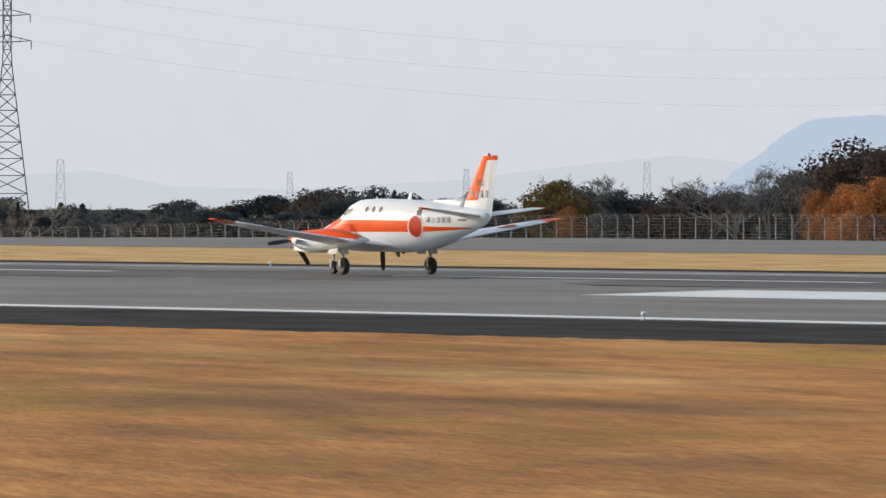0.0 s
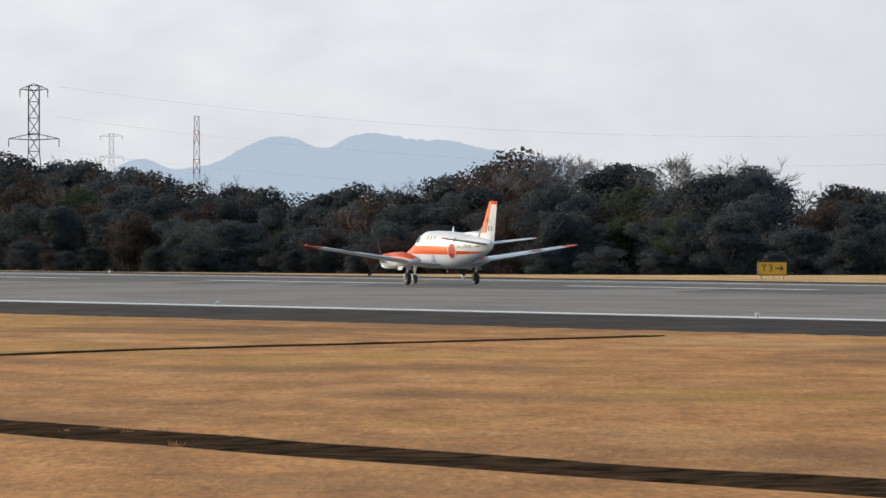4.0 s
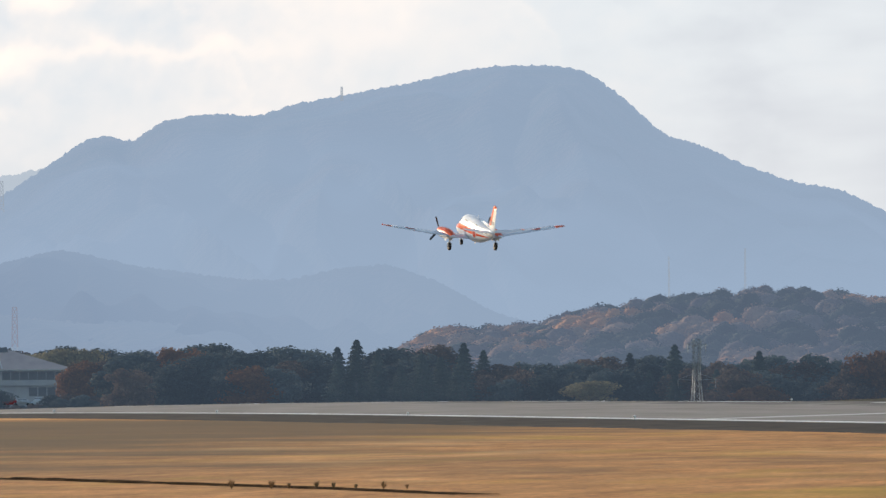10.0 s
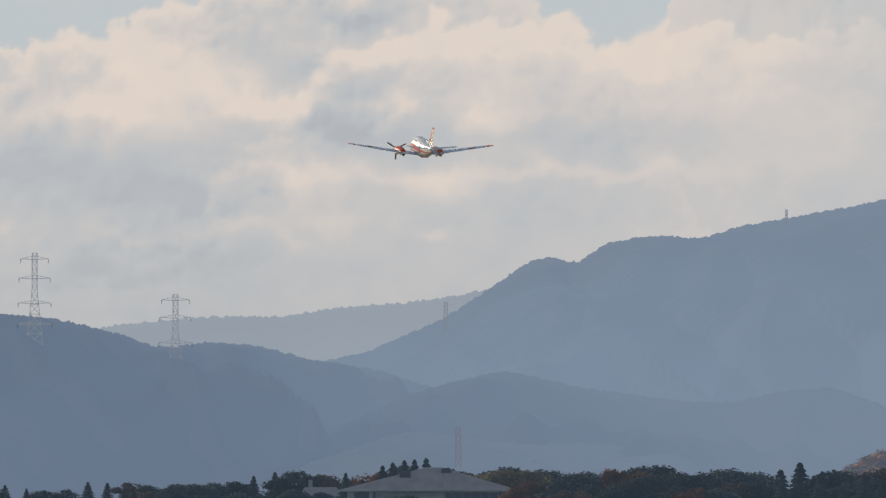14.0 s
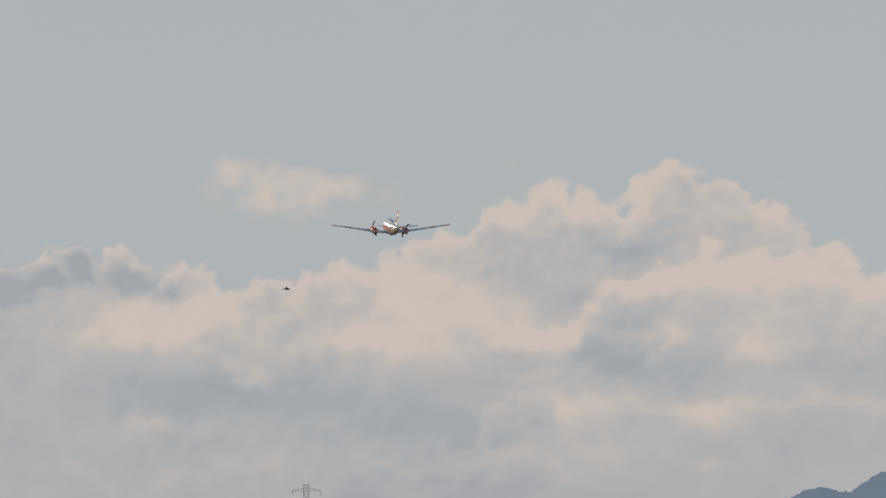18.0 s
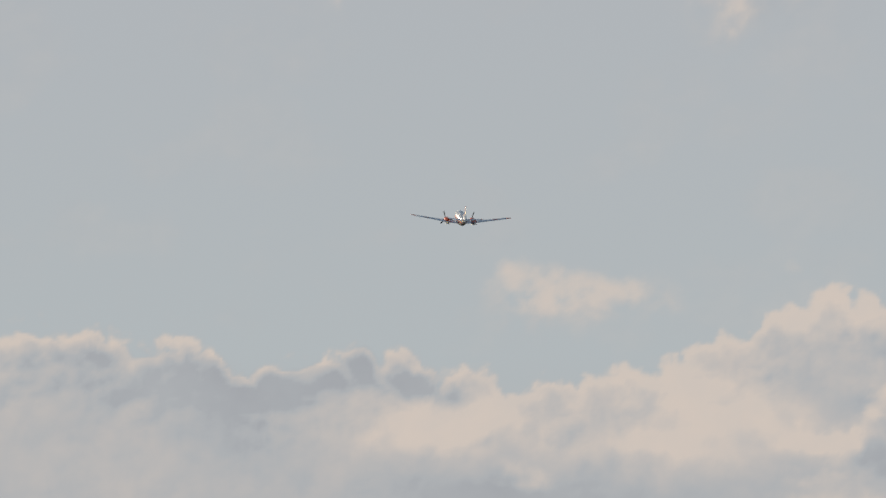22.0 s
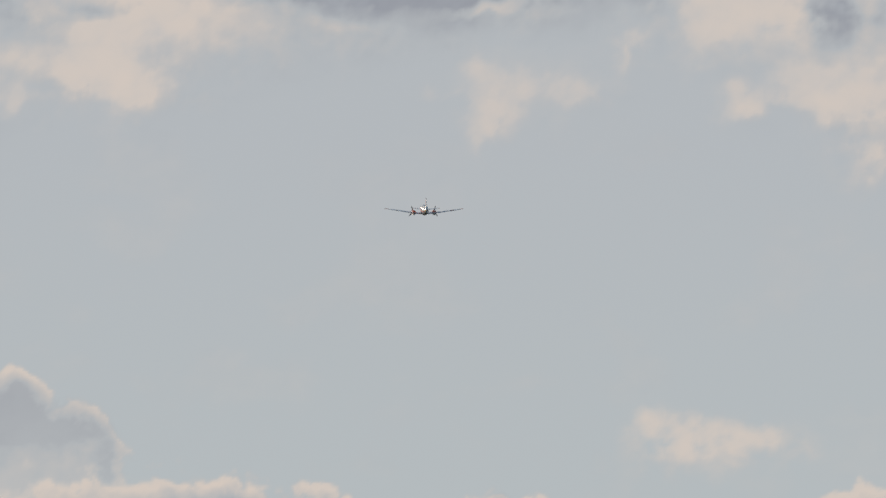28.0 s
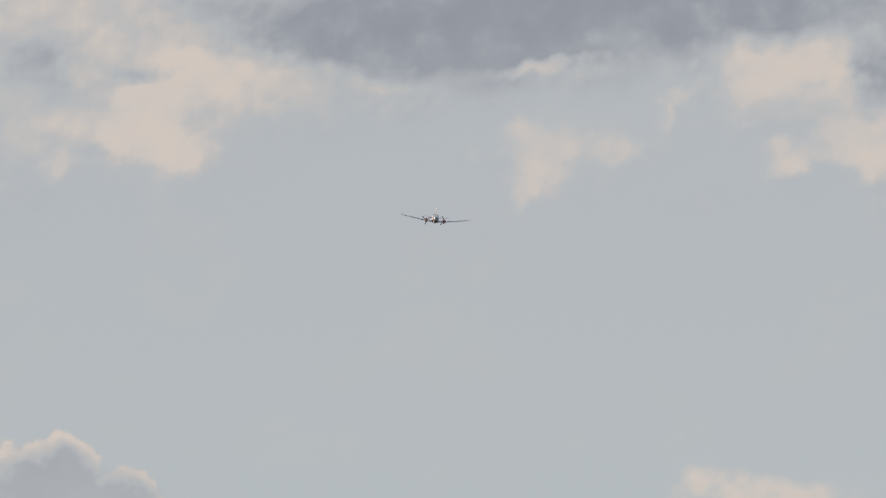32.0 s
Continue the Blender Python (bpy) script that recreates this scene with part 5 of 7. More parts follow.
def cedar_tree(name, label, seed, h=11.0, n=5200, width=0.2, leaf=None):
    rng = random.Random(seed)
    t = thing(name, pose(0, 0, -900), label, "tree")
    part("trunk", rod(bmesh.new(), (0, 0, -0.6), (0, 0, h * 0.97), 0.2, 0.03, 7), HAZED_BARK if leaf else BARK, t, "straight tapered trunk")
    spots = []
    tiers = 15
    for k in range(n):
        tier = rng.random() ** 1.3
        tier = (int(tier * tiers) + rng.uniform(0, 0.75)) / tiers
        z = h * (0.10 + 0.9 * tier)
        r = h * width * (1 - tier) ** 0.8 * rng.uniform(0.45, 1.05) * (1 + 0.25 * math.sin(tier * tiers * 6.28))
        a = rng.uniform(0, 6.28)
        o = Vector((math.cos(a), math.sin(a), -0.2))
        spots.append((Vector((o.x * r, o.y * r, z - 0.25 * r)), o))
    part("crown", leaves_mesh("crown", spots, 0.15, rng), leaf or LEAF_CEDAR, t)
    return t


def bare_tree(name, label, material, seed, h=10.0, spread=1.0):
    rng = random.Random(seed)
    t = thing(name, pose(0, 0, -900), label, "tree")
    vs, fs = [], []

    def twig(a, b, r0, r1):
        d = (b - a).normalized()
        u = d.orthogonal().normalized()
        v = d.cross(u)
        k = len(vs)
        for p, r in ((a, r0), (b, r1)):
            for i in range(3):
                vs.append(p + (u * math.cos(i * 2.094) + v * math.sin(i * 2.094)) * r)
        for i in range(3):
            j = (i + 1) % 3
            fs.append((k + i, k + j, k + 3 + j, k + 3 + i))

    def grow(p, d, length, r, level):
        q = p + d * length
        twig(p, q, r, r * 0.7)
        if level == 0:
            return
        for k in range(3 if level > 1 else 5):
            nd = (d + Vector((rng.gauss(0, 0.5 * spread), rng.gauss(0, 0.5 * spread), rng.gauss(0.12, 0.3)))).normalized()
            s = rng.uniform(0.55, 1.0)
            grow(p + (q - p) * s, nd, length * rng.uniform(0.55, 0.8), max(0.009, r * 0.55), level - 1)
    grow(Vector((0, 0, 0)), Vector((0, 0, 1)), h * 0.27, 0.14, 6)
    top = max(v.z for v in vs)
    vs = [v * (h / top) for v in vs]
    me = bpy.data.meshes.new("branchwork")
    me.from_pydata(vs, [], fs)
    part("branchwork", me, material, t, "bare leafless branches")
    part("trunk", rod(bmesh.new(), (0, 0, -0.6), (0, 0, h * 0.28), 0.15, 0.1, 7), material, t)
    return t


BROAD = [broad_tree("evergreen_tree", "dark evergreen broadleaf tree at the edge of the woods", LEAF_DARK, 3 + i, width=w, lobes=nb) for i, (w, nb) in enumerate(((0.36, 22), (0.42, 26), (0.32, 20)))]
GREEN = [broad_tree("green_tree", "green broadleaf tree with a rounded crown", LEAF_GREEN, 13 + i, width=w) for i, w in enumerate((0.36, 0.44))]
BROWN = [broad_tree("brown_tree", "brown-leaved autumn oak tree", LEAF_BROWN, 23 + i, n=6500, width=w) for i, w in enumerate((0.38, 0.46))]
ORNG = [broad_tree("orange_tree", "orange autumn tree with a rounded crown", LEAF_ORANGE, 33 + i, n=7000, width=w) for i, w in enumerate((0.42, 0.5))]
YELL = [broad_tree("yellow_tree", "yellow-green autumn tree beside the fence", LEAF_YELLOW, 43, n=6000, width=0.4)]
CEDAR = [cedar_tree("cedar_tree", "dark green pointed cedar tree", 53 + i, width=w) for i, w in enumerate((0.2, 0.17))]
BARE = [bare_tree("bare_tree", "leafless grey tree with fine twigs", PALE_BARK, 63 + i, spread=s) for i, s in enumerate((1.0, 1.25))]
BARE_BROWN = [bare_tree("bare_brown_tree", "leafless brown tree with dense twigs", BROWN_TWIG, 73, spread=1.2)]
BELT_BROAD = [broad_tree("belt_tree", "dark evergreen tree in the hazy belt past the runway", HAZED_DARK, 83 + i, HAZED_BARK, width=w, lobes=34, n=7000, size=0.27) for i, w in enumerate((0.38, 0.46, 0.42))]
BELT_BROWN = [broad_tree("belt_brown_tree", "brown autumn tree in the hazy belt past the runway", HAZED_BROWN, 88 + i, HAZED_BARK, width=0.44, lobes=30, n=6000, size=0.27) for i in range(2)]
BELT_ORANGE = [broad_tree("belt_orange_tree", "orange autumn tree in the hazy belt past the runway", HAZED_ORANGE, 91, HAZED_BARK, width=0.44, lobes=30, n=6000, size=0.27)]
BELT_YELLOW = [broad_tree("belt_yellow_tree", "pale yellow-green tree behind the hall", HAZED_YELLOW, 92, HAZED_BARK, width=0.42, lobes=20, n=5000, size=0.22)]
BELT_CEDAR = [cedar_tree("belt_cedar", "dark pointed cedar in the hazy belt past the runway", 95 + i, width=w, leaf=HAZED_CEDAR) for i, w in enumerate((0.24, 0.2))]
CEDAR_LIKE = CEDAR + BELT_CEDAR
used_protos = set()


def plant(proto, x, y, h, wide=1.0, spin=None, group="woods along the airfield", z=None):
    """One tree of height h at a spot; the first of a kind is the model itself."""
    s = h / (11.0 if proto in CEDAR_LIKE else 10.0)
    m = pose(x, y, gz(x, y) if z is None else z, 0, 0, random.uniform(0, 360) if spin is None else spin)
    if proto in used_protos:
        t = copy_thing(proto, m)
    else:
        used_protos.add(proto)
        t, t.matrix_basis = proto, m
    t.scale = (s * wide, s * wide, s)
    return tagged(t, group=group)


rngt = random.Random(5)
BARE_SPOTS = ((18.4, 18.9), (20.05, 20.15), (21.35, 21.45), (23.42, 23.72), (24.2, 24.5), (24.88, 25.05), (25.75, 25.92), (26.52, 26.7))


def woods():
    # the dense wood on the bank beyond the runway
    y = 660.0
    while y < 1420:
        for row, (x, share, drop) in enumerate(((432, 0.64, 0.1), (446, 0.9, 0.12), (464, 1.05, 0.08))):
            if rngt.random() < 0.06:
                continue
            xx, yy = x + rngt.uniform(-4, 4), y + rngt.uniform(-2.5, 2.5) + row * 2.3
            az = math.degrees(math.atan2(xx, yy))
            if az < 16.95 + 0.12 * row:
                continue
            d = math.hypot(xx, yy)
            top = EYE[2] + d * math.tan(radians(curve(WOODS_TOP, az))) - gz(xx, yy)
            h = max(4.0, top * (share - rngt.uniform(0, drop)))
            near = az > 29.0
            bare = any(a < az < b for a, b in BARE_SPOTS)
            if bare:
                h *= 1.0 if row == 2 else 0.9
            q = rngt.random()
            if near:
                kind = BROAD[rngt.randrange(3)] if q < 0.5 else CEDAR[rngt.randrange(2)] if q < 0.7 else BARE[1] if q < 0.9 else BARE_BROWN[0]
            elif row == 2 and bare:
                kind = rngt.choice(BARE + BARE_BROWN)
            elif row == 2:
                kind = rngt.choice(BROAD) if q < 0.62 else BROWN[rngt.randrange(2)] if q < 0.84 else BARE[rngt.randrange(2)] if q < 0.92 else BARE_BROWN[0]
            else:
                kind = rngt.choice(BROAD) if q < 0.66 else BROWN[rngt.randrange(2)] if q < 0.84 else GREEN[0] if q < 0.92 else BARE_BROWN[0]
            plant(kind, xx, yy, h, rngt.uniform(1.05, 1.45) * (1.0 if h > 7 else 1.3))
        y += 6.0
    # nearer end: autumn colours
    for az, x, kind, wide in ((31.1, 452, BARE[0], 1.1), (31.45, 450, BROAD[1], 1.2), (31.8, 455, BARE[1], 1.2), (32.1, 450, BROAD[2], 1.2), (32.35, 458, YELL[0], 1.3), (32.55, 452, CEDAR[0], 1),
                              (32.85, 456, BROWN[0], 1.3), (33.05, 460, BROWN[1], 1.3), (33.25, 452, BROAD[1], 1.4), (33.5, 455, BROAD[0], 1.3), (33.75, 452, GREEN[1], 1.2), (33.95, 458, BROAD[2], 1.2),
                              (34.15, 452, CEDAR[1], 1.1), (34.32, 452, YELL[0], 1.3), (34.42, 448, ORNG[0], 0.8), (34.55, 458, BARE[0], 1.2), (34.72, 452, BROAD[0], 1.2), (34.85, 455, BROWN[0], 1.3), (35.05, 452, BROWN[1], 1.3), (35.25, 456, BARE_BROWN[0], 1.3),
                              (35.4, 450, BARE[1], 1.3), (35.6, 455, BARE[0], 1.3), (35.75, 452, BARE_BROWN[0], 1.4), (35.9, 456, BARE[1], 1.3), (35.92, 440, ORNG[1], 0.9), (36.05, 438, ORNG[0], 1.0), (36.15, 450, BROWN[0], 1.3), (36.22, 436, ORNG[1], 1.2), (36.35, 446, BROWN[1], 1.2), (36.5, 438, ORNG[0], 1.3), (36.7, 446, BROAD[1], 1.3)):
        y = x / math.tan(radians(az))
        d = math.hypot(x, y)
        top = EYE[2] + d * math.tan(radians(curve(WOODS_TOP, az))) - gz(x, y)
        if kind in ORNG:
            top *= 0.66
        plant(kind, x, y, max(3.5, top), wide)
    # a second row behind closes the gaps
    az = 29.0
    while az < 37.6:
        x = 482 + rngt.uniform(-5, 5)
        y = x / math.tan(radians(az))
        top = EYE[2] + math.hypot(x, y) * math.tan(radians(curve(WOODS_TOP, az))) - gz(x, y)
        q = rngt.random()
        kind = rngt.choice(BROAD) if q < 0.5 else BARE_BROWN[0] if q < 0.72 and az > 34.9 else BROWN[rngt.randrange(2)] if q < 0.8 else BARE[0] if az > 34 else GREEN[0]
        plant(kind, x, y, max(3.5, top * rngt.uniform(0.7, 0.95)), 1.5)
        az += 0.085
    # a close row behind the fence where the wood thins out
    az = 28.35
    while az < 31.3:
        x = 417 + rngt.uniform(-3, 4)
        y = x / math.tan(radians(az))
        top = EYE[2] + math.hypot(x, y) * math.tan(radians(curve(WOODS_TOP, az))) - gz(x, y)
        q = rngt.random()
        kind = CEDAR[rngt.randrange(2)] if q < 0.25 else rngt.choice(BROAD) if q < 0.68 else BARE[rngt.randrange(2)] if q < 0.9 else BARE_BROWN[0]
        plant(kind, x, y, max(3.0, top * rngt.uniform(0.72, 1.02)), rngt.uniform(1.0, 1.4))
        az += 0.075
    # low bushes at the wood's foot
    for k in range(70):
        y = rngt.uniform(640, 1400)
        x = 424 + rngt.uniform(-2, 2)
        if math.degrees(math.atan2(x, y)) > 17.2:
            plant(rngt.choice(BROAD + [BROWN[0]]), x, y, rngt.uniform(3.0, 5.0), rngt.uniform(1.4, 2.0), group="bushes at the foot of the woods")


def belt():
    # trees past the runway's end
    az = 8.3
    while az < 17.4:
        for row in range(2):
            if 10.95 < az < 12.05 and row == 0:
                continue
            d = (1690 if az > 12.32 else 2140) + row * 40 + rngt.uniform(-15, 15)
            if 10.95 < az < 12.32:
                d = 2200 + rngt.uniform(-10, 30)
            p = place(az + rngt.uniform(-0.02, 0.02), 0, d)
            g = gz(p.x, p.y)
            top = EYE[2] + d * math.tan(radians(curve(BELT_TOP, az))) - g
            q = rngt.random()
            if 13.55 < az < 14.6 or 15.2 < az < 16.3:
                kind = BELT_CEDAR[rngt.randrange(2)] if q < 0.58 else BELT_BROAD[rngt.randrange(3)] if q < 0.85 else BELT_BROWN[0]
            elif az < 11:
                kind = BELT_BROAD[rngt.randrange(3)] if q < 0.5 else BELT_CEDAR[1] if q < 0.7 else BELT_BROAD[0] if q < 0.85 else BELT_BROWN[1]
            else:
                kind = BELT_BROAD[rngt.randrange(3)] if q < 0.68 else BELT_BROAD[1] if q < 0.8 else BELT_BROWN[rngt.randrange(2)] if q < 0.94 else BELT_ORANGE[0]
            h = max(4.0, top * (rngt.uniform(0.86, 1.02) if row else rngt.uniform(0.6, 0.85)) * (1.1 if kind in BELT_CEDAR else 1.0))
            plant(kind, p.x, p.y, h, rngt.uniform(1.3, 1.8), group="trees past the runway's end")
        az += 0.125


def car_park_edge():
    az = 8.6
    while az < 12.35:
        p = place(az, 0, 2020 + rngt.uniform(-12, 12))
        gap = 11.15 < az < 11.25 or 11.55 < az < 11.95
        if 10.05 < az < 10.6:
            az += 0.045
            continue
        h = rngt.uniform(2.2, 3.0) if gap else rngt.uniform(3.5, 6.0) if az < 10 else rngt.uniform(3.0, 4.6)
        plant(rngt.choice(BELT_BROAD + BELT_BROWN), p.x, p.y, h if not gap else h * 0.6, 1.9, group="bushes round the car park")
        az += 0.045
    for az, top in ((11.36, 0.14), (11.43, 0.155), (11.49, 0.16), (11.56, 0.17), (11.3, 0.12), (11.08, 0.07), (11.18, 0.03)):
        p = place(az, 0, 2130)
        plant(BELT_CEDAR[0], p.x, p.y, 4 + 2130 * math.tan(radians(top)) + 6, 1.1, group="cedars behind the hall")
    for az, top in ((12.10, 0.0), (12.17, 0.035), (12.25, 0.03), (12.33, 0.02)):
        p = place(az, 0, 2035)
        plant(BELT_BROWN[1] if az > 12.2 else BELT_ORANGE[0], p.x, p.y, 4 + 2035 * math.tan(radians(top)) + 6, 1.1, group="trees past the runway's end")
    for az, top, kind in ((11.36, -0.10, 0), (11.42, -0.06, 1), (11.48, -0.07, 2), (11.54, -0.09, 0), (11.60, -0.11, 1)):
        p = place(az, 0, 2048)
        plant(BELT_BROAD[kind], p.x, p.y, 4 + 2048 * math.tan(radians(top)) + 6, 1.9, group="bushes round the car park")
    for az, top in ((11.90, 0.09), (11.97, 0.10), (12.06, 0.12), (12.14, 0.12)):
        p = place(az, 0, 2170)
        plant(BELT_YELLOW[0], p.x, p.y, 4 + 2170 * math.tan(radians(top)) + 6, 1.2, group="trees past the runway's end")


def belt_clumps():
    for az, top, kind, wide in ((16.88, 0.04, BELT_ORANGE[0], 1.1), (16.8, 0.0, BELT_BROWN[0], 1.2), (16.19, -0.17, BELT_ORANGE[0], 2.2), (16.13, -0.18, BELT_ORANGE[0], 2.0), (15.18, -0.13, BELT_YELLOW[0], 2.2)):
        p = place(az, 0, 1668)
        plant(kind, p.x, p.y, 4 + 1668 * math.tan(radians(top)) - gz(p.x, p.y), wide, group="trees past the runway's end")


woods()
belt()
belt_clumps()
car_park_edge()


def forest_hill():
    """The autumn-coloured hill behind: a sheet of ground under a closed canopy of small crowns."""
    ridge = sorted(RIDGE_AUTUMN)
    dist, depth, base = 2600.0, 520.0, -8.0
    a0, a1 = ridge[0][0], 19.4
    # the hill's haze glows from the floor material itself
    HILL = hazed_mat("hazed_hill_floor", (0.205, 0.27, 0.385), 0.44, ((0.03, 0.035, 0.026), (0.07, 0.06, 0.04)), 0.05, 2.0)

    def height(az, s):
        el = curve(ridge, az) if az < 18.4 else 0.36
        top = EYE[2] + dist * math.tan(radians(el)) - 9.5
        n = noise.noise((az * 1.7, s * 2.0, 4)) * 0.5 + 0.3 * noise.noise((az * 4, s * 4, 9))
        return base + (top - base) * (step(0, 1, s) * 0.55 + 0.45 * s) + (top - base) * 0.55 * n * s * (1 - s) * 2
    bm, prev = bmesh.new(), None
    for i in range(101):
        az = a0 + (a1 - a0) * i / 100
        col = []
        for j in range(21):
            s = j / 20
            p = place(az, 0, dist - depth * (1 - s))
            col.append(bm.verts.new((p.x, p.y, height(az, s))))
        p = place(az, 0, dist + 60)
        col.append(bm.verts.new((p.x, p.y, base - 20)))
        if prev:
            for j in range(21):
                bm.faces.new((prev[j], col[j], col[j + 1], prev[j + 1]))
        prev = col
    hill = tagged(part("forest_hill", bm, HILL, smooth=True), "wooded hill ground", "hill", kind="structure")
    rng = random.Random(9)
    kinds = (("green_canopy", (0.028, 0.038, 0.030), (0.065, 0.078, 0.052), 0.50), ("brown_canopy", (0.24, 0.15, 0.105), (0.40, 0.26, 0.18), 0.30),
             ("orange_canopy", (0.42, 0.19, 0.09), (0.56, 0.29, 0.14), 0.09), ("grey_canopy", (0.13, 0.10, 0.09), (0.21, 0.165, 0.145), 0.11))
    heap = {k[0]: [] for k in kinds}
    for k in range(2700):
        az, s = rng.uniform(a0, a1), rng.random() ** 0.8
        p = place(az, 0, dist - depth * (1 - s))
        # woods of one kind stand together in slanting bands
        band = noise.noise((az * 1.3 + s * 1.2, s * 5.5 - az * 0.9, 2)) + 0.45 * noise.noise((az * 7, s * 9, 5)) + rng.uniform(-0.16, 0.16)
        name = "green_canopy" if band < 0.0 else "grey_canopy" if band < 0.10 else "brown_canopy" if band < 0.34 else "orange_canopy"
        heap[name].append((p.x, p.y, height(az, s), rng.uniform(3.4, 6.8), rng.uniform(5.0, 10.0)))

    def sprays(crowns, n, seed):
        """n small leaf sprays over each crown."""
        r = np.random.RandomState(seed)
        c = np.repeat(np.array(crowns), n, axis=0)
        d = r.normal(size=(len(c), 3))
        d[:, 2] = np.abs(d[:, 2]) * 1.1 - 0.35
        d /= np.linalg.norm(d, axis=1)[:, None]
        f = r.uniform(0.80, 0.97, len(c))[:, None]
        p = c[:, :3] + np.stack([c[:, 3], c[:, 3], c[:, 4] * 0.55], 1) * d * f
        p[:, 2] += c[:, 4] * 0.45
        nrm = d + r.normal(0, 0.3, d.shape)
        u = np.cross(nrm, r.normal(size=d.shape))
        u /= np.linalg.norm(u, axis=1)[:, None]
        v = np.cross(nrm, u)
        v /= np.linalg.norm(v, axis=1)[:, None]
        w = r.uniform(0.22, 0.46, len(c))[:, None]
        vs = np.stack([p + u * w, p + v * w * 0.7, p - u * w * 0.9, p - v * w * 0.75], 1).reshape(-1, 3)
        return vs, np.arange(len(vs)).reshape(-1, 4)
    ball = bmesh.new()
    bmesh.ops.create_icosphere(ball, subdivisions=2, radius=0.9)
    BALL, BALL_TRIS = np.array([v.co[:] for v in ball.verts]), np.array([[v.index for v in f.verts] for f in ball.faces])
    ball.free()
    for name, c0, c1, _ in kinds:
        vs, fs = sprays(heap[name], 270, len(name))
        # the crowns carry the same painted haze as the floor
        m = hazed_mat(name, (0.205, 0.27, 0.385), 0.42, (c0, c1), 0.07, 2.2, grain=0.75)
        # a lumpy mass of twigs inside each crown
        c = np.array(heap[name])
        lump = np.repeat(np.random.RandomState(5).uniform(0.9, 1.04, (len(c), len(BALL), 1)), 1, axis=2)
        hull = c[:, None, :3] + BALL[None] * lump * np.stack([c[:, 3], c[:, 3], c[:, 4] * 0.55], 1)[:, None] + np.stack([0 * c[:, 3], 0 * c[:, 3], c[:, 4] * 0.45], 1)[:, None]
        tris = (BALL_TRIS[None] + (len(vs) + np.arange(len(c)) * len(BALL))[:, None, None]).reshape(-1, 3)
        me = bpy.data.meshes.new(name)
        me.from_pydata(vs.tolist() + hull.reshape(-1, 3).tolist(), [], fs.tolist() + tris.tolist())
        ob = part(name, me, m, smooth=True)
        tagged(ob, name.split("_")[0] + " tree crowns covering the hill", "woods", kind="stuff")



forest_hill()

# ---- things on the airfield ----
LAMP_WHITE = mat("lamp_housing", [(0.7, 0.7, 0.68), (0.8, 0.8, 0.78)], 5, 0.4)
YELLOW = mat("sign_yellow", [(0.72, 0.38, 0.02), (0.78, 0.42, 0.03)], 1.2, 0.5, fine=0.05)
BOARD = mat("board_orange", [(0.76, 0.28, 0.10), (0.86, 0.36, 0.15)], 1.2, 0.6, fine=0.08)
RED_BOARD = mat("marker_red", [(0.62, 0.10, 0.03), (0.7, 0.14, 0.04)], 1.2, 0.6)
GALV = mat("galvanised_steel", [(0.28, 0.29, 0.30), (0.40, 0.41, 0.42)], 1.2, 0.55, 0.5)
PYLON = mat("pylon_steel", [(0.16, 0.165, 0.17), (0.24, 0.245, 0.25)], 0.5, 0.6, 0.3)
WIRE = mat("power_line", [(0.36, 0.36, 0.37), (0.45, 0.45, 0.46)], 0.5, 0.6, 0.2)


def edge_light(z=0.0):
    t = thing("edge_light", pose(0, 0, -900), "white elevated runway edge light on a short stem", "light", "runway edge lights")
    part("base", rod(bmesh.new(), (0, 0, 0), (0, 0, 0.05), 0.16, 0.14, 12), GALV, t, "grey round base plate")
    part("stem", rod(bmesh.new(), (0, 0, 0.05), (0, 0, 0.22), 0.04, 0.04, 8), LAMP_WHITE, t)
    part("lamp_head", loft([ring_flat(r, h) for r, h in ((0.09, 0.20), (0.15, 0.24), (0.16, 0.34), (0.13, 0.40), (0.05, 0.44))]), LAMP_WHITE, t, "white lamp head", True)
    return t


def ring_flat(r, z, n=12):
    return [(r * math.cos(2 * math.pi * i / n), r * math.sin(2 * math.pi * i / n), z) for i in range(n)]


def edge_lights():
    first = edge_light()
    spots = [(164.8, 896.6 - 60 * k) for k in range(-2, 15)] + [(228.2, 836.4 - 60 * k) for k in range(-2, 13)]
    for i, (x, y) in enumerate(spots):
        m = pose(x, y, gz(x, y))
        if i == 0:
            first.matrix_basis = m
            first.scale = (0.62, 0.62, 0.62)
        else:
            copy_thing(first, m)


edge_lights()


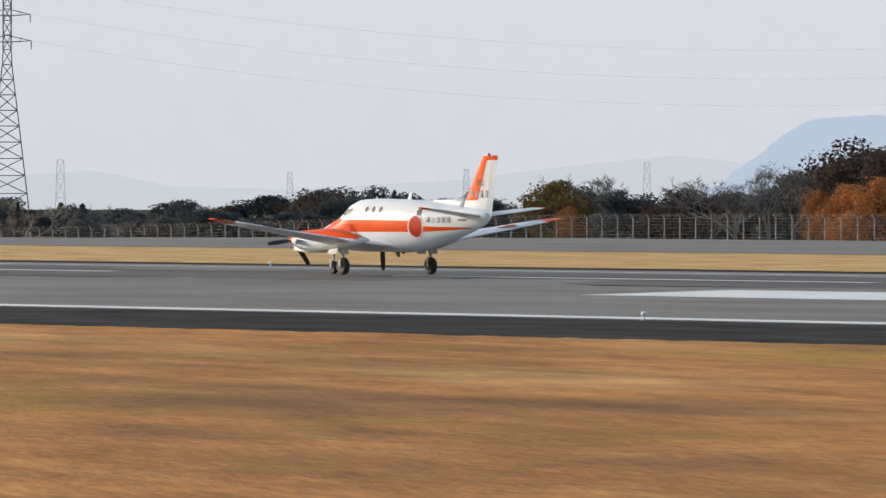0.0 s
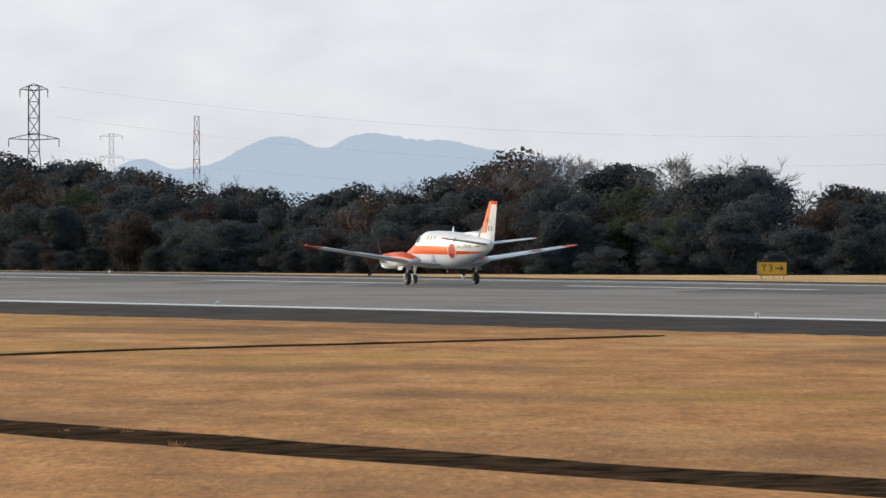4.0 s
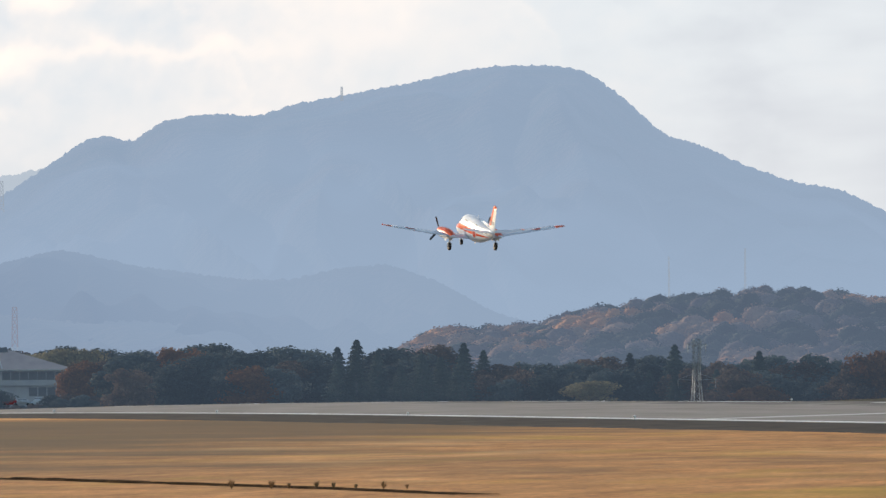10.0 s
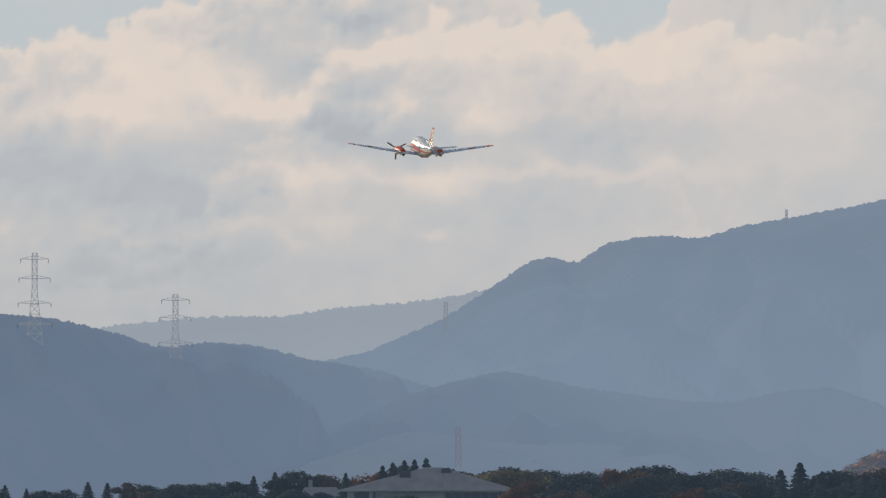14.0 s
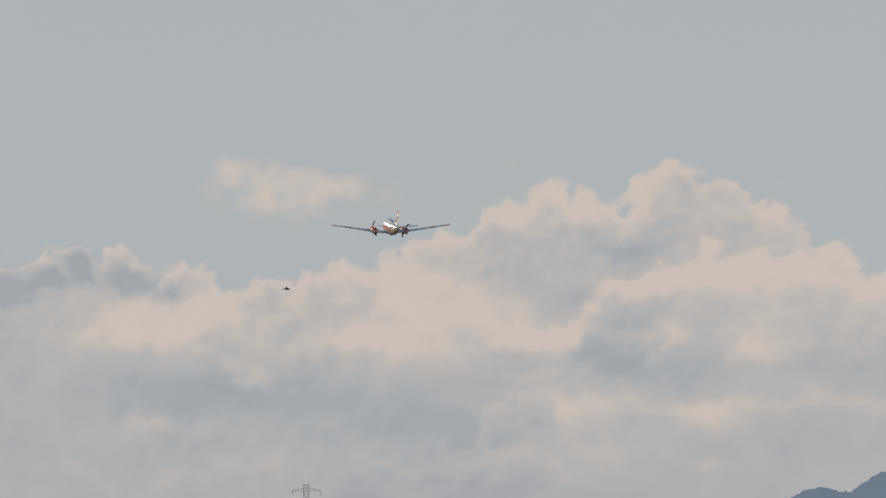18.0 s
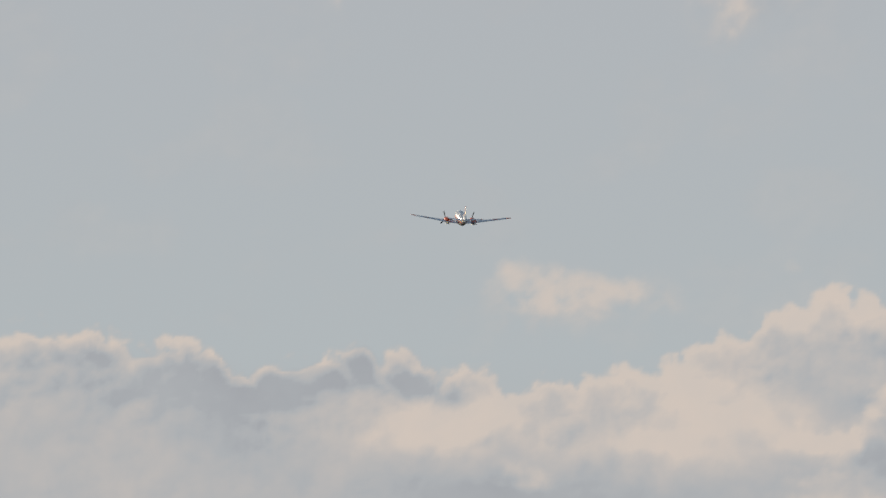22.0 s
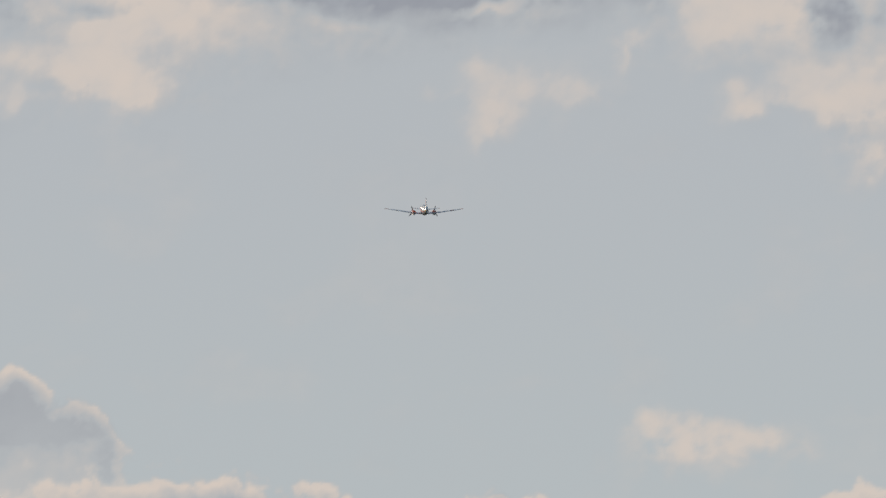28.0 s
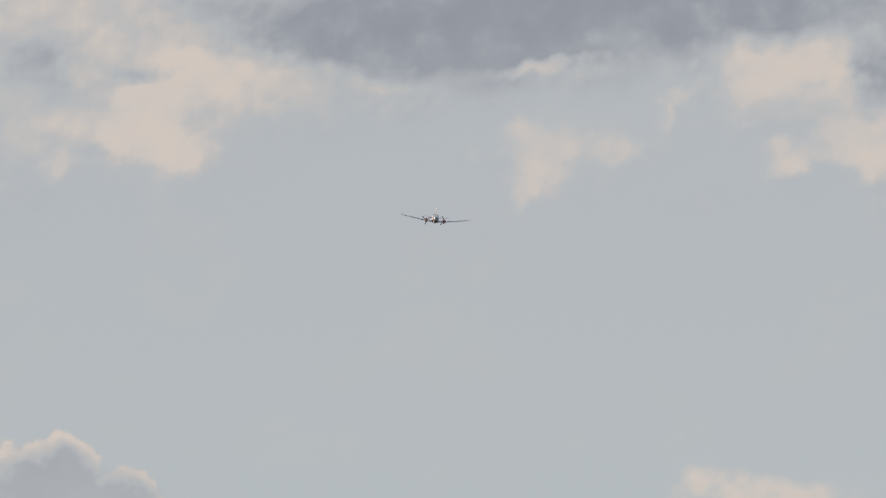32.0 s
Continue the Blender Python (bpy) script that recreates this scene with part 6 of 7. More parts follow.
def guidance_sign():
    x, y = 250.0, 538.8
    g = gz(x, y)
    face = Matrix.Translation((x, y, g)) @ Matrix.Rotation(radians(-20), 4, "Z")
    t = thing("taxiway_sign", face, "yellow taxiway guidance sign with black letters on short legs", "sign")
    part("panel", box(bmesh.new(), (0, 0, 0.72), (1.75, 0.16, 0.78), None, 0.02), YELLOW, t, "yellow sign panel")
    bm = bmesh.new()
    for z in (0.31, 1.13):
        box(bm, (0, 0, z), (1.82, 0.2, 0.05))
    for sx in (-0.9, 0.9):
        box(bm, (sx, 0, 0.72), (0.05, 0.2, 0.86))
    part("sign_frame", bm, BLACK, t, "dark sign frame")
    for sx in (-0.7, 0, 0.7):
        part("leg", rod(bmesh.new(), (sx, 0, 0), (sx, 0, 0.32), 0.04, 0.04, 8), GALV, t)
    up = Matrix.Rotation(radians(90), 4, "X")
    lettering("T", 0.62, Matrix.Translation((-0.52, -0.085, 0.72)) @ up, "letter", t)
    lettering("3", 0.62, Matrix.Translation((-0.12, -0.085, 0.72)) @ up, "letter", t)
    bm = box(bmesh.new(), (0.42, -0.086, 0.72), (0.5, 0.01, 0.07))
    box(bm, (0.58, -0.086, 0.79), (0.24, 0.01, 0.07), Matrix.Rotation(radians(42), 4, "Y"))
    box(bm, (0.58, -0.086, 0.65), (0.24, 0.01, 0.07), Matrix.Rotation(radians(-42), 4, "Y"))
    part("arrow", bm, NUMBER, t, "black arrow")


guidance_sign()


def orange_board():
    x, y = 250.0, 506.4
    t = thing("orange_board", Matrix.Translation((x, y, gz(x, y))) @ Matrix.Rotation(radians(-24), 4, "Z"), "orange slatted marker board on short legs", "board")
    for k in range(7):
        part("slat", box(bmesh.new(), (-1.17 + 0.39 * k, 0, 0.62), (0.36, 0.06 + 0.03 * (k % 2), 0.76), None, 0.012), BOARD, t, "orange slat")
        if k % 2 == 0:
            part("leg", rod(bmesh.new(), (-1.17 + 0.39 * k, 0, 0), (-1.17 + 0.39 * k, 0, 0.26), 0.035, 0.035, 6), GALV, t)
    part("rail", box(bmesh.new(), (0, 0.06, 0.86), (2.7, 0.05, 0.07)), GALV, t)


orange_board()


def small_marker():
    x, y = 249.0, 517.4
    t = thing("marker_block", pose(x, y, gz(x, y)), "small red-orange marker block in dry grass", "marker")
    part("block", loft([[(-0.2, -0.16, 0), (0.2, -0.16, 0), (0.2, 0.16, 0), (-0.2, 0.16, 0)], [(-0.19, -0.15, 0.42), (0.19, -0.15, 0.42), (0.19, 0.15, 0.42), (-0.19, 0.15, 0.42)],
                        [(-0.14, -0.1, 0.5), (0.14, -0.1, 0.5), (0.14, 0.1, 0.5), (-0.14, 0.1, 0.5)]]), RED_BOARD, t, "red-orange block")
    rng, vs, fs = random.Random(77), [], []
    for k in range(900):
        p = Vector((rng.gauss(0.1, 0.55), rng.uniform(-0.5, 0.5), -0.01))
        q = p + Vector((rng.gauss(0, 0.1), rng.gauss(0, 0.1), rng.uniform(0.08, 0.34) * math.exp(-(p.x - 0.1) ** 2)))
        i = len(vs)
        vs += [p - Vector((0.012, 0, 0)), p + Vector((0.012, 0, 0)), q]
        fs.append((i, i + 1, i + 2))
    me = bpy.data.meshes.new("dry_grass")
    me.from_pydata(vs, [], fs)
    tagged(part("dry_grass", me, STRAW, t, "dry grass grown round the block"), kind="stuff")


small_marker()


def perimeter_fence():
    t = thing("perimeter_fence", pose(0, 0, 0), "grey chain-link perimeter fence with slanted outriggers", "fence")
    x = 403.0
    bm = rod(bmesh.new(), (0, 0, -0.2), (0, 0, 1.95), 0.045, 0.045, 6)
    rod(bm, (0, 0, 1.93), (-0.28, 0, 2.25), 0.03, 0.03, 5)
    me = mesh_of(bm, "post")
    FENCE = mat("weathered_fence_steel", [(0.20, 0.20, 0.205), (0.28, 0.28, 0.285)], 1.2, 0.7, 0.2)
    me.materials.append(FENCE)
    ys = [440 + 2.0 * k for k in range(200)]
    for y in ys:
        o = new("post", me)
        o.parent = t
        o.matrix_basis = pose(x, y, gz(x, y) + 0.0)
    vs, fs = [], []

    def strand(a, b, r=0.008):
        k = len(vs)
        vs.extend([a + Vector((0, 0, r)), a - Vector((r, 0, 0)), a - Vector((0, 0, r)), b + Vector((0, 0, r)), b - Vector((r, 0, 0)), b - Vector((0, 0, r))])
        fs.extend([(k, k + 1, k + 4, k + 3), (k + 1, k + 2, k + 5, k + 4)])
    for a, b in zip(ys, ys[1:]):
        pa, pb = Vector((x, a, gz(x, a))), Vector((x, b, gz(x, b)))
        for j in range(9):
            strand(pa + Vector((0, 0, 0.05 + j * 0.23)), pb + Vector((0, 0, 0.05 + j * 0.23)))
        for j in range(3):
            o = Vector((-0.1 - 0.08 * j, 0, 2.02 + 0.09 * j))
            strand(pa + o, pb + o, 0.006)
        for j in range(8):
            f = j / 8
            p = pa.lerp(pb, f)
            q = pa.lerp(pb, min(1, f + 0.25))
            strand(p + Vector((0, 0, 0.05)), q + Vector((0, 0, 1.9)), 0.006)
            strand(q + Vector((0, 0, 0.05)), p + Vector((0, 0, 1.9)), 0.006)
    me = bpy.data.meshes.new("chain_link")
    me.from_pydata(vs, [], fs)
    tagged(part("chain_link", me, FENCE, t, "grey chain-link mesh"), kind="stuff")


perimeter_fence()


def lattice(bm, levels, r=0.12):
    """A four-legged lattice through levels of (height, half width)."""
    for (z0, w0), (z1, w1) in zip(levels, levels[1:]):
        c0 = [(sx * w0, sy * w0, z0) for sx, sy in ((-1, -1), (1, -1), (1, 1), (-1, 1))]
        c1 = [(sx * w1, sy * w1, z1) for sx, sy in ((-1, -1), (1, -1), (1, 1), (-1, 1))]
        for i in range(4):
            j = (i + 1) % 4
            rod(bm, c0[i], c1[i], r, r, 4)
            rod(bm, c0[i], c1[j], r * 0.55, r * 0.55, 4)
            rod(bm, c0[j], c1[i], r * 0.55, r * 0.55, 4)
            rod(bm, c1[i], c1[j], r * 0.55, r * 0.55, 4)
    return bm


def pylon(az, el0, el1, d, arms, label, base_w=3.6, top_w=0.8, r=0.12, turn=0.0, material=None, sink=6.0, levels=11, waist=0.6):
    """A power pylon that rises from el0 to el1 at azimuth az; arms: (share of height, half length)."""
    p0, p1 = place(az, el0, d), place(az, el1, d)
    h = p1.z - p0.z + sink
    t = thing("power_pylon", Matrix.Translation((p0.x, p0.y, p0.z - sink)) @ Matrix.Rotation(radians(-az + turn), 4, "Z"), label, "pylon")
    lv = []
    for k in range(levels + 1):
        s = (k / levels) ** 0.9
        w = base_w + (top_w - base_w) * min(1, s / waist) if s < waist else top_w
        lv.append((h * s, w))
    material = material or PYLON
    part("tower", lattice(bmesh.new(), lv, r), material, t, "steel lattice tower")
    for s, half in arms:
        z = h * s
        bm = bmesh.new()
        for e in (-1, 1):
            rod(bm, (0, top_w, z), (e * half, 0, z + 0.25), r * 0.7, r * 0.5, 4)
            rod(bm, (0, -top_w, z), (e * half, 0, z + 0.25), r * 0.7, r * 0.5, 4)
            rod(bm, (0, 0, z + 1.3), (e * half, 0, z + 0.25), r * 0.6, r * 0.5, 4)
            rod(bm, (e * half * 0.55, 0.3, z), (e * half * 0.55, 0, z + 0.9), r * 0.4, r * 0.4, 4)
        part("cross_arm", bm, material, t, "steel cross arm")
        for e in (-1, 1):
            part("insulator", rod(bmesh.new(), (e * half, 0, z + 0.2), (e * half, 0, z - 1.3), r * 0.9, r * 0.7, 6), GALV, t, "pale insulator string")
    return t


# steel for far pylons and masts, paled by haze glowing from the material
PYLON_HAZE = hazed_mat("haze_pylon", (0.50, 0.56, 0.64), 0.55, ((0.3, 0.3, 0.31), (0.4, 0.4, 0.41)), 0.1, 0.0)
pylon(31.06, -0.039, 1.33, 1800, ((0.895, 4.0), (0.79, 4.3), (0.685, 4.5)), "tall grey steel lattice power pylon with three cross arms", 4.2, 0.75, 0.14, levels=16, waist=0.62, sink=4)
pylon(20.488, 0.30, 0.805, 1800, ((0.97, 2.6), (0.66, 4.7), (0.24, 5.2)), "grey steel lattice power pylon rising from the woods", 2.6, 1.0, 0.13, levels=9, sink=14)
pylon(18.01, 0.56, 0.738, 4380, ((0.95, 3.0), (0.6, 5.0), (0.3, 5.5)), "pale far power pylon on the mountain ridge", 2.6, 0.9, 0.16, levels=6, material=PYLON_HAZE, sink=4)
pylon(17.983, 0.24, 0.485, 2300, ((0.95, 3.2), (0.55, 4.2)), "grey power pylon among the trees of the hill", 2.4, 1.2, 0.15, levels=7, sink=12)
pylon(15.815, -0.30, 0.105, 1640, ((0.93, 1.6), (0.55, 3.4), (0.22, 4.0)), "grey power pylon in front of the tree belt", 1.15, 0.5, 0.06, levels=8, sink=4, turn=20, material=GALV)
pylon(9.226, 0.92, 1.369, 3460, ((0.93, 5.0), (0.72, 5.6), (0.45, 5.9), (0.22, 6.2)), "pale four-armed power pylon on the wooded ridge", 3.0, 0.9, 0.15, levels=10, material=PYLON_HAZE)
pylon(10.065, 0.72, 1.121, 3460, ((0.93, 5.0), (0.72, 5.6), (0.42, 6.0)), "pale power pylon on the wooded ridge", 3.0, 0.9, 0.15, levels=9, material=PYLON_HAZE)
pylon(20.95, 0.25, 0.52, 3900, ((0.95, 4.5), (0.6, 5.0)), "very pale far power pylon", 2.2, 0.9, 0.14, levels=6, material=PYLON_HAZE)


def striped_mast(az, el0, el1, d, w, label, bands=6, r=0.1, haze=False, paints=None):
    p0, p1 = place(az, el0, d), place(az, el1, d)
    sink = 5.0
    h = p1.z - p0.z + sink
    t = thing("radio_mast", Matrix.Translation((p0.x, p0.y, p0.z - sink)) @ Matrix.Rotation(radians(-az), 4, "Z"), label, "mast")
    for k in range(bands):
        z0, z1 = h * k / bands, h * (k + 1) / bands
        steps = max(1, int((z1 - z0) / (w * 3)))
        bm = lattice(bmesh.new(), [(z0 + (z1 - z0) * i / steps, w * (1.25 - 0.5 * (k + i / steps) / bands)) for i in range(steps + 1)], r)
        part("mast_section", bm, PYLON_HAZE if haze else (paints or (LAMP_WHITE, DARK_RED))[k % 2], t, "" if haze else ("red mast section" if k % 2 else "white mast section"))


# the mast's white and red with haze emission mixed in
HAZED_WHITE = add_haze(mat("hazed_white_steel", [(0.6, 0.6, 0.6), (0.7, 0.7, 0.7)], 0.5, 0.6), 0.6, (0.34, 0.42, 0.54))
HAZED_RED = add_haze(mat("hazed_red_steel", [(0.42, 0.08, 0.06), (0.5, 0.12, 0.09)], 0.5, 0.6), 0.6, (0.34, 0.42, 0.54))
striped_mast(21.458, 0.15, 0.624, 2300, 0.75, "red and white lattice radio mast behind the woods", 7, 0.13)
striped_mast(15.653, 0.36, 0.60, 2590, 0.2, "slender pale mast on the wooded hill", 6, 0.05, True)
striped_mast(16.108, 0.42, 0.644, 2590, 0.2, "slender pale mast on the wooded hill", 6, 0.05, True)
striped_mast(11.751, -0.05, 0.326, 2900, 0.9, "red and white lattice mast behind the roof", 2, 0.17, paints=(HAZED_WHITE, HAZED_RED))
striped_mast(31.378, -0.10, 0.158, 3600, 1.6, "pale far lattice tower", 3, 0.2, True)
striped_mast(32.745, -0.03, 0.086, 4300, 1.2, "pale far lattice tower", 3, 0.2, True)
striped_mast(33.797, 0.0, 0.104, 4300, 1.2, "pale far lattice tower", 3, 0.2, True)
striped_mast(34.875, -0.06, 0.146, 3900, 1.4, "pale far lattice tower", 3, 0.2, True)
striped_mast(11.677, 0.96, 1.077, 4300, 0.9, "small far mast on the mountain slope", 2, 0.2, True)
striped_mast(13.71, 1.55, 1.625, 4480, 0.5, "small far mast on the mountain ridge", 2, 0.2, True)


def power_lines():
    def span(a, b, sag, r=0.012, n=40):
        a, b = Vector(a), Vector(b)
        bm = bmesh.new()
        rings = []
        for k in range(n + 1):
            s = k / n
            p = a.lerp(b, s)
            p.z -= sag * 4 * s * (1 - s)
            rings.append([(p.x, p.y, p.z + r), (p.x - r * 0.87, p.y + 0.3 * r, p.z - r / 2), (p.x + r * 0.87, p.y - 0.3 * r, p.z - r / 2)])
        tagged(part("power_line", loft(rings), WIRE), "thin grey power line in a long sag", "cable", "power lines")
    # from the tall pylon to the next ones on either side
    for i, (e, e3, sag) in enumerate(((1.20, 0.80, 15), (1.03, 0.62, 15), (0.87, 0.42, 14))):
        for k in (1,):
            p = place(31.06 + k * 0.125, e, 1800)
            q = place(20.488 + k * 0.14, e3, 1800)
            span(p, q, sag)
        p = place(31.06 + 0.125, e, 1800)
        q = place(41.0, e + 0.15, 1700)
        span(p, q, 14)


power_lines()


def lamp_arc():
    """A bent white pole with a small lamp head beyond the runway."""
    p, q = place(17.66, -0.265, 800), place(17.40, -0.165, 800)
    g = gz(p.x, p.y)
    t = thing("bent_pole", pose(p.x, p.y, g), "thin white bent pole with a small lamp head", "pole")
    e = Vector(q) - Vector((p.x, p.y, g))
    bm, prev = bmesh.new(), Vector((0, 0, 0))
    for k in range(1, 13):
        s = k / 12
        cur = Vector((e.x * s, e.y * s, e.z * (1 - (1 - s) ** 2)))
        rod(bm, prev, cur, 0.035, 0.035, 6)
        prev = cur
    part("pole", bm, LAMP_WHITE, t)
    part("lamp_head", bmesh_ball(e, 0.16), LAMP_WHITE, t, "white lamp head", True)


lamp_arc()

# ---- buildings and vehicles past the runway's end ----
ROOF = mat("brown_roof_sheet", [(0.43, 0.315, 0.275), (0.53, 0.395, 0.345)], 0.4, 0.6, stretch=(1, 1, 1), fine=0.06)
CONCRETE = mat("pale_concrete", [(0.30, 0.30, 0.31), (0.40, 0.40, 0.40)], 0.3, 0.8, fine=0.06)
PANE = mat("dark_window_glass", [(0.02, 0.025, 0.03), (0.05, 0.055, 0.06)], 0.5, 0.4, spec=0.3)
# roof, concrete and panes also get distance haze as emission
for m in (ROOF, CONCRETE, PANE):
    add_haze(m, 0.22)
TRIM = mat("pale_roof_trim", [(0.5, 0.5, 0.5), (0.6, 0.6, 0.6)], 1, 0.6)


def hall():
    """The broad building with two hipped roofs."""
    az0, d = 11.60, 2090.0
    c = place(az0, 0, d)
    g = -7.0
    k = d / 17000.0
    t = thing("roadside_hall", Matrix.Translation((c.x, c.y, g)) @ Matrix.Rotation(radians(-az0), 4, "Z"), "broad two-storey hall with a brown hipped roof and pale walls", "building")
    top = 4.0 - g
    # x to the right as seen from the runway, heights from the ground line
    e = top - 2.2 + 0.3
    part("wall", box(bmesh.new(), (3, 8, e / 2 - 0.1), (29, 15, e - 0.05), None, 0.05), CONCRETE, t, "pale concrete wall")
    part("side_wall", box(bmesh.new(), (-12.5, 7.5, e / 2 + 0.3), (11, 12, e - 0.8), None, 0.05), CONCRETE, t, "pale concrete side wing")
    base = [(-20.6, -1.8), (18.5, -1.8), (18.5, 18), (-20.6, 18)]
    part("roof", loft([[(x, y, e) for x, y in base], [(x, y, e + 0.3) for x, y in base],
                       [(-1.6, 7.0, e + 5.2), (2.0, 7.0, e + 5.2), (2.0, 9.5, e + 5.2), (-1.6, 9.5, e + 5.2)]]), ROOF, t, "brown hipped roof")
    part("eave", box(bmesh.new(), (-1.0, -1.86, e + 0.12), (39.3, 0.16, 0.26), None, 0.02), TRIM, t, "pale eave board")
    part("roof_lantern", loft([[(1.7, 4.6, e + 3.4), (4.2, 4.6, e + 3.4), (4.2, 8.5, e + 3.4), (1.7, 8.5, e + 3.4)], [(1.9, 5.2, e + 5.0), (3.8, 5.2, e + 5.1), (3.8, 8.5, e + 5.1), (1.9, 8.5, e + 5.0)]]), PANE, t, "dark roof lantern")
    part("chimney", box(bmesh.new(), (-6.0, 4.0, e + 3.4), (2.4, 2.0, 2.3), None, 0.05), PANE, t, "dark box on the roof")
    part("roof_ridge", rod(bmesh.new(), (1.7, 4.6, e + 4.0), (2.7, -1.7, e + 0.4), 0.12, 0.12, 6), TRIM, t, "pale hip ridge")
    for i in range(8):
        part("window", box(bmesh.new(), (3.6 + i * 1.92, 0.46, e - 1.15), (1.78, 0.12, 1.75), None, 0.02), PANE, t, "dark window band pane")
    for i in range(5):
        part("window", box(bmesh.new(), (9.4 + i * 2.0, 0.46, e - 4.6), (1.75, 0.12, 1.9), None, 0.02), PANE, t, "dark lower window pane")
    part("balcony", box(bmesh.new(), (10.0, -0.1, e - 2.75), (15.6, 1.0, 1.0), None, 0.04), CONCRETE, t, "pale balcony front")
    # the open porch's shade, made as a dark sheet under the eave
    part("porch_shade", box(bmesh.new(), (-14.8, 1.3, e - 3.0), (4.6, 0.1, 5.6)), PANE, t, "dark sheet standing in for the shade of the open porch")
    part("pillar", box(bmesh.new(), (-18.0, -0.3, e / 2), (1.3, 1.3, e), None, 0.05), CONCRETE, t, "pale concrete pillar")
    part("pillar", box(bmesh.new(), (-13.5, -0.3, e / 2), (0.9, 0.9, e), None, 0.05), CONCRETE, t, "pale concrete pillar")


hall()


def small_house(az, d, w, label):
    c = place(az, 0, d)
    t = thing("small_house", Matrix.Translation((c.x, c.y, -7)) @ Matrix.Rotation(radians(-az), 4, "Z"), label, "house")
    part("wall", box(bmesh.new(), (0, 3, 4), (w, 6, 8), None, 0.04), CONCRETE, t, "pale wall")
    part("roof", loft([[(-w / 2 - 0.5, -0.6, 8), (w / 2 + 0.5, -0.6, 8), (w / 2 + 0.5, 6.6, 8), (-w / 2 - 0.5, 6.6, 8)], [(-w / 2 + 1, 3, 10), (w / 2 - 1, 3, 10), (w / 2 - 1, 3.1, 10), (-w / 2 + 1, 3.1, 10)]]), ROOF, t, "brown roof")
    part("chimney", box(bmesh.new(), (-w / 4, 3.5, 10.4), (0.9, 0.9, 2.4), None, 0.03), CONCRETE, t, "square chimney")
    part("window", box(bmesh.new(), (0, -0.02, 6), (w * 0.5, 0.1, 1.2), None, 0.02), PANE, t, "dark window")


small_house(10.93, 2160, 9.0, "small brown-roofed house beside the hall")


def car(az, d, paint, label, tall=1.45, turn=8.0):
    c = place(az, 0, d)
    z = 4.0 + d * math.tan(radians(-0.262))
    t = thing("parked_car", Matrix.Translation((c.x, c.y, z)) @ Matrix.Rotation(radians(-az + turn), 4, "Z"), label, "car", "cars in the car park")
    prof = ((-2.1, 0.35, 0.62), (-2.0, 0.3, 0.85), (-1.2, 0.28, 0.92), (-0.6, 0.28, tall), (0.9, 0.28, tall), (1.6, 0.28, 0.98), (2.05, 0.32, 0.86), (2.1, 0.35, 0.6))
    part("body", loft([[(x, -0.82, lo), (x, 0.82, lo), (x, 0.86, (lo + hi) / 2), (x, 0.7, hi), (x, -0.7, hi), (x, -0.86, (lo + hi) / 2)] for x, lo, hi in prof]), paint, t, "", False)
    for x0, x1 in ((-0.75, 0.05), (0.12, 1.05)):
        part("window", box(bmesh.new(), ((x0 + x1) / 2, -0.765, tall - 0.25), (x1 - x0, 0.03, 0.3), Matrix.Rotation(radians(12), 4, "X"), 0.01), PANE, t, "dark side window")
    for x in (-1.3, 1.35):
        for y in (-0.8, 0.8):
            part("wheel", rod(bmesh.new(), (x, y - 0.1, 0.31), (x, y + 0.1, 0.31), 0.31, 0.31, 12), TYRE, t, "black wheel")


SILVER = mat("silver_car_paint", [(0.45, 0.46, 0.48), (0.55, 0.56, 0.58)], 1, 0.3, 0.4, fine=0.03)
CARBLACK = mat("black_car_paint", [(0.02, 0.02, 0.025), (0.03, 0.03, 0.035)], 1, 0.25, fine=0.03)
CARRED = mat("red_car_paint", [(0.3, 0.02, 0.02), (0.36, 0.03, 0.03)], 1, 0.3, fine=0.03)
for az, paint, colour, tall in ((10.14, SILVER, "silver", 1.5), (10.24, WHITE, "white", 1.85), (10.33, CARBLACK, "black", 1.5), (10.42, WHITE, "white", 1.5), (10.55, SILVER, "silver", 1.45),
                                (11.22, WHITE, "white", 1.6), (11.30, SILVER, "silver", 1.5), (11.58, WHITE, "white", 1.75), (11.65, SILVER, "silver", 1.5), (11.72, CARRED, "red", 1.5), (11.79, SILVER, "silver", 1.5), (11.89, WHITE, "white", 1.8), (12.0, CARBLACK, "black", 1.5)):
    car(az, 2075 if az > 11 else 2070, paint, colour + " parked car in the open car park", tall, random.uniform(-15, 15))


def marker_post():
    c = place(10.055, 0, 2040)
    z = 4.0 + 2040 * math.tan(radians(-0.275))
    t = thing("marker_post", pose(c.x, c.y, z), "orange and white banded marker post", "post")
    for k in range(4):
        part("band", rod(bmesh.new(), (0, 0, 0.85 * k), (0, 0, 0.85 * (k + 1)), 0.5, 0.5, 12), BOARD if k % 2 == 0 else LAMP_WHITE, t, "orange band" if k % 2 == 0 else "white band")


marker_post()


def bird():
    t = thing("bird", pose(0, 0, 0), "dark bird gliding before the clouds", "bird")
    part("body", loft([ring(y, 0, w, w, 10, 2) for y, w in ((0.28, 0.01), (0.22, 0.04), (0.1, 0.07), (-0.1, 0.07), (-0.22, 0.04), (-0.3, 0.01))]), BLACK, t, "", True)
    for s in (-1, 1):
        part("wing", aero((s * 0.04, 0.12, -0.1, 0.02, 0.03), (s * 0.55, 0.0, -0.1, 0.1, 0.01), steps=3), BLACK, t, "dark wing", True)
    part("tail", aero((-0.07, -0.26, -0.42, 0, 0.012), (0.07, -0.26, -0.42, 0, 0.012), steps=2), BLACK, t)
    return t


bird_thing = bird()


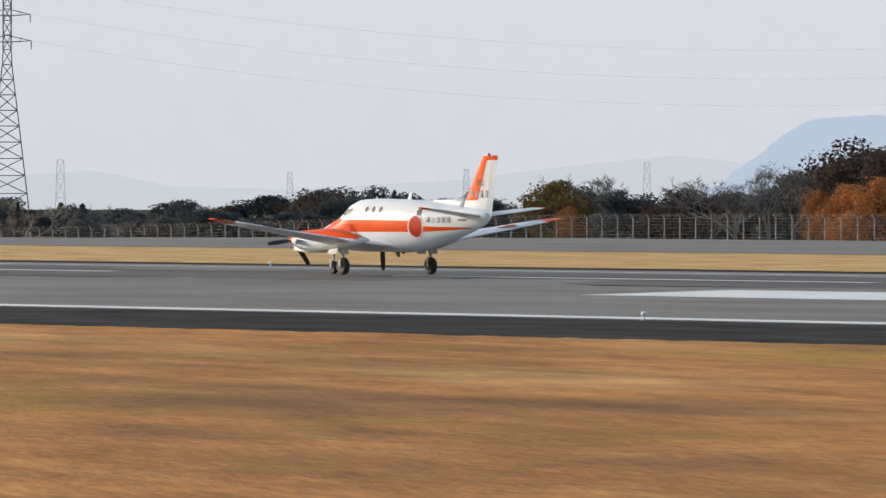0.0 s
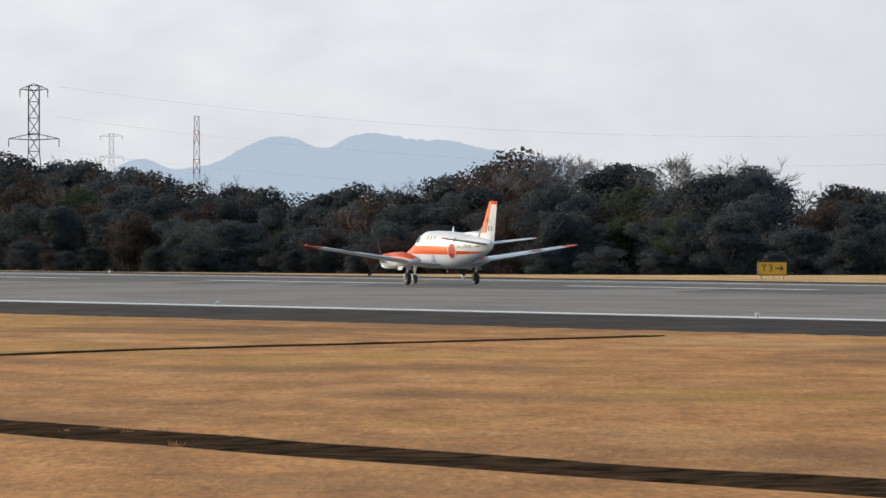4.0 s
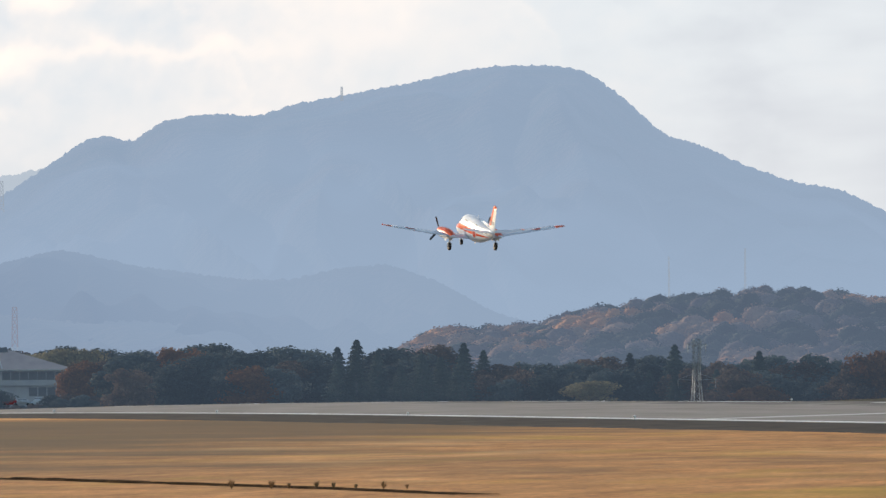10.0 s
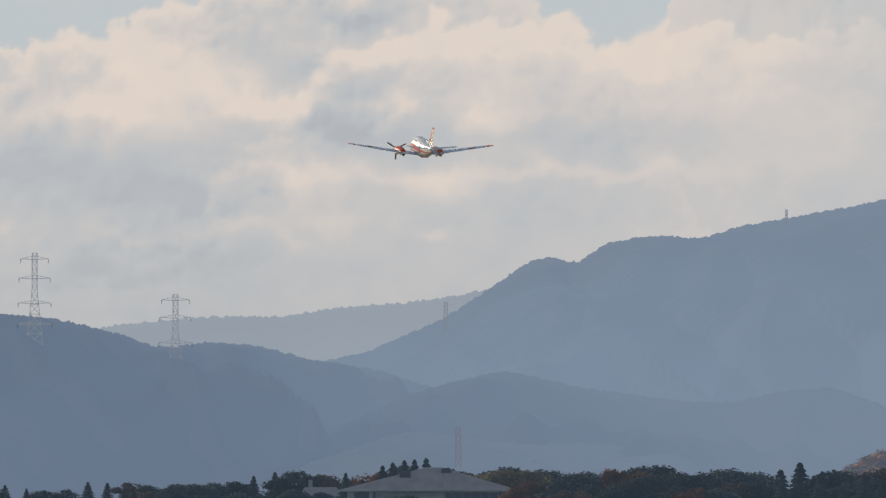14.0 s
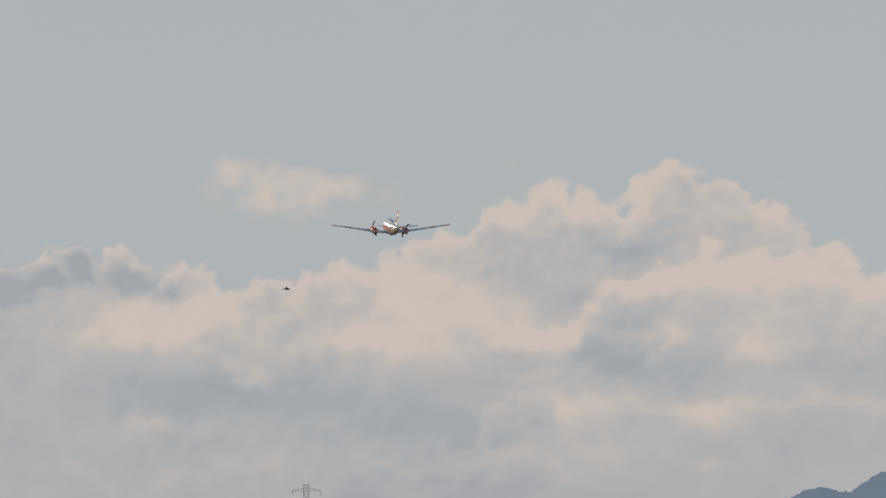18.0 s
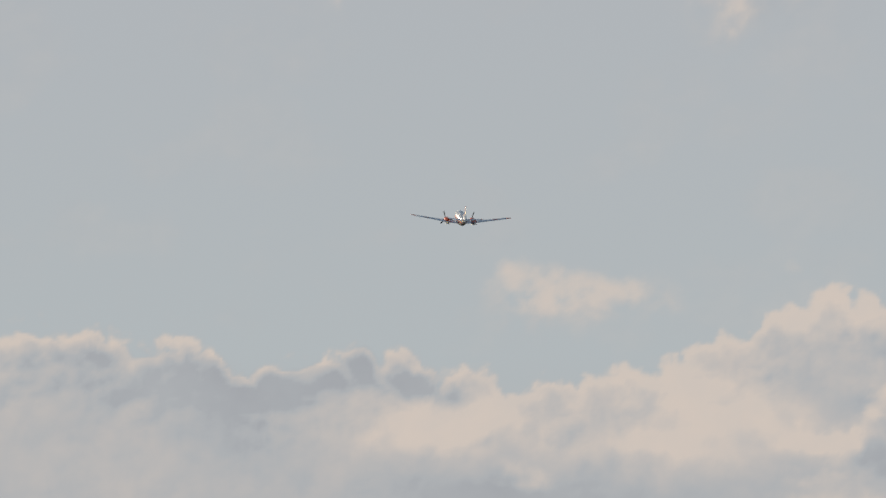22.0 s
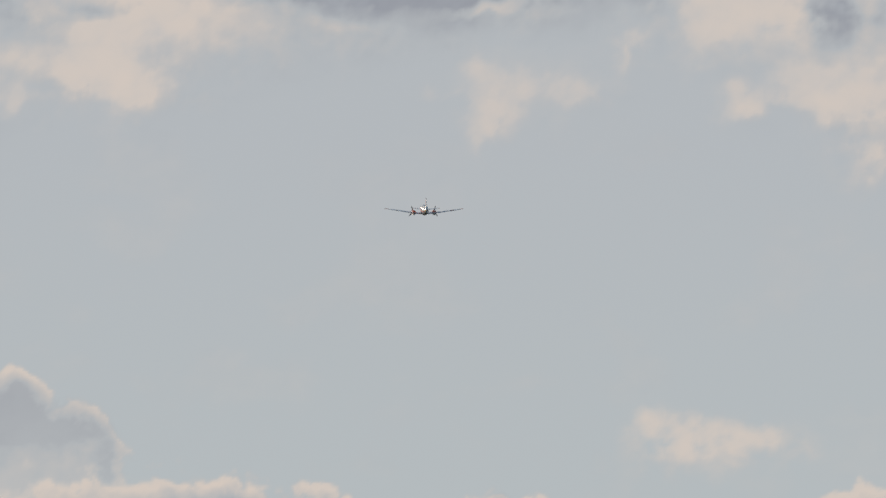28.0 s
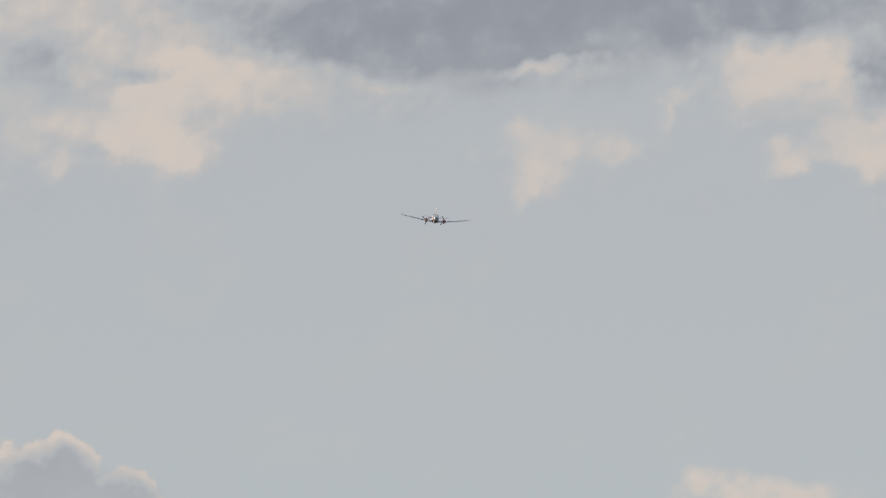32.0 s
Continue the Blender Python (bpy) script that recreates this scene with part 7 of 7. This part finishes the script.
# ---- weeds and scraps in the near field ----
DRY_STALK = soft_leaves("dry_stalks", [(0.26, 0.15, 0.075), (0.40, 0.25, 0.125)], scale=3, rough=0.9, spec=0.05)


def weed(x, y, h, seed, label="dry brown weed with bare branching stalks beside the ditch"):
    rng = random.Random(seed)
    t = thing("dry_weed", pose(x, y, gz(x, y)), label, "weed", "weeds along the ditches")
    for k in range(rng.randint(11, 15)):
        a, lean = rng.uniform(0, 6.28), rng.uniform(0.03, 0.42)
        tip = Vector((math.cos(a) * h * lean, math.sin(a) * h * lean, h * rng.uniform(0.45, 1.0)))
        bm = rod(bmesh.new(), (0, 0, -0.02), tip * 0.55, 0.009, 0.007, 4)
        rod(bm, tip * 0.55, tip, 0.007, 0.004, 4)
        for j in range(4):
            s = 0.45 + 0.14 * j
            b = a + rng.uniform(-1.5, 1.5)
            rod(bm, tip * s, tip * s + Vector((math.cos(b), math.sin(b), rng.uniform(0.4, 1.2))) * h * 0.16, 0.005, 0.008, 4)
        part("stalk", bm, DRY_STALK, t)


def dry_tuft(x, y, h, seed):
    rng = random.Random(seed)
    t = thing("dry_tuft", pose(x, y, gz(x, y)), "small tuft of dry grass on the ditch bank", "grass", "tufts along the ditches")
    vs, fs = [], []
    for k in range(26):
        a, r, w = rng.uniform(0, 6.28), rng.uniform(0, 0.16), rng.uniform(0.006, 0.012)
        p = Vector((math.cos(a) * r, math.sin(a) * r, -0.01))
        q = p + Vector((math.cos(a) * rng.uniform(0, 0.6), math.sin(a) * rng.uniform(0, 0.6), rng.uniform(0.5, 1.0))) * h
        s = Vector((-math.sin(a), math.cos(a), 0)) * w
        i = len(vs)
        vs += [p - s, p + s, p.lerp(q, 0.6) + s * 0.8 + Vector((0, 0, 0.03 * h)), q, p.lerp(q, 0.6) - s * 0.8]
        fs.append((i, i + 1, i + 2, i + 3, i + 4))
    me = bpy.data.meshes.new("blades")
    me.from_pydata(vs, [], fs)
    tagged(part("clump", me, DRY_STALK, t), kind="stuff")


for k, (x, y, h) in enumerate(((65.9, 284.6, 0.36), (67.1, 284.4, 0.34), (67.5, 283.8, 0.25), (68.4, 284.0, 0.36), (68.8, 283.4, 0.26), (69.3, 282.6, 0.2), (70.1, 282.4, 0.3), (70.6, 281.4, 0.18),
                               (66.6, 193.4, 0.62), (66.8, 191.8, 0.5), (64.9, 199.3, 0.28), (66.9, 207.5, 0.22), (64.2, 204.0, 0.2))):
    weed(x, y, h * 0.8, 900 + k)
rngw = random.Random(31)
for k in range(46):
    y = rngw.uniform(150, 226)
    c = curve(((100, 58.6), (138, 60.2), (168, 62.8), (184, 64.6), (194, 65.4), (204, 66.2), (227, 68)), y)
    dry_tuft(c + rngw.choice((-1.7, -1.5, 1.5, 1.75, rngw.uniform(-1, 1))), y, rngw.uniform(0.07, 0.16), 400 + k)


def scrap(x, y, w):
    t = thing("plastic_scrap", pose(x, y, gz(x, y) + 0.004, 0, 0, 20), "crumpled white plastic scrap on the grass", "litter")
    rings = [[(-w + 2 * w * k / 6, -0.06, 0.01 + 0.02 * math.sin(k * 2.1)), (-w + 2 * w * k / 6, 0.06, 0.02 + 0.02 * math.cos(k * 1.7)), (-w + 2 * w * k / 6, 0.0, 0.0)] for k in range(7)]
    part("sheet", loft(rings), LAMP_WHITE, t)


scrap(88.7, 255.4, 0.24)
scrap(86.5, 235.3, 0.12)
scrap(56.0, 171.0, 0.05)


def light_box(az, x):
    y = x / math.tan(radians(az))
    t = thing("light_box", pose(x, y, gz(x, y), 0, 0, -az), "small white box on the grass strip", "box")
    part("body", box(bmesh.new(), (0, 0, 0.13), (0.5, 0.3, 0.18), None, 0.03), LAMP_WHITE, t, "white box body")
    part("foot", box(bmesh.new(), (0, 0, 0.02), (0.3, 0.2, 0.05), None, 0.005), GALV, t)


light_box(26.03, 256.0)

# ---- what moves ----


def motions():
    path = []
    for t, x, y, z, pitch, bank in (
            (0, 196.5, 298.9, 2.85, 0.0, 0.0), (1, 196.5, 338.2, 2.86, 0.1, 0.0), (1.5, 196.5, 358.3, 2.78, 0.1, 0.0),
            (2, 196.5, 378.4, 2.80, 0.2, 0.0), (2.5, 196.5, 399.3, 2.80, 0.2, 0.0), (3, 196.5, 420.6, 2.87, 0.3, 0.0),
            (4, 196.5, 464.8, 2.78, 0.4, 0.0), (6.5, 196.5, 581.1, 2.87, 3.5, 0.0), (7, 196.5, 605.1, 3.30, 5.5, 0.6),
            (8, 196.5, 655.1, 6.02, 7.5, 1.5), (9, 196.5, 707.1, 10.22, 8.0, 1.7),
            (10, 196.5, 760.5, 14.97, 7.8, 0.6), (11, 196.5, 813.3, 20.34, 7.7, 1.0),
            (12, 196.5, 868.0, 26.25, 7.5, 3.9), (13, 197.5, 923.1, 32.23, 7.7, 5.7),
            (14, 199.6, 978.5, 39.23, 7.8, 0.5), (14.5, 200.7, 1006.4, 43.09, 7.8, -2.6),
            (16.5, 204.2, 1119.2, 56.56, 7.8, -2.3), (17, 205.1, 1147.7, 59.75, 7.7, -2.5),
            (18, 206.7, 1205.2, 66.38, 7.7, -0.4), (19, 208.1, 1263.2, 73.35, 7.7, 1.6),
            (20, 209.8, 1322.0, 80.78, 7.7, 0.3), (21, 212.2, 1381.5, 87.78, 9.0, 0.7),
            (22, 214.7, 1442.0, 95.46, 10.8, 1.6), (23, 217.6, 1503.7, 103.84, 9.8, 0.3),
            (24, 220.8, 1566.4, 112.70, 8.5, 0.6), (25, 224.5, 1630.4, 121.63, 7.7, 0.8),
            (26, 228.9, 1695.3, 130.82, 7.7, -0.7), (26.5, 231.0, 1728.1, 135.23, 7.7, -0.5),
            (28.5, 241.0, 1860.3, 153.91, 7.7, -0.3), (29, 244.2, 1893.1, 158.31, 7.7, 0.3),
            (29.5, 247.1, 1925.7, 162.72, 7.7, 4.0), (30, 250.2, 1957.9, 167.04, 7.7, 4.3),
            (31, 256.6, 2020.3, 174.34, 7.7, 0.2), (32, 263.3, 2078.8, 180.71, 7.7, 5.5),
    ):
        heading = curve(((0, 0), (11, 0), (14, 1.2), (24, 3.2), (32, 5.5)), t)
        path.append((t, pose(x, y, z, pitch, bank, -heading) @ Matrix.Translation((0, -0.05, -2.13))))
    walk(aircraft, path)
    for hub, side in zip(propellers, (-1, 1)):
        at = Matrix.Translation((side * 1.98, 3.36, 1.28))
        walk(hub, [(k / 10, at @ Matrix.Rotation(radians(40 + side * 17 + 74 * k), 4, "Y")) for k in range(321)])
    for leg, (x, y, z) in zip(gear_legs, ((-1.95, 0, 1.05), (1.95, 0, 1.05), (0, 3.65, 1.0))):
        fold = -88 if y == 0 else 88
        walk(leg, [(t, pose(x, y, z + 0.22 * f, fold * f)) for t, f in ((0, 0), (12.3, 0), (12.8, 0.3), (13.3, 0.7), (13.8, 1), (32, 1))])
    # the bird crosses before the clouds
    way = []
    for t, az, el in ((0, 1.6, 1.9), (10, 5.5, 2.1), (15, 7.55, 2.25), (17, 8.334, 2.396), (18, 9.114, 2.536), (19, 9.902, 2.601), (20, 10.693, 2.624), (20.5, 11.127, 2.625), (32, 21.0, 3.0)):
        way.append((t, Matrix.Translation(place(az, el, 800)) @ pose(0, 0, 0, 0, 12, -95)))
    walk(bird_thing, way)


motions()
